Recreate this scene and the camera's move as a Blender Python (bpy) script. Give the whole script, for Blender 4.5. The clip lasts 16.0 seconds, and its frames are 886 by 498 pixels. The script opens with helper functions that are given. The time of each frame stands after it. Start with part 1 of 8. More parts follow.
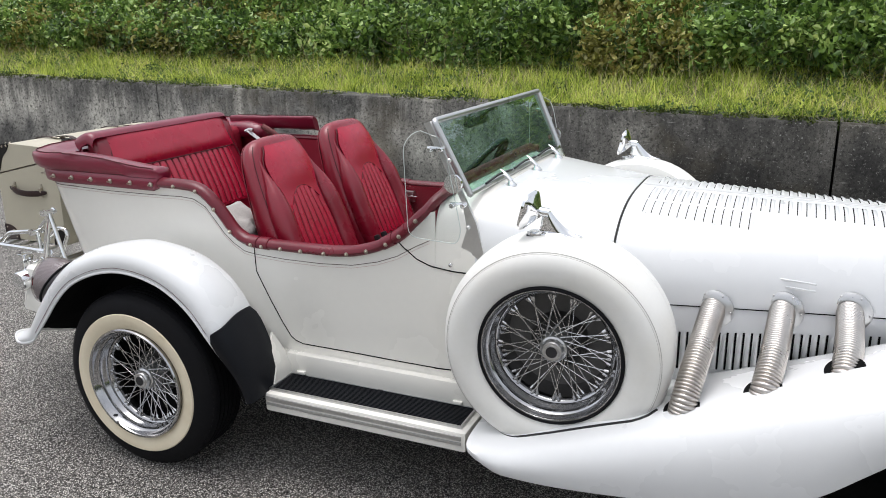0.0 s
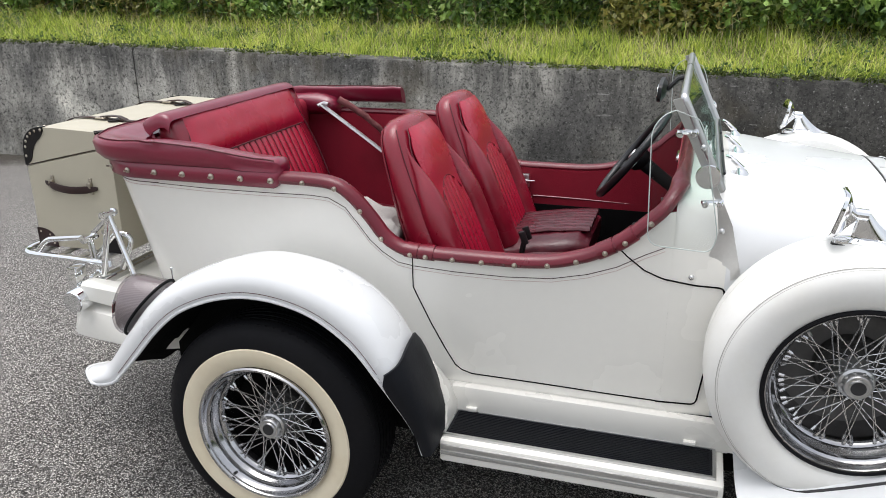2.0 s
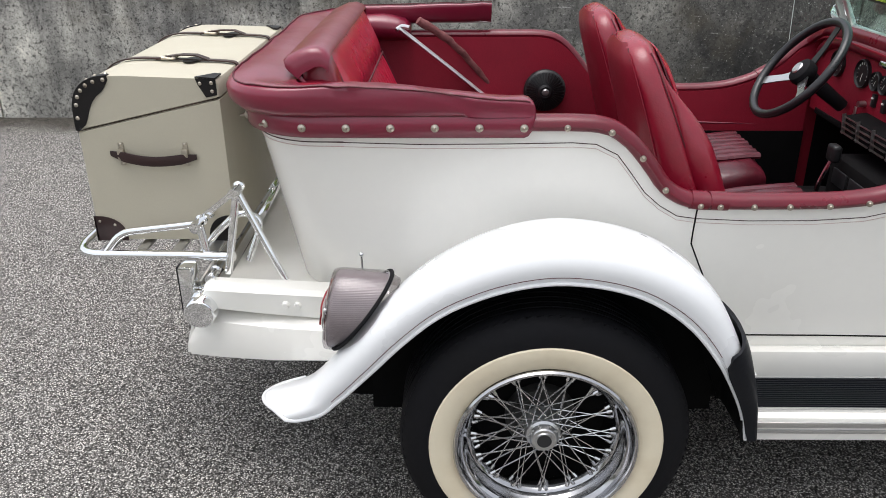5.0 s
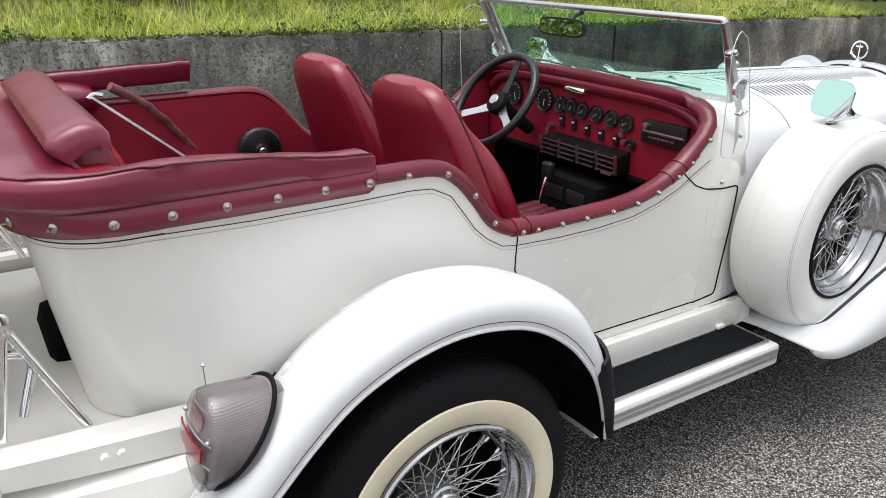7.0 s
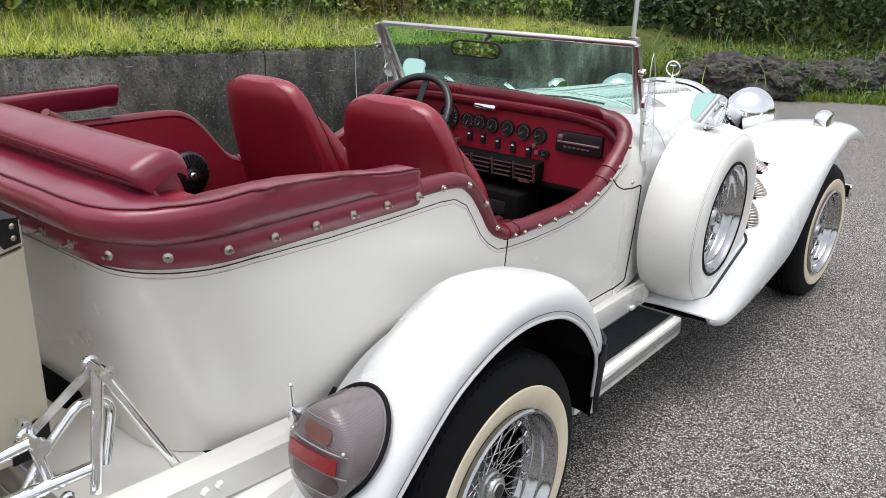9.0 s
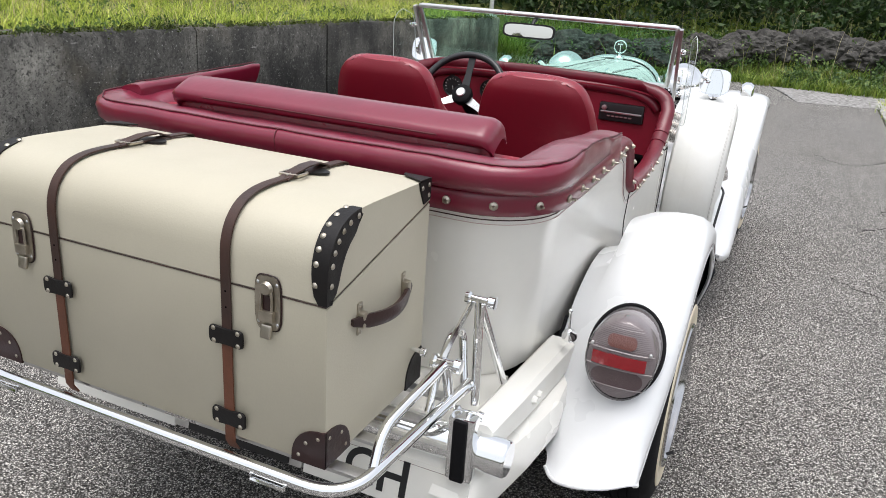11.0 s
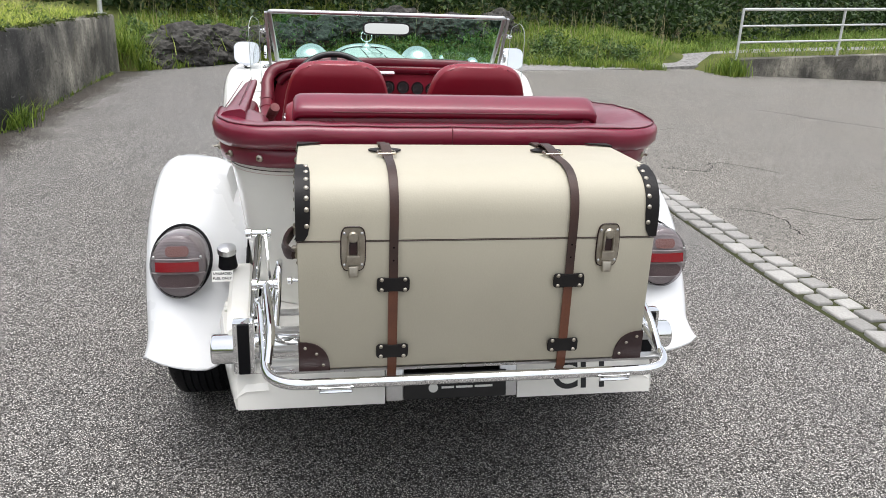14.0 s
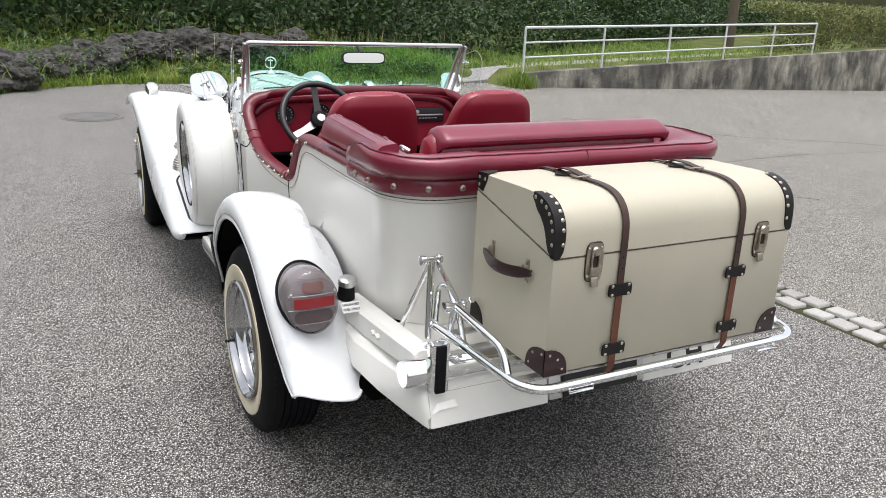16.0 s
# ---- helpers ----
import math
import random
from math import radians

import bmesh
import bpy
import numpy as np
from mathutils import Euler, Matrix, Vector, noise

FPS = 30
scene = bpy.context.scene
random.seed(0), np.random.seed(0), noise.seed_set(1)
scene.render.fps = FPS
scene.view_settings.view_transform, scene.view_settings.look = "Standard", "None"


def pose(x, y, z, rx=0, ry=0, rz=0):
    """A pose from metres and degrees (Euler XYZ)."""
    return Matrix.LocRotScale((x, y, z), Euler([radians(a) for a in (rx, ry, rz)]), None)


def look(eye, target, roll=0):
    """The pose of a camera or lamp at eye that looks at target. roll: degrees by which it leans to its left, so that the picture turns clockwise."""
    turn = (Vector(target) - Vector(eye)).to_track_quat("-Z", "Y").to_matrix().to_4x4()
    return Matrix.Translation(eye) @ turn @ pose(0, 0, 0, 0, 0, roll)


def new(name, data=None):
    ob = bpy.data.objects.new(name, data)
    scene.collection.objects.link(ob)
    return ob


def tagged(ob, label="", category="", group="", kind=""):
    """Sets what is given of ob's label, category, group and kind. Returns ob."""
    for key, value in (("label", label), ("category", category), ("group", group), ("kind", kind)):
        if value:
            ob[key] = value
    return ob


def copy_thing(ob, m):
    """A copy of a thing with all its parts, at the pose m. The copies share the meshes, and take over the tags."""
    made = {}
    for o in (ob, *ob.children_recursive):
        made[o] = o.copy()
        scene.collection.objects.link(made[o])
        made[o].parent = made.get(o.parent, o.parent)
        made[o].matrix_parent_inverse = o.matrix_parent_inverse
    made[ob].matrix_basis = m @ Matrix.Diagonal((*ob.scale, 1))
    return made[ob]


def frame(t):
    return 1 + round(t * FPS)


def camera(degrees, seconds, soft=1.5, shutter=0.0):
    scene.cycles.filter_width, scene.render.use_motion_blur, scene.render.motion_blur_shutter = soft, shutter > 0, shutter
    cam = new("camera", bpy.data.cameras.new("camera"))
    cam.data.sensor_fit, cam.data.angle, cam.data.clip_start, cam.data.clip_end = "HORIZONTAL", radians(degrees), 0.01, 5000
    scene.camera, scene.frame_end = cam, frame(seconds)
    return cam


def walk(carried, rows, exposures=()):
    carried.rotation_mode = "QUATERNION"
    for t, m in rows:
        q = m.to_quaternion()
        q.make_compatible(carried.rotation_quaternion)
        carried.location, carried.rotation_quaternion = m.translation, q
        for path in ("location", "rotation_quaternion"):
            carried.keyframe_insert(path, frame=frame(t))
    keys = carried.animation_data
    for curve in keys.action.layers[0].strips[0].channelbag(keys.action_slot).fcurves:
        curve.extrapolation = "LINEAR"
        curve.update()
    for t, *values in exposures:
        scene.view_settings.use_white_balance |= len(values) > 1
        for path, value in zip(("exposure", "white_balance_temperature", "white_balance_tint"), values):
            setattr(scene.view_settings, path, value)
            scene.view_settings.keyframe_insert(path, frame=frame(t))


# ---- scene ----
cam = camera(58.9, 16.0, soft=0.9)
PATH = [
    (0, (2.126, -2.853, 1.632), (1.353, -1.096, 1.07), -0.7),
    (0.5, (1.886, -2.806, 1.634), (1.142, -1.039, 1.064), -0.8),
    (1, (1.597, -2.803, 1.643), (0.896, -1.023, 1.058), -0.7),
    (1.5, (1.365, -2.719, 1.618), (0.719, -0.928, 1.004), -0.6),
    (2, (1.121, -2.622, 1.612), (0.541, -0.824, 0.955), -0.6),
    (2.5, (0.836, -2.644, 1.613), (0.329, -0.844, 0.905), -0.6),
    (3, (0.63, -2.607, 1.589), (0.196, -0.807, 0.834), -0.8),
    (3.5, (0.461, -2.491, 1.576), (0.114, -0.692, 0.772), -0.8),
    (4, (0.263, -2.439, 1.556), (0.003, -0.64, 0.722), -0.5),
    (4.2, (0.169, -2.431, 1.551), (-0.06, -0.631, 0.71), -0.4),
    (6.3, (-0.669, -2.176, 1.53), (-0.083, -0.432, 0.747), 0.0),
    (6.5, (-0.706, -2.144, 1.517), (0.007, -0.437, 0.758), 0.1),
    (7, (-0.783, -2.042, 1.502), (0.227, -0.47, 0.789), 0.2),
    (7.5, (-0.908, -2.026, 1.523), (0.331, -0.613, 0.838), 0.6),
    (8, (-1.093, -1.997, 1.546), (0.29, -0.715, 0.881), 1.4),
    (8.5, (-1.223, -1.911, 1.537), (0.215, -0.69, 0.872), 1.4),
    (9, (-1.345, -1.721, 1.51), (0.137, -0.55, 0.853), 2.0),
    (9.5, (-1.597, -1.58, 1.528), (-0.065, -0.483, 0.857), 2.5),
    (10, (-1.865, -1.44, 1.546), (-0.276, -0.435, 0.864), 2.9),
    (10.2, (-1.93, -1.362, 1.518), (-0.313, -0.401, 0.837), 3.3),
    (12.3, (-2.561, -0.461, 1.508), (-0.714, -0.179, 0.795), 2.9),
    (12.5, (-2.612, -0.373, 1.504), (-0.754, -0.163, 0.793), 2.8),
    (13, (-2.78, -0.12, 1.521), (-0.908, -0.095, 0.816), 2.7),
    (13.5, (-2.818, 0.11, 1.518), (-0.947, -0.043, 0.828), 2.5),
    (13.9, (-2.818, 0.304, 1.53), (-0.955, 0.023, 0.857), 2.4),
    (14, (-2.8, 0.362, 1.533), (-0.943, 0.044, 0.863), 2.3),
    (14.5, (-2.862, 0.671, 1.551), (-1.029, 0.203, 0.902), 2.4),
    (15, (-2.852, 0.919, 1.547), (-1.056, 0.303, 0.918), 2.4),
    (15.5, (-2.719, 1.169, 1.556), (-0.973, 0.411, 0.941), 2.5),
    (16, (-2.636, 1.469, 1.558), (-0.953, 0.577, 0.948), 2.6),
]
walk(cam, [(t, look(eye, target, roll)) for t, eye, target, roll in PATH], exposures=[(0, 0.15), (2, 0.29), (3.5, 0.38), (6.5, 0.38), (9.5, 0.33), (12.5, 0.38), (14.5, 0.42), (16, 0.50)])

# ---- sky and sun ----
world = bpy.data.worlds.new("overcast_sky")
scene.world = world
world.use_nodes = True
wn = world.node_tree
sky = wn.nodes.new("ShaderNodeTexSky")
sky.sky_type = "NISHITA"
sky.sun_disc = False
sky.sun_elevation = radians(83)
sky.sun_rotation = radians(265)
sky.dust_density = 4.0
sky.ozone_density = 0.6
pale = wn.nodes.new("ShaderNodeHueSaturation")
pale.inputs["Saturation"].default_value = 0.30
wn.links.new(sky.outputs[0], pale.inputs["Color"])
wn.links.new(pale.outputs[0], wn.nodes["Background"].inputs[0])
wn.nodes["Background"].inputs[1].default_value = 0.215
sun = new("sun", bpy.data.lights.new("sun", "SUN"))
sun.data.energy, sun.data.angle, sun.data.color = 0.95, radians(50), (0.975, 0.98, 1.02)
sun.matrix_world = look((-0.6, -0.05, 5.0), (0, 0, 0))


# ---- mesh tools ----
def table(*rows):
    """A smooth curve through rows of (x, value), monotone between them."""
    xs, ys = np.array([r[0] for r in rows], float), np.array([r[1] for r in rows], float)
    h, d = np.diff(xs), np.diff(ys) / np.diff(xs)
    m = np.r_[d[0], np.where(d[:-1] * d[1:] > 0, 2 * d[:-1] * d[1:] / (d[:-1] + d[1:] + 1e-12), 0), d[-1]]

    def at(x):
        x = min(max(x, xs[0]), xs[-1])
        i = min(int(np.searchsorted(xs, x, "right")) - 1, len(h) - 1)
        u = (x - xs[i]) / h[i]
        return float(ys[i] * (1 + 2 * u) * (1 - u) ** 2 + h[i] * m[i] * u * (1 - u) ** 2 + ys[i + 1] * u * u * (3 - 2 * u) + h[i] * m[i + 1] * u * u * (u - 1))
    return at


def bend(points, steps=6, closed=False):
    """A rounded path through the points."""
    p = [Vector(q) for q in points]
    n, out = len(p), []
    for i in range(n if closed else n - 1):
        a, b, c, d = (p[(i + k) % n] if closed else p[min(max(i + k, 0), n - 1)] for k in (-1, 0, 1, 2))
        for k in range(steps):
            u = k / steps
            out.append(0.5 * (2 * b + (c - a) * u + (2 * a - 5 * b + 4 * c - d) * u * u + (3 * b - a - 3 * c + d) * u ** 3))
    return out if closed else out + [p[-1]]


def fillet(points, r, steps=5):
    """A path of straight runs with corners of radius r."""
    p = [Vector(q) for q in points]
    out = [p[0]]
    for a, b, c in zip(p, p[1:], p[2:]):
        u, v = (a - b), (c - b)
        k = min(r, u.length * 0.48, v.length * 0.48)
        s, e = b + u.normalized() * k, b + v.normalized() * k
        for i in range(steps + 1):
            t = i / steps
            out.append(s * (1 - t) ** 2 + b * 2 * t * (1 - t) + e * t * t)
    return out + [p[-1]]


def skin(bm, rings, closed=True, caps=True, loop=False):
    """Faces between rings of equal count."""
    vs = [[bm.verts.new(q) for q in ring] for ring in rings]
    n = len(vs[0])
    for a, b in zip(vs, vs[1:] + ([vs[0]] if loop else [])):
        for i in range(n if closed else n - 1):
            bm.faces.new((a[i], a[(i + 1) % n], b[(i + 1) % n], b[i]))
    if caps and closed and not loop:
        bm.faces.new(vs[0][::-1])
        bm.faces.new(vs[-1])
    return bm


def tube(bm, path, r, n=10, closed=False, wide=None, up=None, radii=None):
    """A round bar along a path; wide: its half width across `up`, where it is oval."""
    p = [Vector(q) for q in path]
    rings, last = [], None
    for i, q in enumerate(p):
        a = p[(i - 1) % len(p)] if closed else p[max(i - 1, 0)]
        b = p[(i + 1) % len(p)] if closed else p[min(i + 1, len(p) - 1)]
        d = (b - a).normalized()
        if up is not None:
            side = d.cross(Vector(up)).normalized()
        elif last is None:
            side = d.orthogonal().normalized()
        else:
            side = (last - d * last.dot(d)).normalized()
        last = side
        other = side.cross(d)
        rr = radii[i] if radii else r
        ww = wide if wide else rr
        rings.append([q + side * (math.cos(t) * ww) + other * (math.sin(t) * rr) for t in (2 * math.pi * k / n for k in range(n))])
    return skin(bm, rings, loop=closed)


def block(bm, size, m=None, bevel=0.0, segs=2):
    """A box of that size about m's origin, with rounded edges."""
    g = bmesh.ops.create_cube(bm, size=1, matrix=(m or Matrix()) @ Matrix.Diagonal((*size, 1)))
    if bevel:
        es = list({e for v in g["verts"] for e in v.link_edges})
        bmesh.ops.bevel(bm, geom=es, offset=bevel, segments=segs, profile=0.6, affect="EDGES", clamp_overlap=True)
    return bm


def turn(bm, profile, m=None, n=32, ring=False):
    """Turns (radius, height) rows about m's z axis; ring: the profile is closed in itself."""
    m = m or Matrix()
    rings = [[m @ Vector((r * math.cos(t), r * math.sin(t), h)) for r, h in profile] for t in (2 * math.pi * k / n for k in range(n))]
    vs = []
    for k in range(n):
        vs.append([bm.verts.new(q) for q in rings[k]])
    c = len(profile)
    for k in range(n):
        a, b = vs[k], vs[(k + 1) % n]
        for i in range(c if ring else c - 1):
            bm.faces.new((a[i], b[i], b[(i + 1) % c], a[(i + 1) % c]))
    if not ring:
        for i in (0, -1):
            if profile[i][0] < 1e-6:
                bmesh.ops.remove_doubles(bm, verts=[v[i] for v in vs], dist=1e-6)
    return bm


def slab(bm, grid, t):
    """A curved sheet from a grid of points, t thick towards its back."""
    P = np.array([[tuple(q) for q in row] for row in grid], float)
    N = np.cross(np.gradient(P, axis=0), np.gradient(P, axis=1))
    N /= np.linalg.norm(N, axis=2, keepdims=True) + 1e-9
    Q = P - N * t
    r, c = P.shape[:2]
    A = [[bm.verts.new(P[i, j]) for j in range(c)] for i in range(r)]
    B = [[bm.verts.new(Q[i, j]) for j in range(c)] for i in range(r)]
    for i in range(r - 1):
        for j in range(c - 1):
            bm.faces.new((A[i][j], A[i + 1][j], A[i + 1][j + 1], A[i][j + 1]))
            bm.faces.new((B[i][j], B[i][j + 1], B[i + 1][j + 1], B[i + 1][j]))
    rim = [(i, 0) for i in range(r)] + [(r - 1, j) for j in range(1, c)] + [(i, c - 1) for i in range(r - 2, -1, -1)] + [(0, j) for j in range(c - 2, 0, -1)]
    for (i, j), (k, l) in zip(rim, rim[1:] + rim[:1]):
        bm.faces.new((A[i][j], B[i][j], B[k][l], A[k][l]))
    return bm


def close(bm, name, material, sharp=40):
    bmesh.ops.recalc_face_normals(bm, faces=bm.faces)
    me = bpy.data.meshes.new(name)
    bm.to_mesh(me)
    bm.free()
    me.materials.append(material)
    for p in me.polygons:
        p.use_smooth = True
    me.set_sharp_from_angle(angle=radians(sharp))
    return me


def part(name, bm, material, parent, label="", sharp=40):
    """Links a bmesh as one mesh object under a thing or a part."""
    ob = new(name, close(bm, name, material, sharp))
    ob.parent = parent
    return tagged(ob, label)


def apart(name, bm, material, parent, label=""):
    """Links each loose piece of a bmesh as a part of its own."""
    left = set(bm.verts)
    while left:
        todo, seen = [next(iter(left))], set()
        while todo:
            v = todo.pop()
            if v in seen:
                continue
            seen.add(v)
            todo += [e.other_vert(v) for e in v.link_edges]
        left -= seen
        own = B()
        twin = {v: own.verts.new(v.co) for v in sorted(seen, key=lambda q: q.index)}
        for f in {f for v in seen for f in v.link_faces}:
            own.faces.new([twin[v] for v in f.verts])
        part(name, own, material, parent, label)
    bm.free()


def piece(name, mesh, parent, m):
    """One more object on a shared mesh."""
    ob = new(name, mesh)
    ob.parent = parent
    ob.matrix_basis = m
    return ob


def mirrored(bm):
    """The same on the car's other side."""
    for v in bm.verts:
        v.co.y = -v.co.y
    return bm


def root(name, m=None):
    ob = new(name)
    ob.empty_display_size = 0.1
    if m:
        ob.matrix_basis = m
    return ob


B = bmesh.new


# ---- materials ----
def stuff(name, base, rough=0.5, metal=0.0, grain=(60, 0.12), stain=(4, 0.15), bump=(120, 0.05), coat=0.0, dark=None, spec=0.5, scale3=(1, 1, 1), sheen=0.0):
    """A surface with fine grain, larger stains, uneven gloss and relief."""
    m = bpy.data.materials.new(name)
    m.use_nodes = True
    t = m.node_tree
    b = t.nodes["Principled BSDF"]
    b.inputs["Metallic"].default_value = metal
    b.inputs["Coat Weight"].default_value = coat
    b.inputs["Coat Roughness"].default_value = 0.08
    b.inputs["Specular IOR Level"].default_value = spec
    b.inputs["Sheen Weight"].default_value = sheen
    co = t.nodes.new("ShaderNodeTexCoord")
    mp = t.nodes.new("ShaderNodeMapping")
    mp.inputs["Scale"].default_value = scale3
    t.links.new(co.outputs["Object"], mp.inputs["Vector"])

    def cloud(scale, detail=3.0, rough_=0.55):
        n = t.nodes.new("ShaderNodeTexNoise")
        n.inputs["Scale"].default_value, n.inputs["Detail"].default_value, n.inputs["Roughness"].default_value = scale, detail, rough_
        t.links.new(mp.outputs[0], n.inputs["Vector"])
        return n.outputs["Fac"]

    def ranged(v, a, z, lo, hi):
        r = t.nodes.new("ShaderNodeMapRange")
        r.inputs["From Min"].default_value, r.inputs["From Max"].default_value, r.inputs["To Min"].default_value, r.inputs["To Max"].default_value = a, z, lo, hi
        t.links.new(v, r.inputs["Value"])
        return r.outputs[0]

    def mix(kind, f, a, c):
        n = t.nodes.new("ShaderNodeMix")
        n.data_type, n.blend_type = "RGBA", kind
        for i, v in ((0, f), (6, a), (7, c)):
            if isinstance(v, (float, int)):
                n.inputs[i].default_value = v
            elif isinstance(v, tuple):
                n.inputs[i].default_value = (*v, 1)
            else:
                t.links.new(v, n.inputs[i])
        return n.outputs[2]
    fine, broad = cloud(grain[0]), cloud(stain[0], 5.0)
    worn = dark or tuple(c * 0.55 for c in base)
    col = mix("MIX", ranged(broad, 0.42, 0.72, 0.0, stain[1]), base, worn)
    col = mix("MULTIPLY", grain[1], col, mix("MIX", fine, (0.35, 0.35, 0.35), (1.5, 1.5, 1.5)))
    t.links.new(col, b.inputs["Base Color"])
    t.links.new(ranged(broad, 0.3, 0.7, rough * 0.85, min(1, rough * 1.25)), b.inputs["Roughness"])
    if bump[1]:
        u = t.nodes.new("ShaderNodeBump")
        u.inputs["Strength"].default_value, u.inputs["Distance"].default_value = bump[1], 0.004
        t.links.new(cloud(bump[0], 4.0), u.inputs["Height"])
        t.links.new(u.outputs[0], b.inputs["Normal"])
    m["tools"] = 1
    return m, t, b, mp, mix, ranged, cloud


def plain(*args, **kw):
    return stuff(*args, **kw)[0]


WING_PAINT = plain("cool_white_paint", (0.715, 0.725, 0.735), 0.26, grain=(35, 0.03), stain=(1.8, 0.07), bump=(9, 0.006), coat=0.4, dark=(0.70, 0.70, 0.67))
PAINT = plain("cream_white_paint", (0.81, 0.795, 0.745), 0.24, grain=(35, 0.03), stain=(1.4, 0.06), bump=(9, 0.006), coat=0.5, dark=(0.70, 0.665, 0.54))
RAIL = plain("white_chassis_paint", (0.78, 0.77, 0.72), 0.35, grain=(40, 0.05), stain=(5, 0.3), bump=(30, 0.03), coat=0.2, dark=(0.55, 0.51, 0.42))
VINYL = plain("white_vinyl", (0.79, 0.785, 0.755), 0.42, grain=(90, 0.04), stain=(5, 0.22), bump=(25, 0.05), dark=(0.60, 0.55, 0.44))
LEATHER = plain("red_leather", (0.43, 0.007, 0.036), 0.27, grain=(140, 0.16), stain=(7, 0.4), bump=(220, 0.16), dark=(0.26, 0.005, 0.022), spec=0.7)
DEEP = plain("deep_red_trim", (0.25, 0.007, 0.024), 0.55, grain=(160, 0.2), stain=(6, 0.35), bump=(240, 0.2), dark=(0.16, 0.005, 0.016), spec=0.35)
MAROON = plain("maroon_vinyl", (0.180, 0.007, 0.029), 0.34, grain=(110, 0.14), stain=(5, 0.4), bump=(30, 0.12), dark=(0.115, 0.006, 0.020), spec=0.45)
for white in (PAINT, WING_PAINT):
    white.node_tree.nodes["Principled BSDF"].inputs["Coat Roughness"].default_value = 0.16
for key, value in (("Coat Weight", 0.50), ("Coat Roughness", 0.24)):
    MAROON.node_tree.nodes["Principled BSDF"].inputs[key].default_value = value
PIPING = plain("dark_piping", (0.085, 0.006, 0.012), 0.5, bump=(200, 0.1))
CHROME = plain("chrome", (0.86, 0.87, 0.88), 0.07, 1.0, grain=(30, 0.02), stain=(12, 0.12), bump=(40, 0.006), dark=(0.6, 0.58, 0.55))
STEEL = plain("brushed_steel", (0.60, 0.60, 0.60), 0.3, 1.0, grain=(160, 0.15), stain=(9, 0.25), bump=(160, 0.03))
ALLOY = plain("ribbed_aluminium", (0.58, 0.55, 0.52), 0.30, 1.0, grain=(90, 0.15), stain=(10, 0.35), bump=(90, 0.02), dark=(0.36, 0.30, 0.26))
RUBBER = plain("black_rubber", (0.007, 0.007, 0.0085), 0.6, grain=(70, 0.3), stain=(6, 0.4), bump=(160, 0.12), dark=(0.011, 0.0105, 0.010), spec=0.12)
MAT = plain("ribbed_black_mat", (0.007, 0.008, 0.011), 0.5, grain=(120, 0.25), stain=(8, 0.3), bump=(120, 0.1), dark=(0.018, 0.018, 0.019), spec=0.18)
WHITEWALL = plain("cream_whitewall", (0.74, 0.66, 0.50), 0.5, grain=(60, 0.05), stain=(9, 0.35), bump=(60, 0.05), dark=(0.58, 0.47, 0.31))
BLACK = plain("black_plastic", (0.012, 0.012, 0.013), 0.4, bump=(120, 0.05), spec=0.4)
# Near-black for the underbody and for the inside of gaps, slots and arches.
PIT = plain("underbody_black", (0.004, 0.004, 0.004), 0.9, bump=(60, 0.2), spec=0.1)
CARPET = plain("black_carpet", (0.006, 0.0055, 0.006), 0.95, grain=(300, 0.4), bump=(300, 0.4), spec=0.1)
CANVAS = plain("beige_painted_canvas", (0.475, 0.44, 0.345), 0.45, grain=(220, 0.06), stain=(3.0, 0.28), bump=(260, 0.10), dark=(0.37, 0.335, 0.255))
HIDE = plain("black_brown_leather", (0.007, 0.006, 0.006), 0.48, grain=(120, 0.3), stain=(18, 0.35), bump=(180, 0.15), dark=(0.014, 0.010, 0.009), spec=0.3)
STRAP = plain("brown_strap_leather", (0.034, 0.016, 0.012), 0.5, grain=(150, 0.3), stain=(10, 0.6), bump=(200, 0.15), dark=(0.075, 0.028, 0.016))
TAN = plain("tan_strap_leather", (0.125, 0.042, 0.020), 0.48, grain=(150, 0.3), stain=(9, 0.6), bump=(200, 0.15), dark=(0.055, 0.020, 0.012))
BRASS = plain("aged_nickel", (0.48, 0.44, 0.37), 0.34, 1.0, grain=(90, 0.2), stain=(25, 0.6), bump=(120, 0.05), dark=(0.20, 0.16, 0.11))
BOWCLOTH = plain("brown_red_cloth", (0.20, 0.075, 0.075), 0.75, grain=(150, 0.4), stain=(30, 0.7), bump=(90, 0.6), dark=(0.07, 0.02, 0.02), spec=0.2)
SEAMRED = plain("dark_red_seam", (0.12, 0.003, 0.010), 0.5, bump=(200, 0.1))
DIAL = plain("dial_face", (0.02, 0.02, 0.022), 0.35, bump=(90, 0.0))
WHITE = plain("white_marking", (0.75, 0.75, 0.72), 0.5)
GREY = plain("grey_fabric", (0.42, 0.40, 0.38), 0.8, grain=(200, 0.3), stain=(12, 0.5), bump=(200, 0.2))
GALV = plain("galvanised_steel", (0.72, 0.73, 0.73), 0.42, 0.6, grain=(60, 0.15), stain=(9, 0.3), bump=(80, 0.05))
ROCK = plain("speckled_dark_rock", (0.040, 0.038, 0.035), 0.9, grain=(45, 0.8), stain=(13, 0.95), bump=(16, 1.0), dark=(0.115, 0.110, 0.10), spec=0.2)
COBBLE = plain("granite_sett", (0.36, 0.35, 0.33), 0.8, grain=(90, 0.5), stain=(9, 0.5), bump=(60, 0.5), dark=(0.33, 0.32, 0.29), spec=0.25)
SOIL = plain("dark_soil", (0.045, 0.045, 0.025), 0.95, grain=(20, 0.6), stain=(2, 0.6), bump=(15, 1.0), dark=(0.07, 0.09, 0.03), spec=0.1)
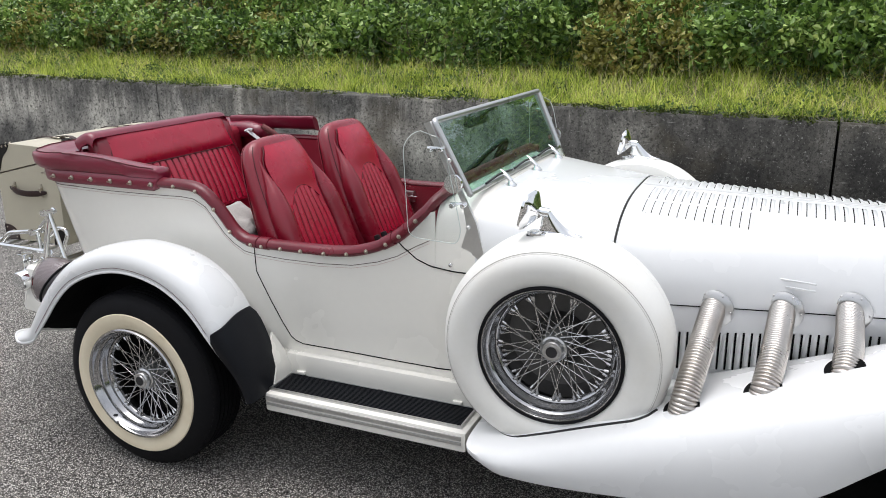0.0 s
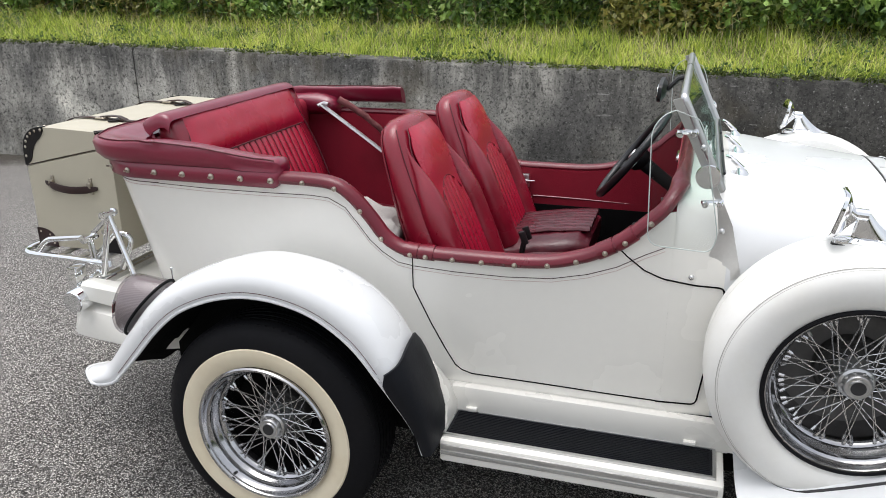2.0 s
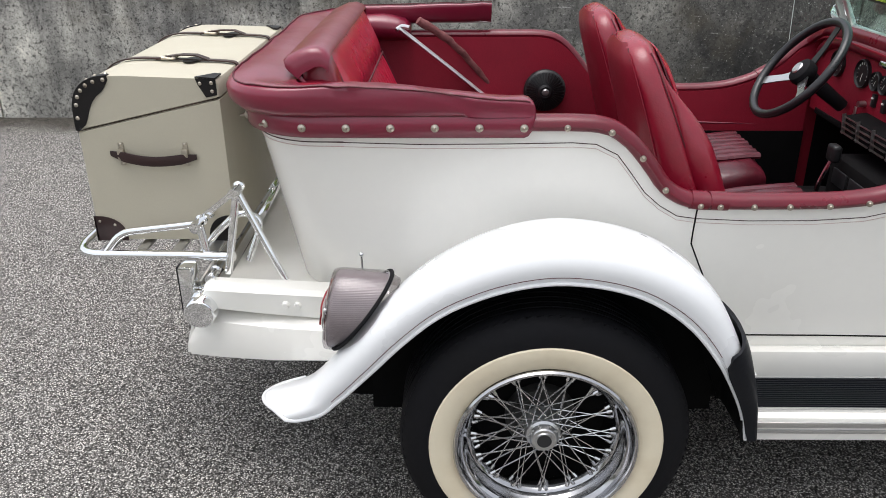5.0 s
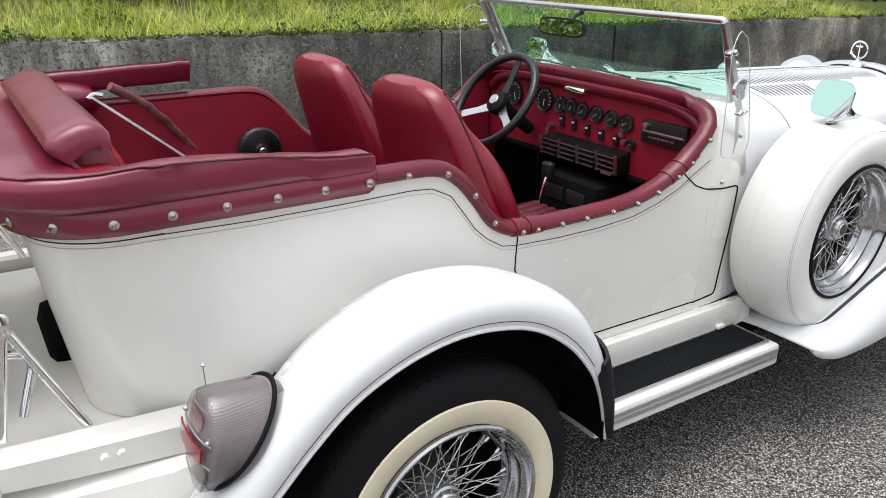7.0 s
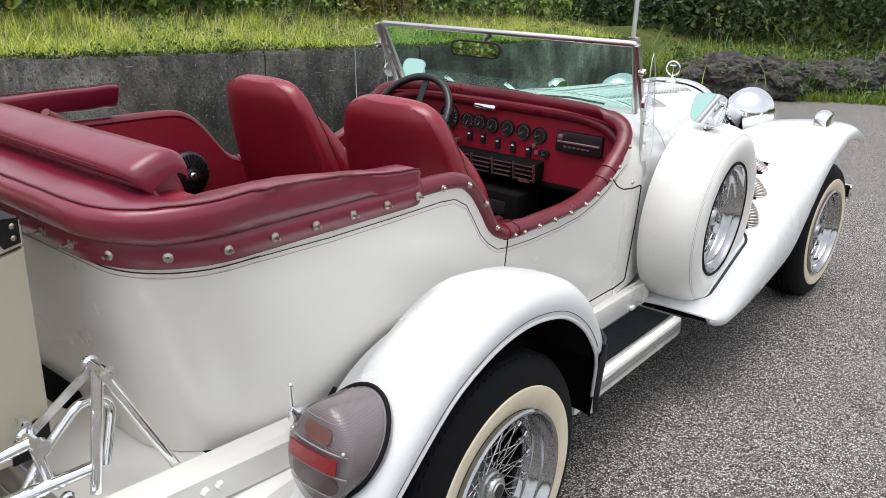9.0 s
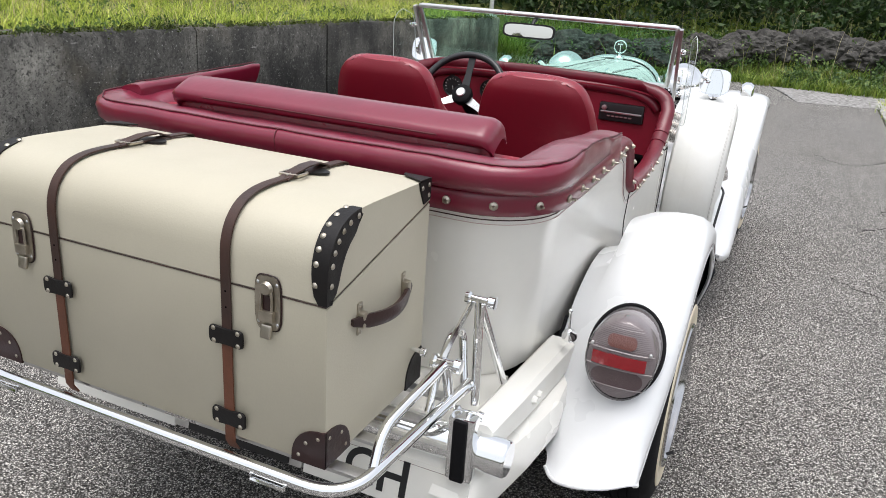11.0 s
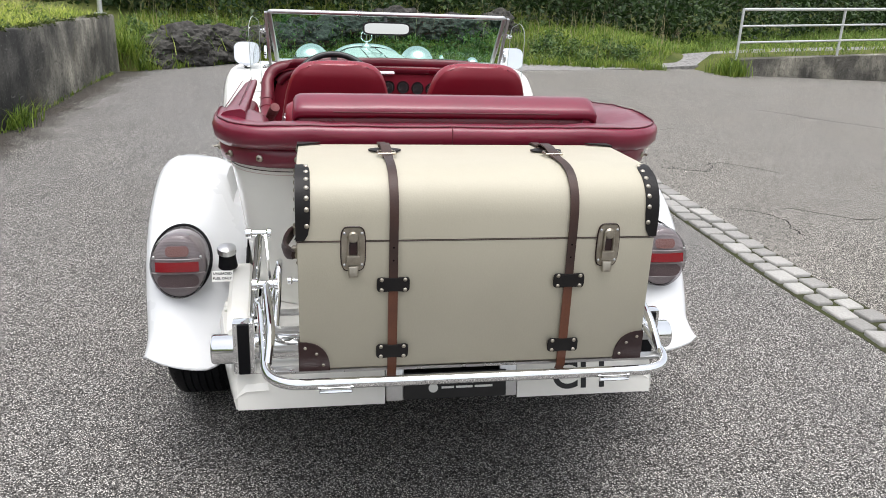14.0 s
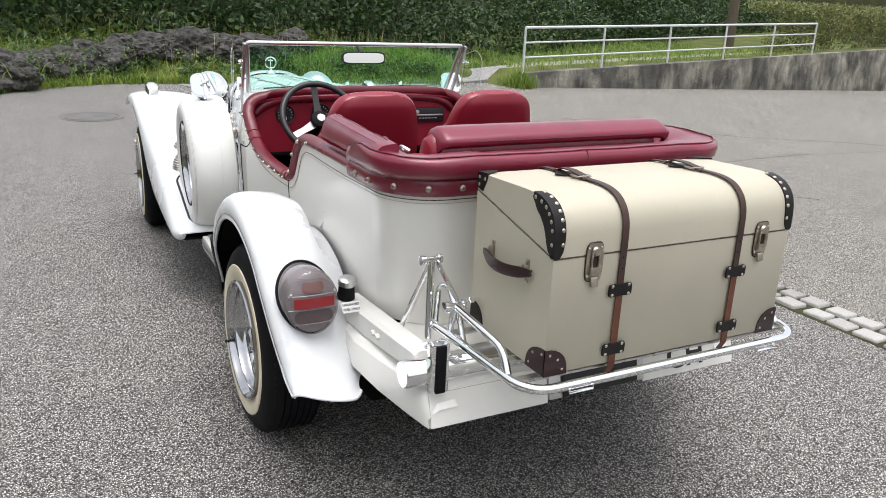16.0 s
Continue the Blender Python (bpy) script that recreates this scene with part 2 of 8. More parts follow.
TURF = plain("turf", (0.065, 0.085, 0.022), 0.95, grain=(30, 0.6), stain=(1.6, 0.7), bump=(20, 1.0), dark=(0.17, 0.17, 0.06), spec=0.1)
GRAVEL = plain("pale_gravel", (0.32, 0.31, 0.30), 0.9, grain=(26, 1.0), stain=(17, 0.9), bump=(22, 1.0), dark=(0.10, 0.097, 0.092), spec=0.2)
BARK = plain("bark", (0.12, 0.095, 0.07), 0.9, grain=(25, 0.6), bump=(25, 0.8), spec=0.2)
IRON = plain("cast_iron", (0.13, 0.125, 0.12), 0.7, grain=(40, 0.4), bump=(40, 0.4), spec=0.3)


def clear(name, tint, gloss=1.0, haze=0.0):
    """Thin clear sheet: it tints what is behind it and mirrors by Fresnel."""
    m = bpy.data.materials.new(name)
    m.use_nodes = True
    t = m.node_tree
    t.nodes.remove(t.nodes["Principled BSDF"])
    a, g, lw, f, x = (t.nodes.new("ShaderNode" + k) for k in ("BsdfTransparent", "BsdfGlossy", "LayerWeight", "Math", "MixShader"))
    sharp = t.nodes.new("ShaderNodeMath")
    sharp.operation, sharp.inputs[1].default_value = "POWER", 4.0
    f.operation, f.inputs[1].default_value, f.inputs[2].default_value = "MULTIPLY_ADD", 0.80 * gloss, 0.03 * gloss
    t.links.new(lw.outputs["Facing"], sharp.inputs[0])
    t.links.new(sharp.outputs[0], f.inputs[0])
    a.inputs[0].default_value = (*tint, 1)
    g.inputs["Roughness"].default_value = 0.02
    t.links.new(f.outputs[0], x.inputs[0])
    t.links.new(a.outputs[0], x.inputs[1])
    t.links.new(g.outputs[0], x.inputs[2])
    t.links.new(x.outputs[0], t.nodes["Material Output"].inputs[0])
    return m


GLASS = clear("tinted_windscreen_glass", (0.76, 0.93, 0.87))
SMOKE = clear("smoky_lens_shell", (0.74, 0.715, 0.72), 1.0)
PERSPEX = clear("clear_perspex", (0.95, 0.96, 0.96), 0.35)


def lens(name, tint, rough=0.12, clearness=0.55):
    m = plain(name, tint, rough, grain=(60, 0.05), bump=(150, 0.25), spec=0.6)
    b = m.node_tree.nodes["Principled BSDF"]
    b.inputs["Transmission Weight"].default_value = clearness
    b.inputs["Coat Weight"].default_value = 0.6
    return m


LENS_CLEAR = lens("smoky_clear_lens", (0.36, 0.315, 0.325), clearness=0.6)
LENS_RED = lens("red_lens", (0.25, 0.002, 0.008), clearness=0.1)
LENS_RIBBED = stuff("ribbed_grey_lens", (0.32, 0.29, 0.295), 0.15, grain=(60, 0.1), stain=(20, 0.3), bump=(0, 0), dark=(0.20, 0.18, 0.18), spec=0.7)


def ribs(tools):
    """Fine level ridges moulded into a lens."""
    m, t, b, mp, mix, ranged, cloud = tools
    w, u = t.nodes.new("ShaderNodeTexWave"), t.nodes.new("ShaderNodeBump")
    w.bands_direction = "Z"
    w.inputs["Scale"].default_value = 75
    t.links.new(mp.outputs[0], w.inputs["Vector"])
    u.inputs["Strength"].default_value, u.inputs["Distance"].default_value = 0.22, 0.002
    t.links.new(w.outputs["Fac"], u.inputs["Height"])
    t.links.new(u.outputs[0], b.inputs["Normal"])
    return m


LENS_RIBBED = ribs(LENS_RIBBED)
LENS_DIM = lens("dim_red_lens", (0.26, 0.19, 0.195), clearness=0.45)
LENS_AMBER = lens("pinkish_lens", (0.44, 0.20, 0.17), clearness=0.4)


def vary(m, lo, hi):
    """Each piece a little lighter or darker than the next."""
    t = m.node_tree
    b = t.nodes["Principled BSDF"]
    o, r, x = (t.nodes.new("ShaderNode" + k) for k in ("ObjectInfo", "MapRange", "VectorMath"))
    r.inputs["To Min"].default_value, r.inputs["To Max"].default_value = lo, hi
    x.operation = "SCALE"
    t.links.new(o.outputs["Random"], r.inputs["Value"])
    t.links.new(b.inputs["Base Color"].links[0].from_socket, x.inputs[0])
    t.links.new(r.outputs[0], x.inputs["Scale"])
    t.links.new(x.outputs[0], b.inputs["Base Color"])


vary(COBBLE, 0.7, 1.15)


def asphalt():
    m, t, b, mp, mix, ranged, cloud = stuff("old_asphalt", (0.225, 0.217, 0.206), 0.75, grain=(60, 0.3), stain=(0.45, 0.5), bump=(0, 0), dark=(0.285, 0.272, 0.254), spec=0.3)

    def stones(scale):
        v = t.nodes.new("ShaderNodeTexVoronoi")
        v.inputs["Scale"].default_value = scale
        t.links.new(mp.outputs[0], v.inputs["Vector"])
        sep = t.nodes.new("ShaderNodeSeparateColor")
        t.links.new(v.outputs["Color"], sep.inputs[0])
        return v, sep
    coarse, pick = stones(185)
    grit, fleck = stones(330)
    col = b.inputs["Base Color"].links[0].from_socket
    col = mix("MIX", ranged(pick.outputs[0], 0.58, 0.66, 0.0, 0.95), col, (0.60, 0.58, 0.545))
    col = mix("MIX", ranged(pick.outputs[1], 0.62, 0.74, 0.0, 0.9), col, (0.045, 0.043, 0.040))
    col = mix("MIX", ranged(fleck.outputs[0], 0.80, 0.84, 0.0, 0.9), col, (0.72, 0.70, 0.66))
    col = mix("MULTIPLY", 1.0, col, mix("MIX", ranged(coarse.outputs["Distance"], 0.30, 0.58, 0.0, 1.0), (1.15, 1.15, 1.15), (0.20, 0.195, 0.19)))
    col = mix("MULTIPLY", 0.36, col, mix("MIX", cloud(2.6, 6.0, 0.7), (0.5, 0.5, 0.5), (1.45, 1.42, 1.38)))
    where = t.nodes.new("ShaderNodeSeparateXYZ")
    t.links.new(t.nodes["Texture Coordinate"].outputs["Object"], where.inputs[0])
    col = mix("MIX", ranged(where.outputs[1], -2.24, -2.34, 0.0, 1.0), col, mix("MULTIPLY", 1.0, col, (1.08, 1.06, 1.01)))
    edge = t.nodes.new("ShaderNodeMath")
    edge.operation, edge.inputs[1].default_value = "MULTIPLY_ADD", 0.9
    t.links.new(cloud(1.7, 6.0, 0.7), edge.inputs[0])
    t.links.new(where.outputs[1], edge.inputs[2])
    col = mix("MIX", ranged(edge.outputs[0], 3.02, 3.28, 0.0, 0.85), col, mix("MULTIPLY", 1.0, col, (0.27, 0.24, 0.19)))
    t.links.new(col, b.inputs["Base Color"])
    u = t.nodes.new("ShaderNodeBump")
    u.inputs["Strength"].default_value, u.inputs["Distance"].default_value = 0.7, 0.005
    u.invert = True
    t.links.new(coarse.outputs["Distance"], u.inputs["Height"])
    t.links.new(u.outputs[0], b.inputs["Normal"])
    return m


def weathered_concrete():
    m, t, b, mp, mix, ranged, cloud = stuff("weathered_concrete", (0.038, 0.0375, 0.0365), 0.9, grain=(38, 0.7), stain=(1.3, 0.6), bump=(45, 0.5), dark=(0.24, 0.235, 0.215), spec=0.2)
    tall = t.nodes.new("ShaderNodeMapping")
    tall.inputs["Scale"].default_value = (2.6, 2.6, 1.3)
    t.links.new(t.nodes["Texture Coordinate"].outputs["Object"], tall.inputs["Vector"])
    run = t.nodes.new("ShaderNodeTexNoise")
    run.inputs["Scale"].default_value, run.inputs["Detail"].default_value, run.inputs["Roughness"].default_value = 1.6, 7.0, 0.65
    t.links.new(tall.outputs[0], run.inputs["Vector"])
    col = b.inputs["Base Color"].links[0].from_socket
    east = t.nodes.new("ShaderNodeSeparateXYZ")
    t.links.new(t.nodes["Texture Coordinate"].outputs["Object"], east.inputs[0])
    wash = t.nodes.new("ShaderNodeMath")
    wash.operation, wash.inputs[1].default_value = "MULTIPLY_ADD", 3.2
    t.links.new(cloud(0.55, 5.0, 0.65), wash.inputs[0])
    t.links.new(east.outputs[0], wash.inputs[2])
    col = mix("MIX", ranged(wash.outputs[0], 3.3, 0.2, 0.0, 0.95), col, mix("MULTIPLY", 1.0, col, (5.0, 5.0, 4.95)))
    col = mix("MIX", ranged(wash.outputs[0], 6.2, 8.2, 0.0, 0.75), col, mix("MULTIPLY", 1.0, col, (3.4, 3.3, 3.0)))
    col = mix("MULTIPLY", 0.75, col, mix("MIX", ranged(run.outputs["Fac"], 0.36, 0.66, 0, 1), (0.38, 0.375, 0.37), (1.55, 1.52, 1.46)))
    drip = t.nodes.new("ShaderNodeMapping")
    drip.inputs["Scale"].default_value = (7.0, 7.0, 0.8)
    t.links.new(t.nodes["Texture Coordinate"].outputs["Object"], drip.inputs["Vector"])
    drops = t.nodes.new("ShaderNodeTexNoise")
    drops.inputs["Scale"].default_value, drops.inputs["Detail"].default_value, drops.inputs["Roughness"].default_value = 1.5, 8.0, 0.7
    t.links.new(drip.outputs[0], drops.inputs["Vector"])
    algae = t.nodes.new("ShaderNodeMath")
    algae.operation, algae.inputs[1].default_value = "MULTIPLY_ADD", 1.3
    t.links.new(drops.outputs["Fac"], algae.inputs[0])
    t.links.new(east.outputs[2], algae.inputs[2])
    col = mix("MIX", ranged(algae.outputs[0], 1.42, 1.72, 0.0, 0.7), col, (0.030, 0.030, 0.028))
    flat = t.nodes.new("ShaderNodeMapping")
    flat.inputs["Scale"].default_value = (1.0, 1.0, 7.0)
    t.links.new(t.nodes["Texture Coordinate"].outputs["Object"], flat.inputs["Vector"])
    chip = t.nodes.new("ShaderNodeTexNoise")
    chip.inputs["Scale"].default_value, chip.inputs["Detail"].default_value = 5.0, 6.0
    t.links.new(flat.outputs[0], chip.inputs["Vector"])
    col = mix("MIX", ranged(chip.outputs["Fac"], 0.65, 0.73, 0, 0.45), col, (0.46, 0.45, 0.43))
    spots = t.nodes.new("ShaderNodeTexVoronoi")
    spots.inputs["Scale"].default_value = 22
    t.links.new(mp.outputs[0], spots.inputs["Vector"])
    patch = ranged(cloud(1.1, 4.0), 0.45, 0.65, 0.0, 0.13)
    dots = t.nodes.new("ShaderNodeMath")
    dots.operation = "LESS_THAN"
    t.links.new(spots.outputs["Distance"], dots.inputs[0])
    t.links.new(patch, dots.inputs[1])
    col = mix("MIX", ranged(cloud(13, 6.0, 0.75), 0.58, 0.70, 0, 0.32), col, (0.32, 0.31, 0.285))
    col = mix("MIX", ranged(cloud(55, 5.0, 0.75), 0.60, 0.66, 0, 0.6), col, (0.42, 0.415, 0.39))
    col = mix("MIX", ranged(cloud(34, 4.0, 0.75), 0.46, 0.38, 0, 0.75), col, (0.022, 0.022, 0.020))
    speck = t.nodes.new("ShaderNodeMath")
    speck.operation = "MULTIPLY"
    t.links.new(dots.outputs[0], speck.inputs[0])
    t.links.new(ranged(cloud(45, 2.0), 0.40, 0.60, 0, 0.75), speck.inputs[1])
    col = mix("MIX", speck.outputs[0], col, (0.34, 0.35, 0.33))
    col = mix("MIX", ranged(cloud(85, 4.0, 0.8), 0.47, 0.37, 0, 0.75), col, (0.018, 0.018, 0.017))
    col = mix("MIX", ranged(cloud(0.9, 5.0, 0.7), 0.54, 0.74, 0, 0.4), col, (0.14, 0.115, 0.07))
    t.links.new(col, b.inputs["Base Color"])
    return m


def growth(name, shades, rough=0.6, through_=0.25, spec=0.3):
    """Leaves or blades: each its own shade, with some light let through."""
    m = bpy.data.materials.new(name)
    m.use_nodes = True
    t = m.node_tree
    b = t.nodes["Principled BSDF"]
    g, r = t.nodes.new("ShaderNodeNewGeometry"), t.nodes.new("ShaderNodeValToRGB")
    r.color_ramp.elements[0].color, r.color_ramp.elements[1].color = (*shades[0], 1), (*shades[-1], 1)
    for i, c in enumerate(shades[1:-1], 1):
        r.color_ramp.elements.new(i / (len(shades) - 1)).color = (*c, 1)
    co, n, x = (t.nodes.new("ShaderNode" + k) for k in ("TexCoord", "TexNoise", "Math"))
    n.inputs["Scale"].default_value, n.inputs["Detail"].default_value = 2.6, 4
    t.links.new(co.outputs["Object"], n.inputs["Vector"])
    x.operation = "MULTIPLY_ADD"
    x.inputs[1].default_value = 0.55
    t.links.new(g.outputs["Random Per Island"], x.inputs[0])
    h = t.nodes.new("ShaderNodeMapRange")
    h.inputs["From Min"].default_value, h.inputs["From Max"].default_value, h.inputs["To Max"].default_value = 0.3, 0.7, 0.45
    t.links.new(n.outputs["Fac"], h.inputs["Value"])
    t.links.new(h.outputs[0], x.inputs[2])
    t.links.new(x.outputs[0], r.inputs[0])
    t.links.new(r.outputs[0], b.inputs["Base Color"])
    b.inputs["Roughness"].default_value = rough
    b.inputs["Specular IOR Level"].default_value = spec
    tr, mx = t.nodes.new("ShaderNodeBsdfTranslucent"), t.nodes.new("ShaderNodeMixShader")
    mx.inputs[0].default_value = through_
    t.links.new(r.outputs[0], tr.inputs[0])
    t.links.new(b.outputs[0], mx.inputs[1])
    t.links.new(tr.outputs[0], mx.inputs[2])
    t.links.new(mx.outputs[0], t.nodes["Material Output"].inputs[0])
    return m


ASPHALT = asphalt()
CONCRETE = weathered_concrete()
WEED = growth("weed_leaves", [(0.015, 0.035, 0.010), (0.05, 0.10, 0.025), (0.12, 0.19, 0.05), (0.26, 0.33, 0.10)], 0.5, 0.25, 0.4)
MEADOW = growth("meadow_blades", [(0.04, 0.08, 0.015), (0.12, 0.20, 0.035), (0.20, 0.30, 0.06), (0.34, 0.42, 0.13)], 0.55, 0.3)
MOSS = growth("dark_moss", [(0.012, 0.018, 0.006), (0.035, 0.05, 0.012), (0.10, 0.13, 0.03), (0.22, 0.24, 0.07)], 0.8, 0.1, 0.1)
BLADES = growth("grass_blades", [(0.020, 0.036, 0.008), (0.19, 0.28, 0.034), (0.56, 0.64, 0.11), (0.84, 0.74, 0.32)], 0.55, 0.35)
# Darker ramp than the bank's grass, for the verge, wall foot and ramp.
DARKER_BLADES = growth("darker_blades", [(0.03, 0.06, 0.012), (0.12, 0.20, 0.03), (0.24, 0.32, 0.05), (0.38, 0.36, 0.12)], 0.55, 0.3)
LEAVES = growth("shrub_leaves", [(0.005, 0.013, 0.003), (0.065, 0.135, 0.026), (0.27, 0.42, 0.09), (0.66, 0.72, 0.28)], 0.42, 0.28, 0.5)
LEAVES_OLIVE = growth("olive_shrub_leaves", [(0.02, 0.022, 0.006), (0.16, 0.16, 0.035), (0.36, 0.34, 0.09), (0.50, 0.36, 0.14)], 0.45, 0.28, 0.4)
LEAVES_DARK = growth("wood_leaves", [(0.008, 0.020, 0.006), (0.020, 0.045, 0.011), (0.040, 0.080, 0.020), (0.10, 0.14, 0.04)], 0.5, 0.18, 0.35)
ALUMINIUM = plain("polished_aluminium", (0.62, 0.62, 0.62), 0.30, 1.0, grain=(120, 0.1), stain=(9, 0.2), bump=(90, 0.02), dark=(0.6, 0.6, 0.59))
# Chrome darkened by colour, in place of the dark ground and tyre it mirrors.
RIMCHROME = plain("dulled_chrome", (0.50, 0.50, 0.51), 0.13, 1.0, grain=(60, 0.1), stain=(14, 0.4), bump=(40, 0.02), dark=(0.26, 0.25, 0.24))
DRUM = plain("dark_brake_iron", (0.045, 0.044, 0.042), 0.6, grain=(40, 0.4), bump=(40, 0.4), spec=0.3)
SPOKE = plain("spoke_steel", (0.66, 0.66, 0.66), 0.2, 1.0, grain=(90, 0.2), bump=(60, 0.0))
STRIPE_INK = plain("dark_red_line", (0.045, 0.004, 0.006), 0.4, grain=(20, 0.0), bump=(10, 0.0))
RED_INK = plain("red_line", (0.55, 0.40, 0.37), 0.4, grain=(20, 0.0), bump=(10, 0.0))
HEDGE = growth("clipped_hedge_leaves", [(0.05, 0.07, 0.02), (0.12, 0.15, 0.04), (0.22, 0.23, 0.08), (0.30, 0.24, 0.12)], 0.5, 0.2, 0.4)
STALKS = growth("dry_stalks", [(0.30, 0.22, 0.12), (0.46, 0.41, 0.24), (0.52, 0.44, 0.28)], 0.8, 0.15)
MIRROR = plain("mirror", (0.92, 0.93, 0.93), 0.015, 1.0, grain=(20, 0.0), stain=(5, 0.0), bump=(10, 0.0))
GLASSEDGE = plain("perspex_edge", (0.55, 0.60, 0.58), 0.2, grain=(20, 0.0), bump=(10, 0.0))
SEATBACK = plain("red_seat_back", (0.185, 0.004, 0.016), 0.40, grain=(150, 0.15), stain=(5, 0.3), bump=(240, 0.15), dark=(0.15, 0.004, 0.013), spec=0.45)
COAMING = plain("maroon_coaming", (0.135, 0.005, 0.016), 0.30, grain=(110, 0.14), stain=(9, 0.45), bump=(90, 0.12), dark=(0.075, 0.008, 0.015), spec=0.5)
WORN = plain("worn_dark_red_leather", (0.085, 0.007, 0.015), 0.30, grain=(120, 0.2), stain=(9, 0.6), bump=(24, 0.8), dark=(0.018, 0.003, 0.005))
BLACKLEATHER = plain("black_leather_rim", (0.011, 0.011, 0.013), 0.30, bump=(160, 0.15), spec=0.5)
OXBLOOD = plain("dark_brown_leather", (0.026, 0.009, 0.009), 0.35, grain=(120, 0.3), stain=(15, 0.5), bump=(120, 0.15), dark=(0.012, 0.007, 0.007))
LENSLINE = plain("lens_ridges", (0.30, 0.27, 0.27), 0.25, grain=(20, 0.0), bump=(10, 0.0))
BOLSTER = plain("dark_crimson_leather", (0.235, 0.0055, 0.021), 0.28, grain=(140, 0.16), stain=(8, 0.4), bump=(200, 0.16), dark=(0.15, 0.005, 0.016), spec=0.7)
SEAM = plain("faded_seam", (0.47, 0.45, 0.42), 0.6, grain=(20, 0.0), bump=(10, 0.0))
LAMPGREY = plain("grey_lamp_reflector", (0.44, 0.44, 0.45), 0.4, grain=(20, 0.05), stain=(30, 0.4), bump=(30, 0.1), dark=(0.25, 0.25, 0.26))


# ---- ground, wall, verge ----
WALL_Y = 3.0
wall_top = lambda x: 0.995 - 0.0225 * x
soft = lambda a, b, x: (lambda u: u * u * (3 - 2 * u))(min(max((x - a) / (b - a), 0), 1))


def ground_z(x, y):
    """Level under the car, rising a little to the wall and falling away beyond the paving strip."""
    return 0.085 * soft(1.0, 3.2, y) * (1 - soft(7.5, 10, x)) - 0.045 * max(0.0, -y - 6.3) * (1 - soft(40, 70, -y))


def verge_x(y):
    """Where the asphalt ends ahead of the car."""
    return table((-30, 18.0), (-8, 12.6), (-6.2, 10.7), (-4, 10.9), (-1, 11.25), (0.2, 11.3), (1.9, 10.2), (3.0, 9.0), (5, 8.6))(y)


def bank_z(x, y):
    """The turf above the wall and ahead of the car."""
    side = wall_top(min(x, 9.5)) - 0.05 + 0.16 * max(0, y - 3.3) + 0.35 * soft(4.6, 7.5, y)
    d = x - verge_x(y)
    ahead = -0.08 + 0.34 * soft(0.0, 1.2, d) * (1 - 0.7 * soft(-5.5, -8, y)) + 0.11 * max(0, d - 0.8) * (0.35 + 0.65 * soft(-8, -1, y)) + ground_z(11, y) * (1 - soft(0, 5, d)) * (1 - soft(-5.5, -8, y)) + soft(-5.5, -8, y) * (0.02 + 0.021 * max(0.0, -7 - y))
    k = soft(8.4, 9.4, x) * soft(4.6, 2.6, y) if y < 4.6 else soft(9.0, 13, x) * 0.6
    return side * (1 - k) + ahead * k


def sheet(name, xs, ys, height, material, label, category, kind="structure"):
    bm = B()
    vs = [[bm.verts.new((x, y, height(x, y))) for y in ys] for x in xs]
    for a, b in zip(vs, vs[1:]):
        for i in range(len(ys) - 1):
            bm.faces.new((a[i], b[i], b[i + 1], a[i + 1]))
    ob = new(name, close(bm, name, material))
    return tagged(ob, label, category, kind=kind)


axis = lambda *runs: [v for a, b, n in runs for v in np.linspace(a, b, n, endpoint=False)] + [runs[-1][1]]
sheet("ground", axis((-90, -14, 8), (-14, 14, 56), (14, 90, 8)), axis((-90, -26, 8), (-26, 4, 60), (4, 90, 6)), lambda x, y: ground_z(x, y), ASPHALT,
      "worn grey asphalt of a parking area", "asphalt")

wall_north = tagged(root("wall_north"), "stained grey concrete retaining wall in long panels", "wall", kind="structure")


def wall_panel(x0, x1, shade):
    rnd = random.Random(int(x0 * 10))
    bm = B()
    n = max(3, int((x1 - x0) / 0.25))
    rings = []
    for i in range(n + 1):
        x = x0 + (x1 - x0) * i / n
        z = wall_top(x) + rnd.uniform(-0.006, 0.006)
        f = WALL_Y + shade + rnd.uniform(-0.002, 0.002)
        rings.append([(x, f - 0.01, -0.1), (x, f, 0.4), (x, f, z - 0.025), (x, f + 0.02, z), (x, f + 0.26, z + 0.005), (x, f + 0.28, z - 0.02), (x, f + 0.28, -0.1)])
    skin(bm, rings)
    return part("panel", bm, CONCRETE, wall_north)


joints = [-15.4, -9.4, -3.4, 2.44, 4.2, 8.75]
for k, (a, b) in enumerate(zip(joints, joints[1:])):
    wall_panel(a + 0.009, b - 0.009, (0, 0.006, -0.003, 0.004, 0.0)[k])
bm = B()
block(bm, (24.1, 0.2, 1.0), pose(-3.33, WALL_Y + 0.15, 0.25))
part("joint_filler", bm, PIT, wall_north, "dark filler in the wall joints")

sheet("turf", axis((-16, 8, 48), (8, 16, 24), (16, 60, 8)), axis((3.2, 6, 8), (6, 14, 8), (14, 40, 4)), bank_z, TURF, "rough turf bank on top of the retaining wall", "turf bank")
sheet("verge", axis((8.8, 18, 46), (18, 60, 10)), axis((-30, -8, 22), (-8, 3.2, 40)), lambda x, y: bank_z(x, y) if x > verge_x(y) - 0.05 else -0.3 + ground_z(x, y), TURF,
      "grassy verge rising beyond the asphalt", "verge")


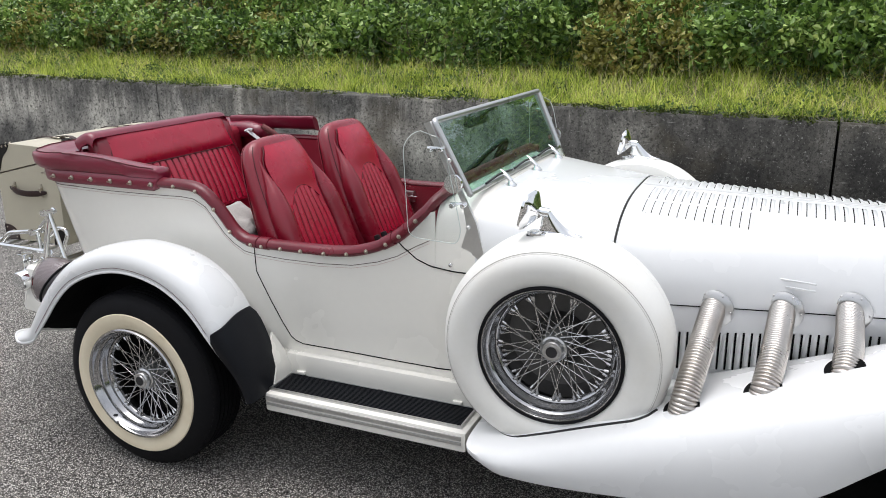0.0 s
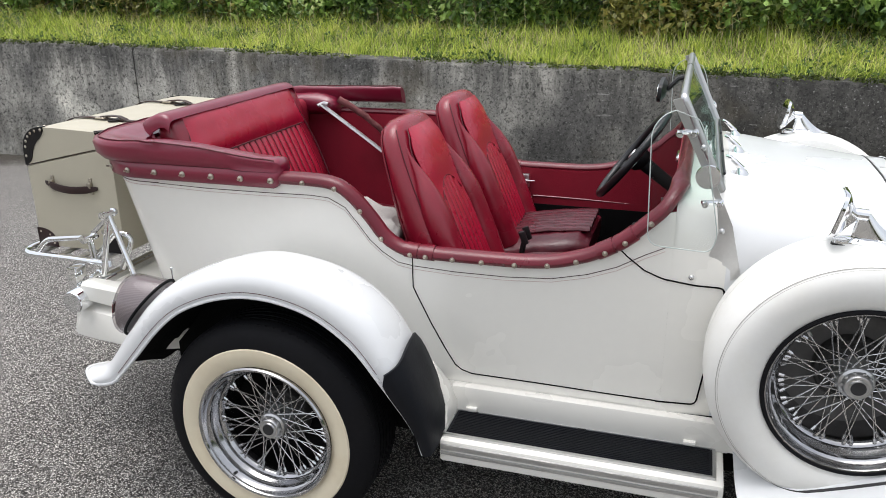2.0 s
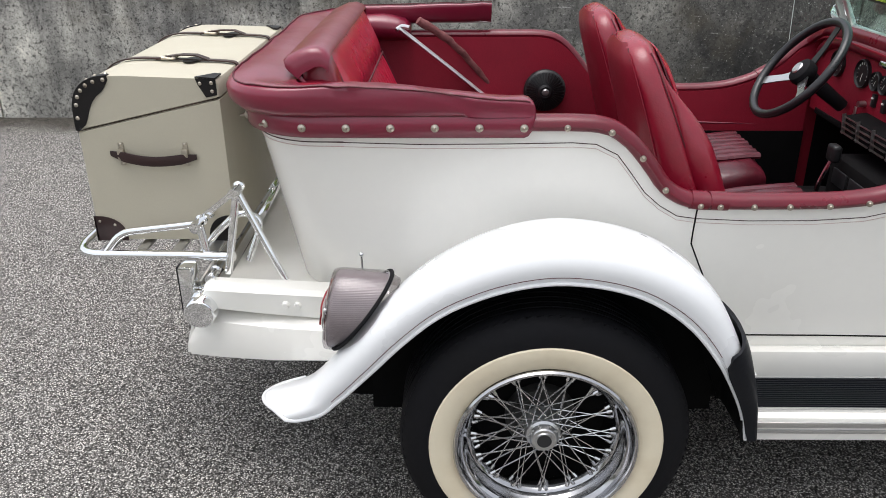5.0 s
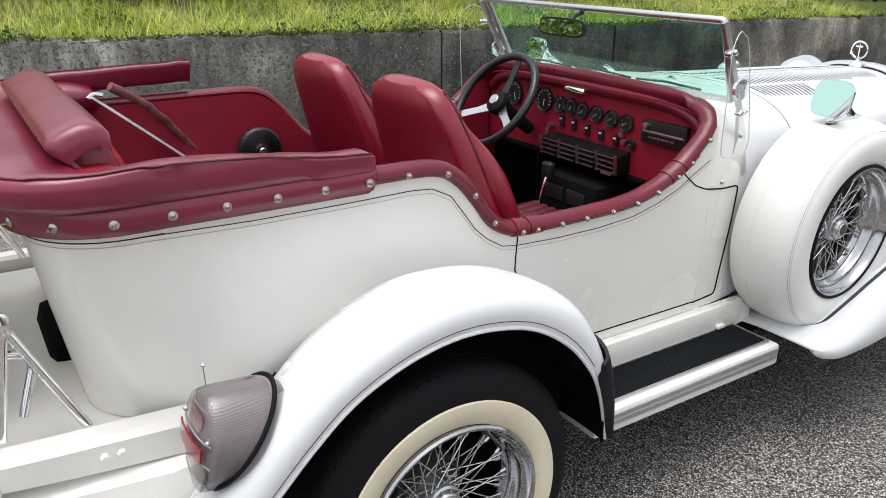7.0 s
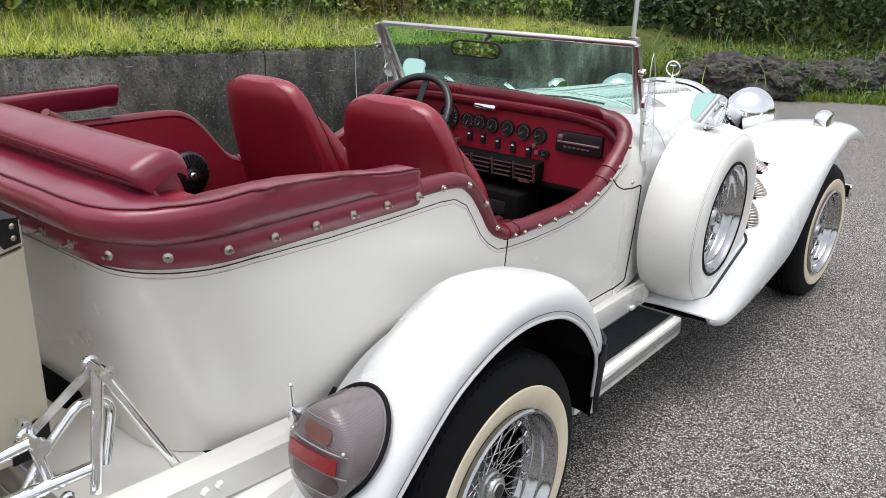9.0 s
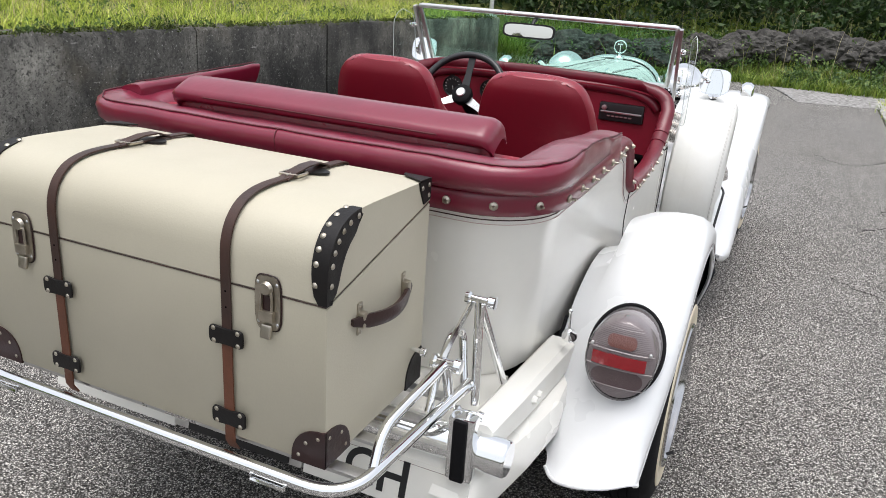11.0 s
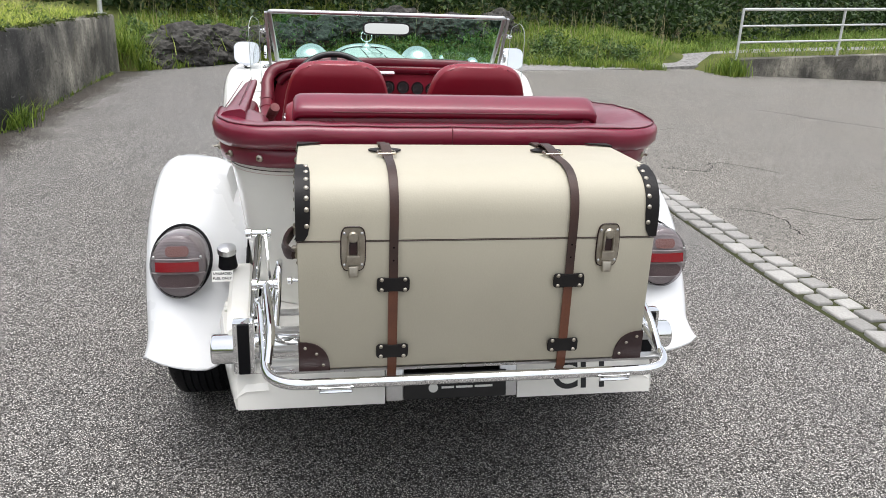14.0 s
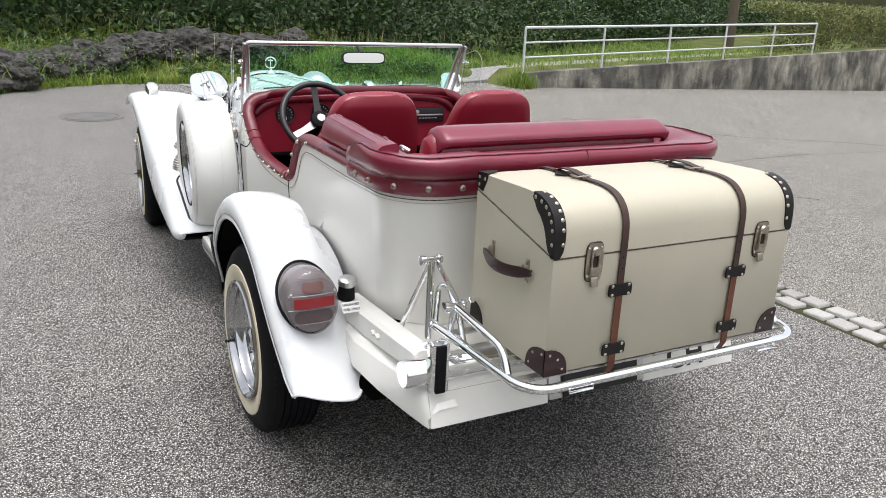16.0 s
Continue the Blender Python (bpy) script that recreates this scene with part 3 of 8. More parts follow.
def strands(name, spots, height, width, lean, material, label, category, seed, kind="stuff"):
    """Blades of grass or stalks, each bent over at its tip."""
    rnd = np.random.RandomState(seed)
    S = np.array(spots, float)
    n = len(S)
    a = rnd.uniform(0, 2 * np.pi, n)
    d = np.c_[np.cos(a), np.sin(a), np.zeros(n)]
    w = np.c_[-np.sin(a), np.cos(a), np.zeros(n)] * (width * rnd.uniform(0.6, 1.3, n))[:, None]
    h = height * rnd.gamma(7, 1 / 7.0, n)
    l = lean * h * rnd.uniform(0.2, 1.3, n)
    up = np.array([0, 0, 1.0])
    m = S + up * (h * 0.55)[:, None] + d * (l * 0.3)[:, None]
    tip = S + up * h[:, None] + d * l[:, None]
    V = np.stack([S - w, S + w, m + w * 0.75, m - w * 0.75, tip], 1).reshape(-1, 3)
    k = np.arange(n) * 5
    faces = [f for i in k.tolist() for f in ((i, i + 1, i + 2, i + 3), (i + 3, i + 2, i + 4))]
    me = bpy.data.meshes.new(name)
    me.from_pydata(V.tolist(), [], faces)
    me.materials.append(material)
    return tagged(new(name, me), label, category, kind=kind)


def scatter(n, x0, x1, y0, y1, seed, keep=None, z=bank_z, clump=0.0):
    rnd = random.Random(seed)
    out = []
    while len(out) < n:
        x, y = rnd.uniform(x0, x1), y0 + (y1 - y0) * rnd.random()
        if clump and noise.noise((x * 1.7, y * 1.7, seed)) < clump * rnd.uniform(-1, 1):
            continue
        if keep is None or keep(x, y):
            out.append((x, y, z(x, y) - 0.01))
    return out


strands("grass", scatter(42000, -9, 8.7, 3.17, 5.0, 1, clump=1.0), 0.058, 0.0030, 1.5, BLADES, "thick yellow-green grass along the wall top", "grass", 1)
strands("grass", scatter(9000, -9, 8.7, 3.14, 3.5, 2), 0.10, 0.004, 1.2, BLADES, "short grass hanging over the wall edge", "grass", 2)
rnd = random.Random(17)
tufts = []
for _ in range(900):
    x0, y0, k = rnd.uniform(-9, 8.7), 3.2 + 1.9 * rnd.random() ** 1.3, rnd.uniform(0.03, 0.09)
    for _ in range(34):
        x, y = x0 + rnd.gauss(0, k), y0 + rnd.gauss(0, k)
        tufts.append((x, max(y, 3.15), bank_z(x, max(y, 3.2)) - 0.01))
strands("grass_tufts", tufts, 0.105, 0.0030, 1.2, BLADES, "loose tufts of longer grass on the bank", "grass", 18)
on_verge = lambda x, y: x > verge_x(y) + 0.02 and not (y < -5.8 and x < 10.9 + (-5.8 - y) * 1.35 and x > verge_x(y) - 1 and y > -16)
strands("grass", scatter(30000, 8.8, 16, -16, 3.4, 3, on_verge), 0.105, 0.008, 1.1, DARKER_BLADES, "rough grass on the verge", "grass", 3)
strands("dry_grass", scatter(7000, -9, 8.7, 3.16, 4.6, 14, clump=1.0), 0.10, 0.0026, 1.2, STALKS, "dry straw-coloured blades among the grass", "grass", 14)
strands("stalks", scatter(900, -9, 8.7, 3.6, 4.7, 4, clump=0.9), 0.36, 0.0013, 1.0, STALKS, "dry seed stalks standing in the grass", "stalks", 4)
strands("stalks", scatter(500, 9, 15, -12, 3.4, 5, on_verge), 0.5, 0.003, 0.35, STALKS, "dry stalks among the verge grass", "stalks", 5)
strands("weeds", [(x, y, ground_z(x, y)) for x, y in ((random.gauss(4.65, 0.16), WALL_Y - abs(random.gauss(0.02, 0.06))) for _ in range(260))], 0.15, 0.005, 1.2, DARKER_BLADES, "tuft of grass at the wall foot", "weeds", 6)
strands("weeds", [(x, WALL_Y - abs(random.gauss(0.01, 0.02)), ground_z(x, 3) - 0.01) for x in (random.choice((2.5, 3.3, 5.5, 6.3, 7.4, 8.0)) + random.gauss(0, 0.25) for _ in range(420))], 0.05, 0.004, 0.9, DARKER_BLADES,
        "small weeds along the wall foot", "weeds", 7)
strands("grass_tuft", [(9.15 + random.gauss(0, 0.12), 3.0 + random.gauss(0, 0.12), bank_z(9.3, 3.0)) for _ in range(600)], 0.42, 0.006, 0.9, DARKER_BLADES, "tall tuft of grass at the wall end", "grass", 8)
strands("weeds", [(10.28 + random.gauss(0, 0.14), -6.88 + random.gauss(0, 0.13), ground_z(10, -6.8)) for _ in range(900)], 0.22, 0.007, 0.7, DARKER_BLADES, "weeds at the foot of the ramp wall", "weeds", 9)
strands("weeds", [(x, -2.28 + random.gauss(0, 0.10), 0.0) for x in (random.triangular(7.0, 11, 10.5) for _ in range(500))], 0.06, 0.005, 0.8, BLADES, "moss and weeds between the stone setts", "weeds", 10)


def foliage(name, centres, per, spread, size, material, label, category, seed, kind="stuff"):
    """Clumps of folded leaves on twigs, uneven and open."""
    rnd = np.random.RandomState(seed)
    C = np.repeat(np.array(centres, float), per, 0)
    n = len(C)
    off = rnd.normal(0, 1, (n, 3))
    off /= np.linalg.norm(off, axis=1, keepdims=True) + 1e-9
    P = C[:, :3] + off * (spread * rnd.uniform(0.15, 1.0, n) ** 0.6 * C[:, 3])[:, None] * np.array([1, 1, 0.85])
    a, s = rnd.normal(0, 1, (n, 3)) + np.array([0, 0, -0.15]), size * rnd.uniform(0.55, 1.4, n)
    a /= np.linalg.norm(a, axis=1, keepdims=True)
    b = np.cross(a, rnd.normal(0, 1, (n, 3)) + np.array([0, 0, 1.2]))
    b /= np.linalg.norm(b, axis=1, keepdims=True) + 1e-9
    c = np.cross(a, b)
    L, W = a * s[:, None], b * (s * 0.30)[:, None]
    F = c * (s * 0.10)[:, None]
    V = np.stack([P, P + L * 0.45 + W + F, P + L, P + L * 0.45 - W + F, P + L * 0.5], 1).reshape(-1, 3)
    k = (np.arange(n) * 5).tolist()
    faces = [f for i in k for f in ((i, i + 1, i + 4), (i + 1, i + 2, i + 4), (i + 2, i + 3, i + 4), (i + 3, i, i + 4))]
    me = bpy.data.meshes.new(name)
    me.from_pydata(V.tolist(), [], faces)
    me.materials.append(material)
    return tagged(new(name, me), label, category, kind=kind)


def stems(name, feet, seed, label, category):
    """Thin bare stems that fork, under the leaves."""
    rnd = random.Random(seed)
    bm = B()
    for x, y, z, h in feet:
        top = Vector((x + rnd.uniform(-0.35, 0.35), y + rnd.uniform(-0.3, 0.3), z + h))
        foot = Vector((x, y, z - 0.1))
        mid = foot.lerp(top, 0.5) + Vector((rnd.uniform(-0.12, 0.12), rnd.uniform(-0.12, 0.12), 0))
        r = rnd.uniform(0.007, 0.016)
        tube(bm, bend([foot, mid, top], 3), r, 5, radii=[r * (1 - 0.13 * i) for i in range(7)])
        for _ in range(3):
            p = foot.lerp(top, rnd.uniform(0.3, 0.85))
            tube(bm, [p, p + Vector((rnd.uniform(-0.4, 0.4), rnd.uniform(-0.4, 0.4), rnd.uniform(0.15, 0.5)))], 0.005, 4)
    ob = new(name, close(bm, name, BARK))
    return tagged(ob, label, category, kind="stuff")


def thicket(spans, n, seed, low, high, size, per, spread, label, material=LEAVES):
    rnd = random.Random(seed)
    out, feet = [], []
    for _ in range(n):
        x0, y0, x1, y1, depth = rnd.choice(spans)
        u, d = rnd.random(), depth * rnd.random() ** 1.4
        dx, dy = x1 - x0, y1 - y0
        q = math.hypot(dx, dy)
        x, y = x0 + dx * u - dy / q * d, y0 + dy * u + dx / q * d
        g = bank_z(x, y) if (y > 3.2 or x > 9) else 0
        h = low + (high - low) * rnd.random() ** 0.8
        h *= 0.75 + 0.4 * noise.noise((x * 0.5, y * 0.5, seed))
        h = max(0.1, h) * (0.45 + 0.55 * soft(0, 1.2, d))
        out.append((x, y, g + h, rnd.uniform(0.6, 1.25)))
        if rnd.random() < 0.025:
            feet.append((x, y, g, h * rnd.uniform(0.8, 1.2)))
    foliage("thicket", out, per, spread, size, material, label, "shrubs", seed)
    stems("thicket_stems", feet, seed, "bare stems under the shrub leaves", "stems")


rnd = random.Random(61)
edge_moss = []
for _ in range(1500):
    x = rnd.uniform(-9, 8.6)
    if noise.noise((x * 1.3, 5.0, 2.0)) > -0.28:
        edge_moss.append((x, 3.02 + abs(rnd.gauss(0.0, 0.05)), wall_top(x) + rnd.uniform(-0.025, 0.018), rnd.uniform(0.5, 1.5)))
foliage("moss", edge_moss, 18, 0.030, 0.017, MOSS, "dark moss creeping over the wall edge", "moss", 61)
clover = []
for _ in range(1500):
    x, y = rnd.uniform(-9, 8.6), 3.12 + 1.5 * rnd.random() ** 1.6
    if noise.noise((x * 1.1, y * 1.6, 9.0)) > 0.0:
        clover.append((x, y, bank_z(x, y) + rnd.uniform(0.01, 0.07), rnd.uniform(0.6, 1.4)))
foliage("clover", clover, 22, 0.07, 0.030, WEED, "low leafy weeds among the grass of the bank", "weeds", 62)


thicket([(-8.5, 4.35, 9.5, 4.55, 3.2)], 2300, 11, 0.06, 1.45, 0.066, 84, 0.20, "dense green shrubs behind the grass")
thicket([(-7.5, 4.30, -3.2, 4.35, 1.2), (0.4, 4.35, 1.3, 4.40, 1.0), (4.6, 4.4, 5.6, 4.4, 0.9)], 330, 13, 0.05, 1.30, 0.058, 70, 0.17, "olive-yellow shrubs among the green ones", LEAVES_OLIVE)
thicket([(17.0, 9.0, 12.6, 3.0, -4.0), (12.6, 3.2, 15.0, -9.0, 4.5), (15.0, -9.0, 24.0, -26.0, 5.0), (18.5, -17.0, 27.0, -36.0, 4.0)], 2900, 12, 0.1, 2.6, 0.13, 34, 0.5, "dark green hedge of trees and shrubs beyond the verge", LEAVES_DARK)
# Dark screen; its last five runs are unseen, there to cut low skylight.
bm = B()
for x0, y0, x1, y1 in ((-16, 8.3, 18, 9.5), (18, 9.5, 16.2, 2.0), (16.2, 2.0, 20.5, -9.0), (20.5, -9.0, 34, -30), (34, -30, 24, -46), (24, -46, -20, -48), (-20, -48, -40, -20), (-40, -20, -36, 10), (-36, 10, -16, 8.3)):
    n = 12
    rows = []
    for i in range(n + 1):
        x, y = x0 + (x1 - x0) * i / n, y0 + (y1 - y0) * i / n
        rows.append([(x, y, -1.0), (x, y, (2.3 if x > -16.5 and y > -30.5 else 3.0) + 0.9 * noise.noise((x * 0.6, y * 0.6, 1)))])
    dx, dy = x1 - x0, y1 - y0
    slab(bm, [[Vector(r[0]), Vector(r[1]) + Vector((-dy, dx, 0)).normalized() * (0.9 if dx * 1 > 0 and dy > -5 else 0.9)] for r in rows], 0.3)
backdrop = tagged(new("backdrop", close(bm, "backdrop", SOIL)), "plain dark screen behind the shrubs, run on unseen all round to cut low skylight", "backdrop", kind="structure")


def boulder(x, y, z, r, seed, flat=0.7):
    bm = B()
    bmesh.ops.create_icosphere(bm, subdivisions=5, radius=1)
    for v in bm.verts:
        p = v.co.copy()
        d = 1 + 0.28 * noise.noise(p * 1.3 + Vector((seed, 0, 0))) + 0.16 * noise.noise(p * 3.1 + Vector((0, seed, 0))) + 0.09 * noise.noise(p * 7 + Vector((0, 0, seed))) + 0.05 * noise.noise(p * 17) - 0.10 * abs(noise.noise(p * 4 + Vector((seed, seed, 0))))
        v.co = Vector((p.x * r * d, p.y * r * 1.25 * d, p.z * r * flat * d))
    ob = new("boulder", close(bm, "boulder", ROCK, 25))
    ob.matrix_basis = pose(x, y, z, 0, 0, seed * 37)
    return tagged(ob, "large dark rough boulder in the grass bank", "boulder", "boulders in the bank")


over = []
for i, (x, y, z, r) in enumerate(((10.2, 2.35, 0.22, 0.54), (11.3, 1.35, 0.26, 0.42), (12.2, 0.55, 0.28, 0.5), (12.6, -0.35, 0.45, 0.45), (12.7, -1.25, 0.5, 0.5), (12.6, -2.4, 0.42, 0.48), (13.3, -3.3, 0.5, 0.45), (9.75, 2.75, 0.05, 0.34), (10.75, 1.85, 0.26, 0.46), (11.75, 0.95, 0.26, 0.44), (12.4, 0.1, 0.34, 0.42), (12.7, -0.8, 0.46, 0.40), (12.65, -1.8, 0.44, 0.44))):
    boulder(x, y, z - 0.02, r * 1.02, i + 1)
    over += [(x + random.gauss(0.25, 0.28), y + random.gauss(0, r * 0.8)) for _ in range(120)]
strands("grass", [(x, y, max(bank_z(x, y), 0.22)) for x, y in over], 0.22, 0.007, 1.4, DARKER_BLADES, "long grass hanging over the boulders", "grass", 34)
rnd = random.Random(31)
low_weeds = []
for _ in range(520):
    y = rnd.uniform(-5.6, 3.0)
    x = verge_x(y) + abs(rnd.gauss(0.10, 0.75))
    if noise.noise((x * 1.1, y * 1.1, 7)) > -0.05:
        low_weeds.append((x, y, bank_z(x, y) + rnd.uniform(0.02, 0.22), rnd.uniform(0.5, 1.2)))
low_weeds += [(x + rnd.gauss(0, 0.15), y + rnd.gauss(0, 0.15), max(bank_z(x, y), 0.22) + rnd.uniform(0.0, 0.25), rnd.uniform(0.4, 1.0)) for x, y in over[::5]]
foliage("weeds", low_weeds, 30, 0.20, 0.060, WEED, "leafy weeds between boulders and asphalt", "weeds", 32)
strands("weeds", [(verge_x(y) + rnd.gauss(0.0, 0.10), y, ground_z(10, y) - 0.01) for y in (rnd.uniform(-5.8, 3.0) for _ in range(5200))], 0.13, 0.007, 0.9, DARKER_BLADES, "ragged weeds along the asphalt edge", "weeds", 33)

signpost = tagged(root("signpost", pose(8.95, 3.22, wall_top(8.9) - 0.1)), "galvanised steel signpost on the wall end", "signpost")
bm = B()
tube(bm, [(0, 0, 0), (0, 0, 2.2)], 0.032, 14)
part("pole", bm, GALV, signpost)
bm = B()
block(bm, (0.14, 0.14, 0.02), pose(0, 0, 0.1), 0.004)
part("base_plate", bm, GALV, signpost)

# ramp with its railing, beyond the open asphalt
ramp_line = [(10.35 + 0.56 * k, -7.08 - 2.34 * k) for k in range(7)]
ramp_top = lambda k: 0.24 + 0.045 * k
bm = B()
rings = []
for k in range(0, 18):
    u = k / 2
    x, y = 10.35 + 0.56 * u, -7.08 - 2.34 * u
    z = ramp_top(u)
    rings.append([(x, y, -1.2), (x, y, z), (x + 0.25, y + 0.06, z), (x + 0.25, y + 0.06, -1.2)])
skin(bm, rings)
tagged(new("ramp_wall", close(bm, "ramp_wall", CONCRETE)), "dark stained concrete wall along a ramp", "wall", kind="structure")
bm = B()
rings = [[(10.45, -6.55, -0.04), (11.0, -6.45, -0.04), (11.0, -6.45, -1.0), (10.45, -6.55, -1.0)]]
for k in range(0, 18):
    u = k / 2
    x, y = 10.6 + 0.56 * u, -7.02 - 2.34 * u
    rings.append([(x, y, ramp_top(u) - 0.03), (x + 0.5, y + 0.12, ramp_top(u) + 0.02), (x + 0.5, y + 0.12, -1.0), (x, y, -1.0)])
skin(bm, rings)
tagged(new("ramp", close(bm, "ramp", TURF)), "grassy strip above the ramp wall", "verge", kind="structure")
bm = B()
rings = []
for k in range(-5, 18):
    u = k / 2
    x, y, w = 11.75 + 0.56 * u, -6.72 - 2.34 * u, 0.72
    z = ramp_top(max(u, 0)) * 0.75 * soft(-1.0, 1.2, u) - 0.005 + 0.01 * soft(0.6, -1.0, u)
    rings.append([(x - w, y - 0.2, z), (x, y, z + 0.02), (x + w, y + 0.2, z), (x + w, y + 0.2, -1.0), (x - w, y - 0.2, -1.0)])
skin(bm, rings)
tagged(new("gravel_path", close(bm, "gravel_path", GRAVEL)), "pale gravel path climbing behind the railing", "path", kind="structure")

railing = tagged(root("railing", pose(10.47, -7.05, 0)), "galvanised tube railing with two lower rails", "railing")
bm = B()
tube(bm, [(0, 0, 0.0), (0, 0, 0.86)], 0.024, 10)
post_mesh = close(bm, "post", GALV)
for k in range(6):
    piece("post", post_mesh, railing, pose(0.56 * k, -2.34 * k, ramp_top(k) - 0.02))
for name, h, r in (("top_rail", 0.84, 0.026), ("lower_rail", 0.56, 0.018), ("lower_rail", 0.28, 0.018)):
    bm = B()
    tube(bm, [(0.56 * k, -2.34 * k, ramp_top(k) + h) for k in (0, 1, 2, 3, 4, 5)], r, 10)
    part(name, bm, GALV, railing)
strands("grass", [(10.85 + 0.56 * u + random.uniform(-0.2, 1.4), -7.2 - 2.34 * u, ramp_top(u) - 0.02) for u in (random.uniform(0.1, 5) for _ in range(2600))], 0.10, 0.007, 0.9, DARKER_BLADES, "grass above the ramp wall", "grass", 13)

rnd = random.Random(41)
far = [(12.5 + 0.56 * u + 4.0 * rnd.random(), -6.6 - 2.34 * u + rnd.uniform(-0.5, 0.5)) for u in (rnd.uniform(-0.5, 5) for _ in range(14000))]
strands("grass", [(x, y, bank_z(x, y) - 0.01) for x, y in far], 0.10, 0.008, 0.9, MEADOW, "short green grass beyond the gravel path", "grass", 41)

bm = B()
tube(bm, [(17.9, -20.3, -0.5), (17.95, -20.35, 5.0)], 0.17, 12)
tagged(new("pole", close(bm, "pole", BARK)), "grey wooden pole behind the railing", "pole")


def clipped_hedge(x0, y0, x1, y1, z0, z1, seed, label):
    rnd = random.Random(seed)
    pts = []
    for _ in range(620):
        u = rnd.random()
        side = rnd.random()
        d, z = (0.0, rnd.uniform(z0, z1)) if side < 0.6 else (rnd.uniform(0, 1.0), z1)
        pts.append((x0 + (x1 - x0) * u + d * 0.9, y0 + (y1 - y0) * u + d * 0.3, z, 1.0))
    foliage("clipped_hedge", pts, 44, 0.24, 0.075, HEDGE, label, "hedge", seed, kind="stuff")


clipped_hedge(13.9, -17.6, 16.4, -29.5, 0.3, 1.72, 21, "clipped green hedge behind the railing")

manhole = tagged(root("manhole_cover", pose(7.75, 0.85, 0.003)), "round cast-iron manhole cover set in the asphalt", "manhole cover")
bm = B()
turn(bm, [(0, 0.004), (0.30, 0.004), (0.30, -0.01)], n=40)
part("lid", bm, IRON, manhole)
bm = B()
turn(bm, [(0.315, 0.003), (0.37, 0.003), (0.37, -0.01), (0.315, -0.01)], n=40, ring=True)
part("frame", bm, IRON, manhole)


def crack(points, seed, w=0.004):
    """An open crack in the asphalt: a thin dark sliver just above it."""
    rnd = random.Random(seed)
    p = bend(points, 8)
    bm = B()
    rows = []
    for q in p:
        q = q + Vector((rnd.gauss(0, 0.012), rnd.gauss(0, 0.012), 0))
        a = w * rnd.uniform(0.3, 1.2)
        z = ground_z(q.x, q.y)
        rows.append([(q.x - a, q.y - a, z + 0.001), (q.x, q.y, z + 0.003), (q.x + a, q.y + a, z + 0.001)])
    skin(bm, rows, closed=False, caps=False)
    return tagged(new("crack", close(bm, "crack", PIT)), "thin dark crack in the asphalt", "crack", "cracks in the asphalt", kind="structure")


for k, pts in enumerate((((4.5, -2.0), (4.1, -1.75), (3.9, -1.9), (3.5, -1.6)), ((3.4, -2.6), (3.3, -2.95), (3.6, -3.2), (3.2, -3.6)), ((5.3, -2.6), (5.0, -3.0), (5.2, -3.5)),
                         ((2.2, -2.6), (2.0, -2.8), (1.6, -2.75)), ((6.5, -5.2), (4.8, -6.6), (4.2, -8.6), (2.8, -10.4)), ((2.4, -2.05), (2.2, -1.7), (2.4, -1.4)),
                         ((6.2, -2.0), (5.7, -1.6), (6.0, -1.3)), ((-0.6, -2.6), (-0.75, -2.8), (-1.1, -2.75)), ((3.35, -4.6), (3.36, -4.9), (3.45, -6.3), (3.63, -8.2), (3.8, -10.5)), ((2.2, -3.0), (1.9, -3.5), (2.3, -4.1), (1.8, -4.6)))):
    crack([(x, y, 0) for x, y in pts], k)


# ---- the car: x forward from the rear axle, y to its left ----
car = tagged(root("open_touring_car"), "white open vintage-style touring car with red leather and chrome", "car")

# body tub
cowl_w = table((1.06, 0.580), (1.25, 0.568), (1.45, 0.535), (1.66, 0.485), (2.2, 0.375), (2.80, 0.262))
cowl_t = table((1.06, 1.078), (1.2, 1.073), (1.45, 1.06), (1.66, 1.047), (2.2, 1.030), (2.80, 1.005))
coaming_z = table((-0.8, 1.045), (0.04, 1.045), (0.10, 1.043), (0.145, 1.034), (0.19, 1.005), (0.225, 0.968), (0.255, 0.930), (0.283, 0.893), (0.315, 0.868),
                  (0.35, 0.854), (0.392, 0.850), (0.49, 0.848), (0.58, 0.848), (0.68, 0.849), (0.77, 0.856), (0.865, 0.880), (0.95, 0.922), (0.99, 0.952), (1.04, 1.00), (1.08, 1.03))
tub_low = table((-0.8, 0.583), (-0.42, 0.583), (0.0, 0.50), (0.40, 0.435), (1.2, 0.430))
tuck = table((-0.75, 0.17), (-0.3, 0.10), (0.3, 0.05), (0.8, 0.03), (1.2, 0.02))
half = lambda x, z: 0.598 - tuck(x) * max(0.0, 1.0 - z) - 0.012 * soft(0.3, 1.1, x)
tail_x = lambda z: -0.705 + 0.16 * max(0.0, 1.03 - z)
CORNER = 0.17


def side_point(x, z, out=0.0):
    """A point on the right flank."""
    return Vector((x, -half(x, z) - out, z))


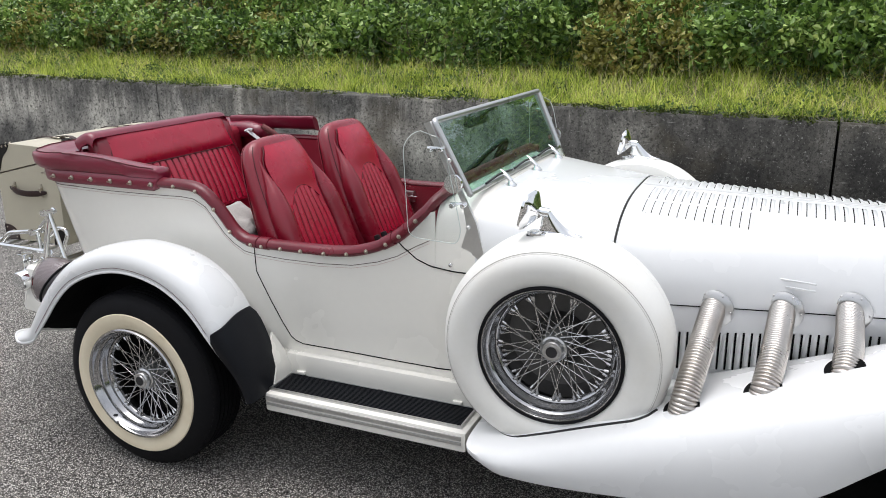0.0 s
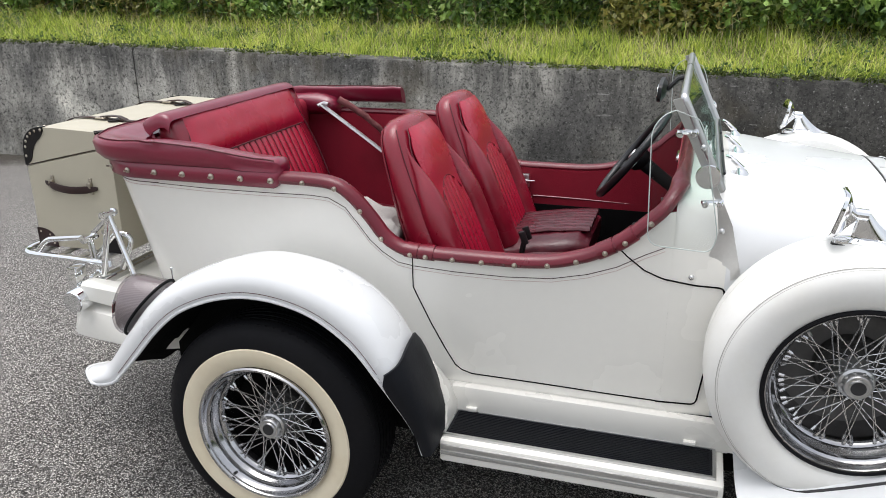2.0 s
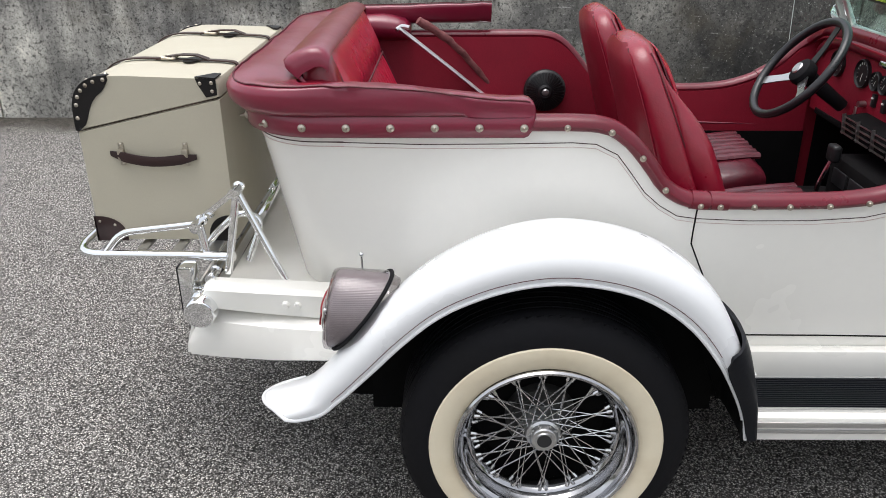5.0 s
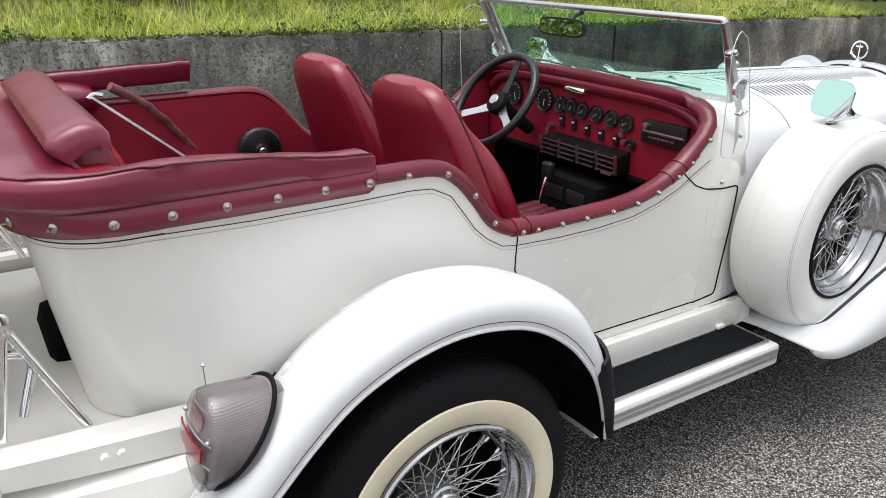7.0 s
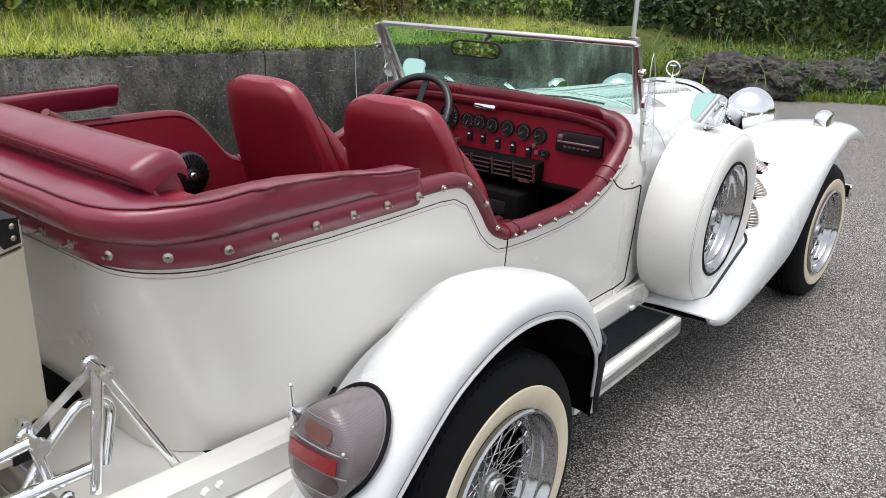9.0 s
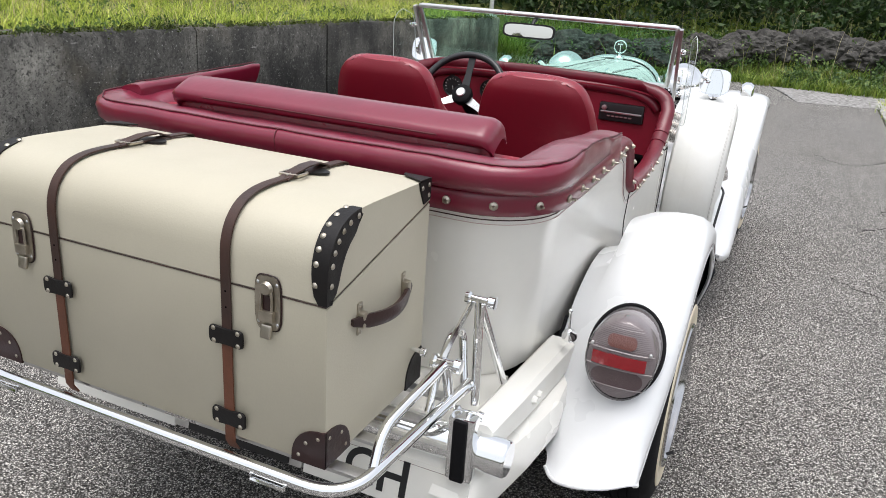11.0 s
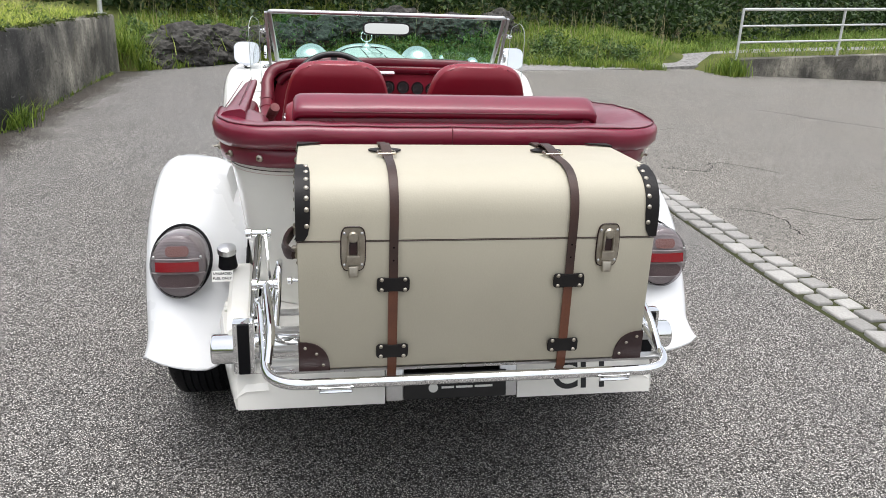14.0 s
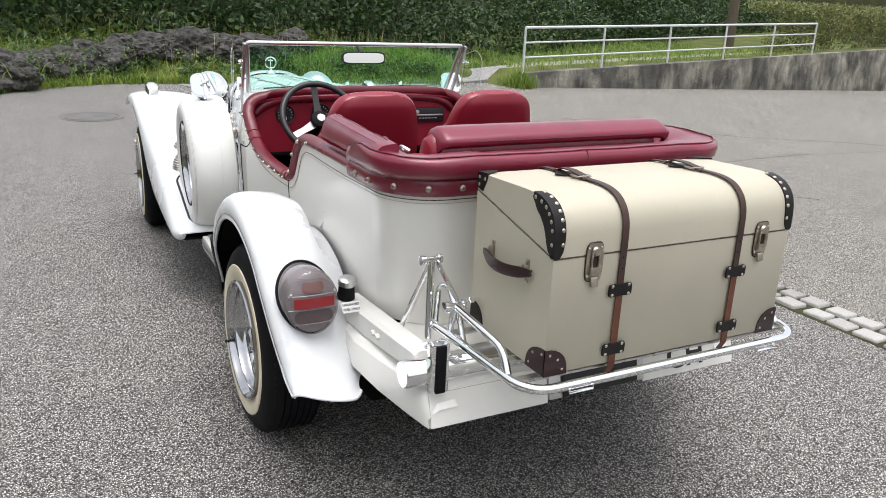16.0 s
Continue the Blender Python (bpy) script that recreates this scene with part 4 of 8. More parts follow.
def tub_column(k, v, inset=0.0, low=None):
    """The right half of the tub: k runs from the cowl back to the middle of the tail."""
    n_side, n_arc, n_back = 58, 10, 8
    for _ in range(2):
        if k <= n_side:
            x0 = 1.10 + (-0.705 + CORNER - 1.10) * k / n_side
            zt, zb = coaming_z(x0), tub_low(x0) if low is None else low
            z = zb + (zt - zb) * v
            x = 1.10 + (tail_x(z) + CORNER - 1.10) * k / n_side
            return Vector((x, -half(x, z) + inset, z))
        zt, zb = 1.045, 0.583 if low is None else low
        z = zb + (zt - zb) * v
        xr, r = tail_x(z) + inset, CORNER - inset
        w = half(-0.6, z) - inset
        if k <= n_side + n_arc:
            a = math.pi / 2 * (k - n_side) / n_arc
            return Vector((xr + r - r * math.sin(a), -(w - r) - r * math.cos(a), z))
        return Vector((xr, -(w - r) * (1 - (k - n_side - n_arc) / n_back), z))


DOOR = [(0.372, 0.86), (0.370, 0.74), (0.423, 0.627), (0.497, 0.497), (0.549, 0.472), (0.90, 0.468), (1.12, 0.468), (1.12, 0.834), (1.03, 0.862), (0.96, 0.93)]


def inside(x, z, poly):
    hit = False
    for (x0, z0), (x1, z1) in zip(poly, poly[1:] + poly[:1]):
        if (z0 > z) != (z1 > z) and x < (x1 - x0) * (z - z0) / (z1 - z0) + x0:
            hit = not hit
    return hit


def tub_skin(flip):
    grid = [[tub_column(k, v / 22) for v in range(23)] for k in range(77)]
    made = {}
    for name, take in (("body_side", False), ("door", True)):
        bm = B()
        slab(bm, grid, -0.006)
        gone = [f for f in bm.faces if (inside(f.calc_center_median().x, f.calc_center_median().z, DOOR + [(0.9, 1.1), (0.385, 1.1)][1:]) and f.calc_center_median().x > 0.36) != take]
        bmesh.ops.delete(bm, geom=gone, context="FACES")
        if flip:
            mirrored(bm)
        made[name] = part(name, bm, PAINT, car, "cream-white door" if take else "")
    bm = B()
    slab(bm, [[tub_column(k, v / 8, 0.035, 0.42 if k < 44 else 0.61) for v in range(9)] for k in range(77)], 0.006)
    if flip:
        mirrored(bm)
    part("inner_panel", bm, DEEP, car, "deep red inner trim panel")
    bm = B()
    slab(bm, [[tub_column(k, v / 4 * (0.70 - 0.42) / (coaming_z(1.10 - 0.0282 * k) - 0.42), 0.043, 0.42) for v in range(5)] for k in range(0, 25)], 0.004)
    if flip:
        mirrored(bm)
    part("kick_panel", bm, CARPET, car, "black carpet on the lower inner side")
    return made


crest = table((1.06, 8.0), (1.2, 6.0), (1.45, 3.8), (1.8, 2.7), (2.9, 2.7))


def hood_point(x, u, out=0.0, low=0.44):
    """u: 0 on the centre line, 1 where the side stands upright, 2 at the foot; right-hand side."""
    w, t = cowl_w(x) + out + 0.004, cowl_t(x) + out + 0.004
    e = 2 / crest(x)
    if u <= 1:
        a = u * math.pi / 2
        return Vector((x, -w * math.sin(a) ** e, 0.74 + (t - 0.74) * max(0, math.cos(a)) ** e))
    return Vector((x, -w + (0.006 + 0.014 * soft(1.15, 1.6, x)) * (u - 1), 0.74 + (low - 0.74) * (u - 1)))


def flank_line(name, pts, r, material, flip, out=0.0005, owner=None):
    bm = B()
    tube(bm, [side_point(x, z, out) for x, z in pts], r, 6)
    if flip:
        mirrored(bm)
    return part(name, bm, material, owner or car)


STRIPE = [(-0.56, 1.005), (-0.3, 0.998), (-0.1, 0.999), (0.06, 1.002), (0.115, 0.998), (0.167, 0.972), (0.20, 0.93), (0.24, 0.877), (0.28, 0.842), (0.325, 0.815), (0.373, 0.808), (0.5, 0.802), (0.65, 0.802),
          (0.78, 0.810), (0.88, 0.833), (0.957, 0.862), (1.03, 0.905), (1.08, 0.93)]
for flip in (False, True):
    skins = tub_skin(flip)
    d = skins["door"]
    flank_line("shut_line", [(0.372, 0.845), (0.370, 0.78), (0.370, 0.74), (0.393, 0.69), (0.423, 0.627), (0.466, 0.547), (0.497, 0.497), (0.517, 0.482), (0.549, 0.473)], 0.0019, PIT, flip, owner=d)
    flank_line("shut_line", [(0.549, 0.473), (0.75, 0.472), (0.95, 0.469), (1.09, 0.469)], 0.0021, PIT, flip, owner=d)
    flank_line("shut_line", [(0.958, 0.92), (0.985, 0.895), (1.03, 0.861), (1.07, 0.845), (1.095, 0.838)], 0.0021, PIT, flip, owner=d)
    bm = B()
    front_edge = fillet([(1.088, 0, 0.4695), (1.196, 0, 0.4725), (1.207, 0, 0.56), (1.228, 0, 0.70), (1.240, 0, 0.828), (1.16, 0, 0.830), (1.088, 0, 0.8405)], 0.018, 4)
    tube(bm, [Vector((q.x, hood_point(q.x, 1 + max(0.0, 0.74 - q.z) / 0.30).y - 0.0012 if q.z < 0.74 else -(cowl_w(q.x) + 0.004) * max(0.0, 1 - ((q.z - 0.74) / (cowl_t(q.x) - 0.736)) ** crest(q.x)) ** (1 / crest(q.x)) - 0.0012, q.z)) for q in front_edge], 0.0024, 6)
    if flip:
        mirrored(bm)
    part("shut_line", bm, PIT, d)
    flank_line("pinstripe", STRIPE, 0.0011, STRIPE_INK, flip)
    flank_line("pinstripe", [(x, z - 0.0105) for x, z in STRIPE], 0.0007, RED_INK, flip)
    # stripe round the tail
    bm = B()
    tube(bm, [p for p in (tub_column(k, (1.004 - 0.583) / 0.462, -0.0005) for k in range(56, 77))], 0.0014, 6)
    if flip:
        mirrored(bm)
    part("pinstripe", bm, STRIPE_INK, car)
    bm = B()
    tube(bm, [p for p in (tub_column(k, (0.9935 - 0.583) / 0.462, -0.0005) for k in range(56, 77))], 0.0009, 6)
    if flip:
        mirrored(bm)
    part("pinstripe", bm, RED_INK, car)
    # padded coaming, with its press studs
    run = [(x, coaming_z(x)) for x in np.linspace(-0.44 if flip else -0.05, 1.04, 72)]
    hoop = [Vector((x, -half(x, z) + 0.006, z + 0.004)) for x, z in run] + bend([(1.068, -0.570, 1.03), (1.085, -0.548, 1.055), (1.098, -0.51, 1.072), (1.105, -0.45, 1.082), (1.11, -0.3, 1.088), (1.115, 0, 1.092)], 4)
    bm = B()
    tube(bm, hoop, 0.027, 12, wide=0.019, up=(0, 1, 0.15))
    if flip:
        mirrored(bm)
    co = part("coaming", bm, COAMING, car, "padded maroon coaming along the cockpit edge")
    bm = B()
    turn(bm, [(0, 0.006), (0.0035, 0.006), (0.0045, 0.004), (0.0045, 0.0025), (0.0075, 0.0015), (0.008, -0.002)], n=12)
    stud = close(bm, "stud", BRASS)
    for x in (0.043, 0.145, 0.222, 0.284, 0.372, 0.419, 0.50, 0.585, 0.68, 0.772, 0.85, 0.926, 0.977, 1.04):
        z = coaming_z(x) - 0.002
        piece("stud", stud, co, pose(x, (1 if flip else -1) * (half(x, z) + 0.0225), z, -90 if flip else 90))
    # joint straps on the coaming
    for x0, x1 in ((0.352, 0.392), (0.398, 0.440), (0.905, 0.948), (0.954, 1.000)):
        bm = B()
        cuff = [Vector((x, -half(x, coaming_z(x)) + 0.006, coaming_z(x) + 0.004)) for x in np.linspace(x0, x1, 7)]
        tube(bm, cuff, 0.0295, 14, wide=0.0220, up=(0, 1, 0.15))
        if flip:
            mirrored(bm)
        part("coaming_strap", bm, COAMING, co, "leather cuff over the coaming joint")

bm = B()
block(bm, (1.78, 1.10, 0.02), pose(0.22, 0, 0.43), 0.004)
part("floor", bm, CARPET, car, "black carpeted floor")
bm = B()
block(bm, (1.75, 0.34, 0.2), pose(0.2, 0, 0.53), 0.05)
part("tunnel", bm, CARPET, car, "black carpeted transmission tunnel")
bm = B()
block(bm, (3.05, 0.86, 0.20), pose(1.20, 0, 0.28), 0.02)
# Wide unseen pan, added to keep light off the ground below.
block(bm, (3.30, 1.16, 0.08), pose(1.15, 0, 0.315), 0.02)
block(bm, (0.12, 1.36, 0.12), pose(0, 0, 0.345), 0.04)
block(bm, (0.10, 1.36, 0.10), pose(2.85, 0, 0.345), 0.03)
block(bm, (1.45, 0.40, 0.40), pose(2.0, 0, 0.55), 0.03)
part("chassis", bm, PIT, car, "black underbody with an unseen pan that deepens the shade below")
# Unseen block, added to deepen the shade on the ground under the tail.
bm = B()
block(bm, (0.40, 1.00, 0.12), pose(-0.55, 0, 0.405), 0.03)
part("fuel_tank", bm, PIT, car, "unseen black block that deepens the shade under the tail")

# cowl and bonnet


US = [k / 18 for k in range(19)] + [1 + k / 6 for k in range(1, 7)]
def shell(x0, x1, n, out, t, us=US):
    bm = B()
    cols = [u for u in us[::-1]]
    grid = []
    for i in range(n + 1):
        x = x0 + (x1 - x0) * i / n
        right = [hood_point(x, u, out) for u in cols]
        left = [Vector((p.x, -p.y, p.z)) for p in right[-2::-1]]
        grid.append(right + left)
    return slab(bm, grid, t)


# Two whites: the front part takes the dimmer one because its lit top clips.
bm = shell(1.100, 1.236, 5, 0.0, 0.006)
part("scuttle_band", bm, PAINT, car, "cream-white band of the scuttle behind the windscreen")
bm = shell(1.236, 1.655, 12, 0.0, 0.006)
part("cowl", bm, WING_PAINT, car, "white scuttle in front of the windscreen")
bm = shell(1.086, 1.19, 4, -0.008, 0.006)
part("cowl_lining", bm, DEEP, car, "deep red lining inside the scuttle")
bm = shell(1.15, 1.36, 4, -0.0085, 0.006)
part("footwell_lining", bm, CARPET, car, "black lining of the footwell")
bm = B()
block(bm, (0.02, 1.0, 0.50), pose(1.345, 0, 0.70))
part("bulkhead", bm, CARPET, car, "black carpeted bulkhead")
bm = shell(1.663, 2.76, 24, 0.0, 0.006)
bonnet = part("bonnet", bm, WING_PAINT, car, "long white bonnet with louvres")
bm = B()
tube(bm, [(x, 0, cowl_t(x) + 0.001) for x in np.linspace(1.67, 2.76, 12)], 0.006, 8)
part("centre_hinge", bm, STEEL, bonnet)
for s in (1, -1):
    bm = B()
    tube(bm, [Vector((p.x, p.y * s, p.z)) for p in (hood_point(x, 1.0 - 0.02, 0.0015) for x in np.linspace(1.67, 2.75, 12))], 0.0018, 6)
    part("side_hinge", bm, PIT, bonnet)
    bm = B()
    tube(bm, [Vector((p.x, p.y * s, p.z)) for p in (hood_point(1.659, u, -0.0012) for u in US)], 0.0022, 6)
    part("shut_line", bm, DRUM, bonnet)
# louvres: raised lips with dark slots under them
def louvre(length, lift=0.007, w=0.011):
    bm = B()
    n = 8
    rows = []
    for i in range(n + 1):
        y = -length / 2 + length * i / n
        k = math.sin(math.pi * i / n) ** 0.35
        rows.append([(-w, y, 0.0), (-w * 0.2, y, lift * k), (w * 0.55, y, lift * 1.15 * k), (w * 0.6, y, lift * 0.6 * k), (w * 0.2, y, 0)])
    skin(bm, rows, closed=True)
    return bm
def hood_z(x, y):
    n = crest(x)
    return 0.74 + (cowl_t(x) - 0.736) * max(0.0, 1 - (abs(y) / (cowl_w(x) + 0.004)) ** n) ** (1 / n)


def top_louvre(x, y0, y1, s):
    """A pressed lip across the bonnet top and the dark slot behind it."""
    ys = np.linspace(y0, y1, 7)
    lips, slots = B(), B()
    rows = []
    for i, y in enumerate(ys):
        k = math.sin(math.pi * i / 6) ** 0.4
        z = hood_z(x, y)
        rows.append([(x + 0.017, s * y, z - 0.001), (x + 0.012, s * y, z + 0.004 * k), (x + 0.005, s * y, z + 0.006 * k), (x + 0.004, s * y, z + 0.002 * k), (x + 0.006, s * y, z - 0.002)])
    skin(lips, rows)
    part("louvre", lips, WING_PAINT, bonnet)
    skin(slots, [[(x + 0.0015, s * y, hood_z(x, y) - 0.002), (x + 0.0015, s * y, hood_z(x, y) + 0.0016), (x + 0.0045, s * y, hood_z(x, y) + 0.0016), (x + 0.0045, s * y, hood_z(x, y) - 0.002)] for y in np.linspace(y0 + 0.004, y1 - 0.004, 6)])
    part("slot", slots, PIT, bonnet)


slot_bm = B()
block(slot_bm, (0.006, 0.125, 0.003))
slot = close(slot_bm, "slot", PIT)
short_lip = close(louvre(0.13, 0.006, 0.009), "louvre", WING_PAINT)
for s in (1, -1):
    for i in range(35):
        x = 1.715 + i * 0.0274
        top_louvre(x, 0.045, 0.185 if x < 2.45 else 0.165, s)
        if i < 13:
            top_louvre(x, 0.20, 0.295, s)
    for i in range(28):
        x = 1.80 + i * 0.0235
        y = cowl_w(x) - 0.002
        m = pose(x, s * y, 0.612 + 0.05 * (x - 1.87), -s * 90, 0, 0)
        piece("louvre", short_lip, bonnet, m)
        piece("slot", slot, bonnet, m @ pose(0.0095, 0, 0.0035))
    bm = B()
    for dz in (0.0, -0.022):
        block(bm, (0.13, 0.006, 0.006), pose(2.19, -cowl_w(2.19) - 0.001, 0.862 + dz, 0, 0, -11), 0.002)
    if s > 0:
        mirrored(bm)
    part("trim_bar", bm, WING_PAINT, bonnet)
bm = B()
bonnet_us = US
grid = []
for x, o in ((2.755, 0.006), (2.765, 0.014), (2.80, 0.016), (2.815, 0.008), (2.82, -0.02)):
    right = [hood_point(x, u, o, 0.40) for u in US[::-1]]
    grid.append(right + [Vector((p.x, -p.y, p.z)) for p in right[-2::-1]])
slab(bm, grid, -0.01)
radiator = part("radiator_shell", bm, CHROME, car, "chrome radiator shell")
bm = B()
for k in range(15):
    tube(bm, [(2.80, -0.21 + 0.03 * k, 0.42), (2.80, -0.21 + 0.03 * k, 0.93)], 0.004, 6)
part("grille", bm, CHROME, radiator)
bm = B()
turn(bm, [(0, 0.028), (0.006, 0.026), (0.010, 0.015), (0.030, 0.006), (0.034, 0.0), (0.030, -0.01)], pose(2.76, 0, 1.022), 20)
tube(bm, [(2.76, 0.037 * math.cos(a), 1.085 + 0.037 * math.sin(a)) for a in np.linspace(0, 2 * math.pi, 28, endpoint=False)], 0.0045, 8, closed=True)
tube(bm, [(2.76, 0, 1.048), (2.76, 0, 1.112)], 0.004, 8)
tube(bm, [(2.76, -0.016, 1.10), (2.76, 0.016, 1.10)], 0.004, 8)
part("mascot", bm, CHROME, radiator, "chrome ring ornament on the radiator")

# wings
def along(points, n):
    p = bend([(x, 0, z) for x, z in points], 10)
    d = [0.0]
    for a, b in zip(p, p[1:]):
        d.append(d[-1] + (b - a).length)
    out = []
    for i in range(n + 1):
        t = d[-1] * i / n
        k = min(max(int(np.searchsorted(d, t)), 1), len(p) - 1)
        f = (t - d[k - 1]) / max(1e-9, d[k] - d[k - 1])
        out.append(p[k - 1].lerp(p[k], f))
    return out


REAR_LIP = [(0.484, 0.343), (0.462, 0.42), (0.425, 0.50), (0.370, 0.595), (0.30, 0.680), (0.21, 0.744), (0.12, 0.776), (0.02, 0.788), (-0.07, 0.779), (-0.16, 0.752), (-0.25, 0.706), (-0.33, 0.637), (-0.415, 0.545),
            (-0.49, 0.468), (-0.56, 0.420), (-0.672, 0.390)]
lip_path = along(REAR_LIP, 64)
CREST = [(0.0, 0.889), (0.024, 0.896), (0.049, 0.892), (0.070, 0.875), (0.083, 0.849), (0.086, 0.818), (0.076, 0.778), (0.057, 0.734), (0.030, 0.690), (-0.004, 0.640), (-0.042, 0.590)]


FLANK = [(0.0, 0.889), (0.024, 0.896), (0.049, 0.892), (0.070, 0.875), (0.083, 0.849), (0.086, 0.818), (0.084, 0.778), (0.075, 0.718), (0.050, 0.664), (-0.040, 0.646), (-0.058, 0.590)]


def rear_wing(i, j, out=0.0):
    p = lip_path[i]
    a, b = lip_path[max(i - 1, 0)], lip_path[min(i + 1, 64)]
    d = (b - a).normalized()
    n = Vector((d.z, 0, -d.x))
    if n.z < -0.2 or (n.z <= 0.2 and n.x * (0.0 - p.x) > 0):
        n = -n
    u = i / 64
    k = soft(0.44, 0.80, u)
    h, y = (a_ + (b_ - a_) * k for a_, b_ in zip(FLANK[j], CREST[j]))
    h = h * table((0, 1.0), (0.44, 1.0), (0.62, 0.89), (0.76, 0.84), (1, 0.43))(u) * table((0, 0.10), (0.08, 0.38), (0.17, 0.66), (0.30, 1.0), (1, 1.0))(u) + out
    tail = soft(0.66, 0.98, u) if y > 0.76 else soft(0.87, 1.0, u)
    y = y + (0.655 + (y - 0.590) / 0.298 * 0.212 - y) * tail
    y -= 0.05 * soft(0.20, 0.0, u) * soft(0.66, 0.80, y)
    fr = soft(0.10, 0.0, u)
    y = y + (max(y, 0.66) - y) * fr
    q = p + n * h - d * (0.085 * (1 - math.sqrt(1 - min(0.98, abs(y - 0.761) / 0.108) ** 2)) * soft(0.80, 1.0, u))
    if j == 0:
        q = p - n * 0.004 * (1 - soft(0.9, 1.0, u)) - d * (0.068 * soft(0.80, 1.0, u))
    return Vector((q.x, -y, q.z))


FRONT_LIP = [(1.335, 0.352), (1.37, 0.325), (1.44, 0.314), (1.6, 0.314), (1.8, 0.332), (2.0, 0.360), (2.18, 0.398), (2.29, 0.455), (2.40, 0.548), (2.52, 0.650), (2.67, 0.737), (2.85, 0.790), (3.03, 0.800), (3.16, 0.785), (3.24, 0.762)]
front_path = along(FRONT_LIP, 70)
crown = table((1.30, 0.362), (1.42, 0.385), (1.54, 0.425), (1.7, 0.487), (1.9, 0.560), (2.15, 0.652), (2.35, 0.728), (2.6, 0.820), (2.87, 0.876), (3.05, 0.868), (3.18, 0.825), (3.27, 0.772))
FV = [(0.0, 0.880), (0.25, 0.892), (0.5, 0.890), (0.72, 0.876), (0.88, 0.848), (0.97, 0.805), (1.0, 0.755), (0.995, 0.70), (0.97, 0.64), (0.93, 0.57), (0.85, 0.48), (0.7, 0.40)]


def wing_z(x, y):
    """Height of the front wing on its outer shoulder."""
    p = min(front_path, key=lambda q: abs(q.x - x))
    f = float(np.interp(y, (0.755, 0.805, 0.848, 0.876), (1.0, 0.97, 0.88, 0.72)))
    return p.z + (crown(x) - p.z) * f


def front_wing(i, j):
    p = front_path[i]
    f, y = FV[j]
    c = crown(p.x)
    z = p.z + (c - p.z) * f if j < 7 else c - (1 - f) * 0.22
    x = p.x - 0.03 * f * soft(1.5, 1.33, p.x)
    back = soft(1.45, 1.33, p.x)
    return Vector((x, -(y - 0.03 * back), z - 0.0))


for s in (-1, 1):
    bm = B()
    slab(bm, [[rear_wing(i, j) for j in range(11)] for i in range(65)], -0.006)
    if s > 0:
        mirrored(bm)
    wing = part("rear_wing", bm, WING_PAINT, car, "white rounded rear wing", 50)
    bm = B()
    tube(bm, [rear_wing(i, 0) + Vector((0, -0.001, 0)) for i in range(64)] + bend([rear_wing(64, j) for j in (1, 3, 5, 7, 9, 10)], 3), 0.005, 8)
    if s > 0:
        mirrored(bm)
    part("rolled_edge", bm, WING_PAINT, wing)
    bm = B()
    tube(bm, [rear_wing(i, 0, 0.0).lerp(rear_wing(i, 1, 0.0), 0.55) + Vector((0, -0.0008, 0)) for i in range(12, 58)], 0.0008, 5)
    if s > 0:
        mirrored(bm)
    part("pinstripe", bm, PIPING, wing)
    bm = B()
    def on_wing(i, j, out):
        j0 = min(int(j), 9)
        return rear_wing(i, j0, out).lerp(rear_wing(i, j0 + 1, out), j - j0)
    rows = []
    for q in range(12):
        v = q / 11
        e = abs(2 * v - 1) ** 7
        row = []
        for jj in np.linspace(0.12, 8.0, 15):
            j = 4.5 + (jj - 4.5) * (1 - (0.20 if v > 0.5 else 0.05) * e)
            i = 0.0 + v * (11.6 + 0.9 * soft(2.0, 7.5, jj))
            i0 = int(i)
            row.append(on_wing(i0, j, 0.010).lerp(on_wing(i0 + 1, j, 0.010), i - i0))
        rows.append(row)
    slab(bm, rows, 0.008)
    if s > 0:
        mirrored(bm)
    guard = part("stone_guard", bm, MAT, wing, "black ribbed rubber stone guard")
    bm = B()
    for k in range(16):
        j = 2 + k * 5 / 15
        j0, f = int(j), j - int(j)
        tube(bm, [rear_wing(i, j0, 0.011).lerp(rear_wing(i, min(j0 + 1, 8), 0.011), f) for i in range(2, 11)], 0.0016, 5)
    if s > 0:
        mirrored(bm)
    part("ribs", bm, MAT, guard)
    bm = B()
    for i, j in ((2, 2), (2, 7), (10, 2), (10, 7)):
        bmesh.ops.create_uvsphere(bm, u_segments=10, v_segments=6, radius=0.006, matrix=Matrix.Translation(rear_wing(i, j, 0.010)))
    if s > 0:
        mirrored(bm)
    apart("rivet", bm, STEEL, guard)
    # Near-black sheet covering the white inner face of the wing.
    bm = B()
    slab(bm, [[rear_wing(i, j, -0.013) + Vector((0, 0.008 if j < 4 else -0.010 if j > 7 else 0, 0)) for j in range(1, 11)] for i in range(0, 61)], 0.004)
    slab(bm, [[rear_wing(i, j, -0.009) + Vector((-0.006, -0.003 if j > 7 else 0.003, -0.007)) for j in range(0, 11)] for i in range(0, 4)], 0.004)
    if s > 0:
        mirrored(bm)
    part("wing_lining", bm, PIT, wing, "near-black sheet inside the wing")
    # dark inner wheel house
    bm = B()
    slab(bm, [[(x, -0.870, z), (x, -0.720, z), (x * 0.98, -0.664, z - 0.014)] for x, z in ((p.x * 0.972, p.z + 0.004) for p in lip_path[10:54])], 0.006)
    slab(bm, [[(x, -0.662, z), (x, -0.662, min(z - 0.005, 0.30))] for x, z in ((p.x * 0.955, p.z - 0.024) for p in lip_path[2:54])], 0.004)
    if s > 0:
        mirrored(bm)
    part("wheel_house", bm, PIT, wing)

    bm = B()
    slab(bm, [[front_wing(i, j) for j in range(12)] for i in range(71)], -0.006)
    if s > 0:
        mirrored(bm)
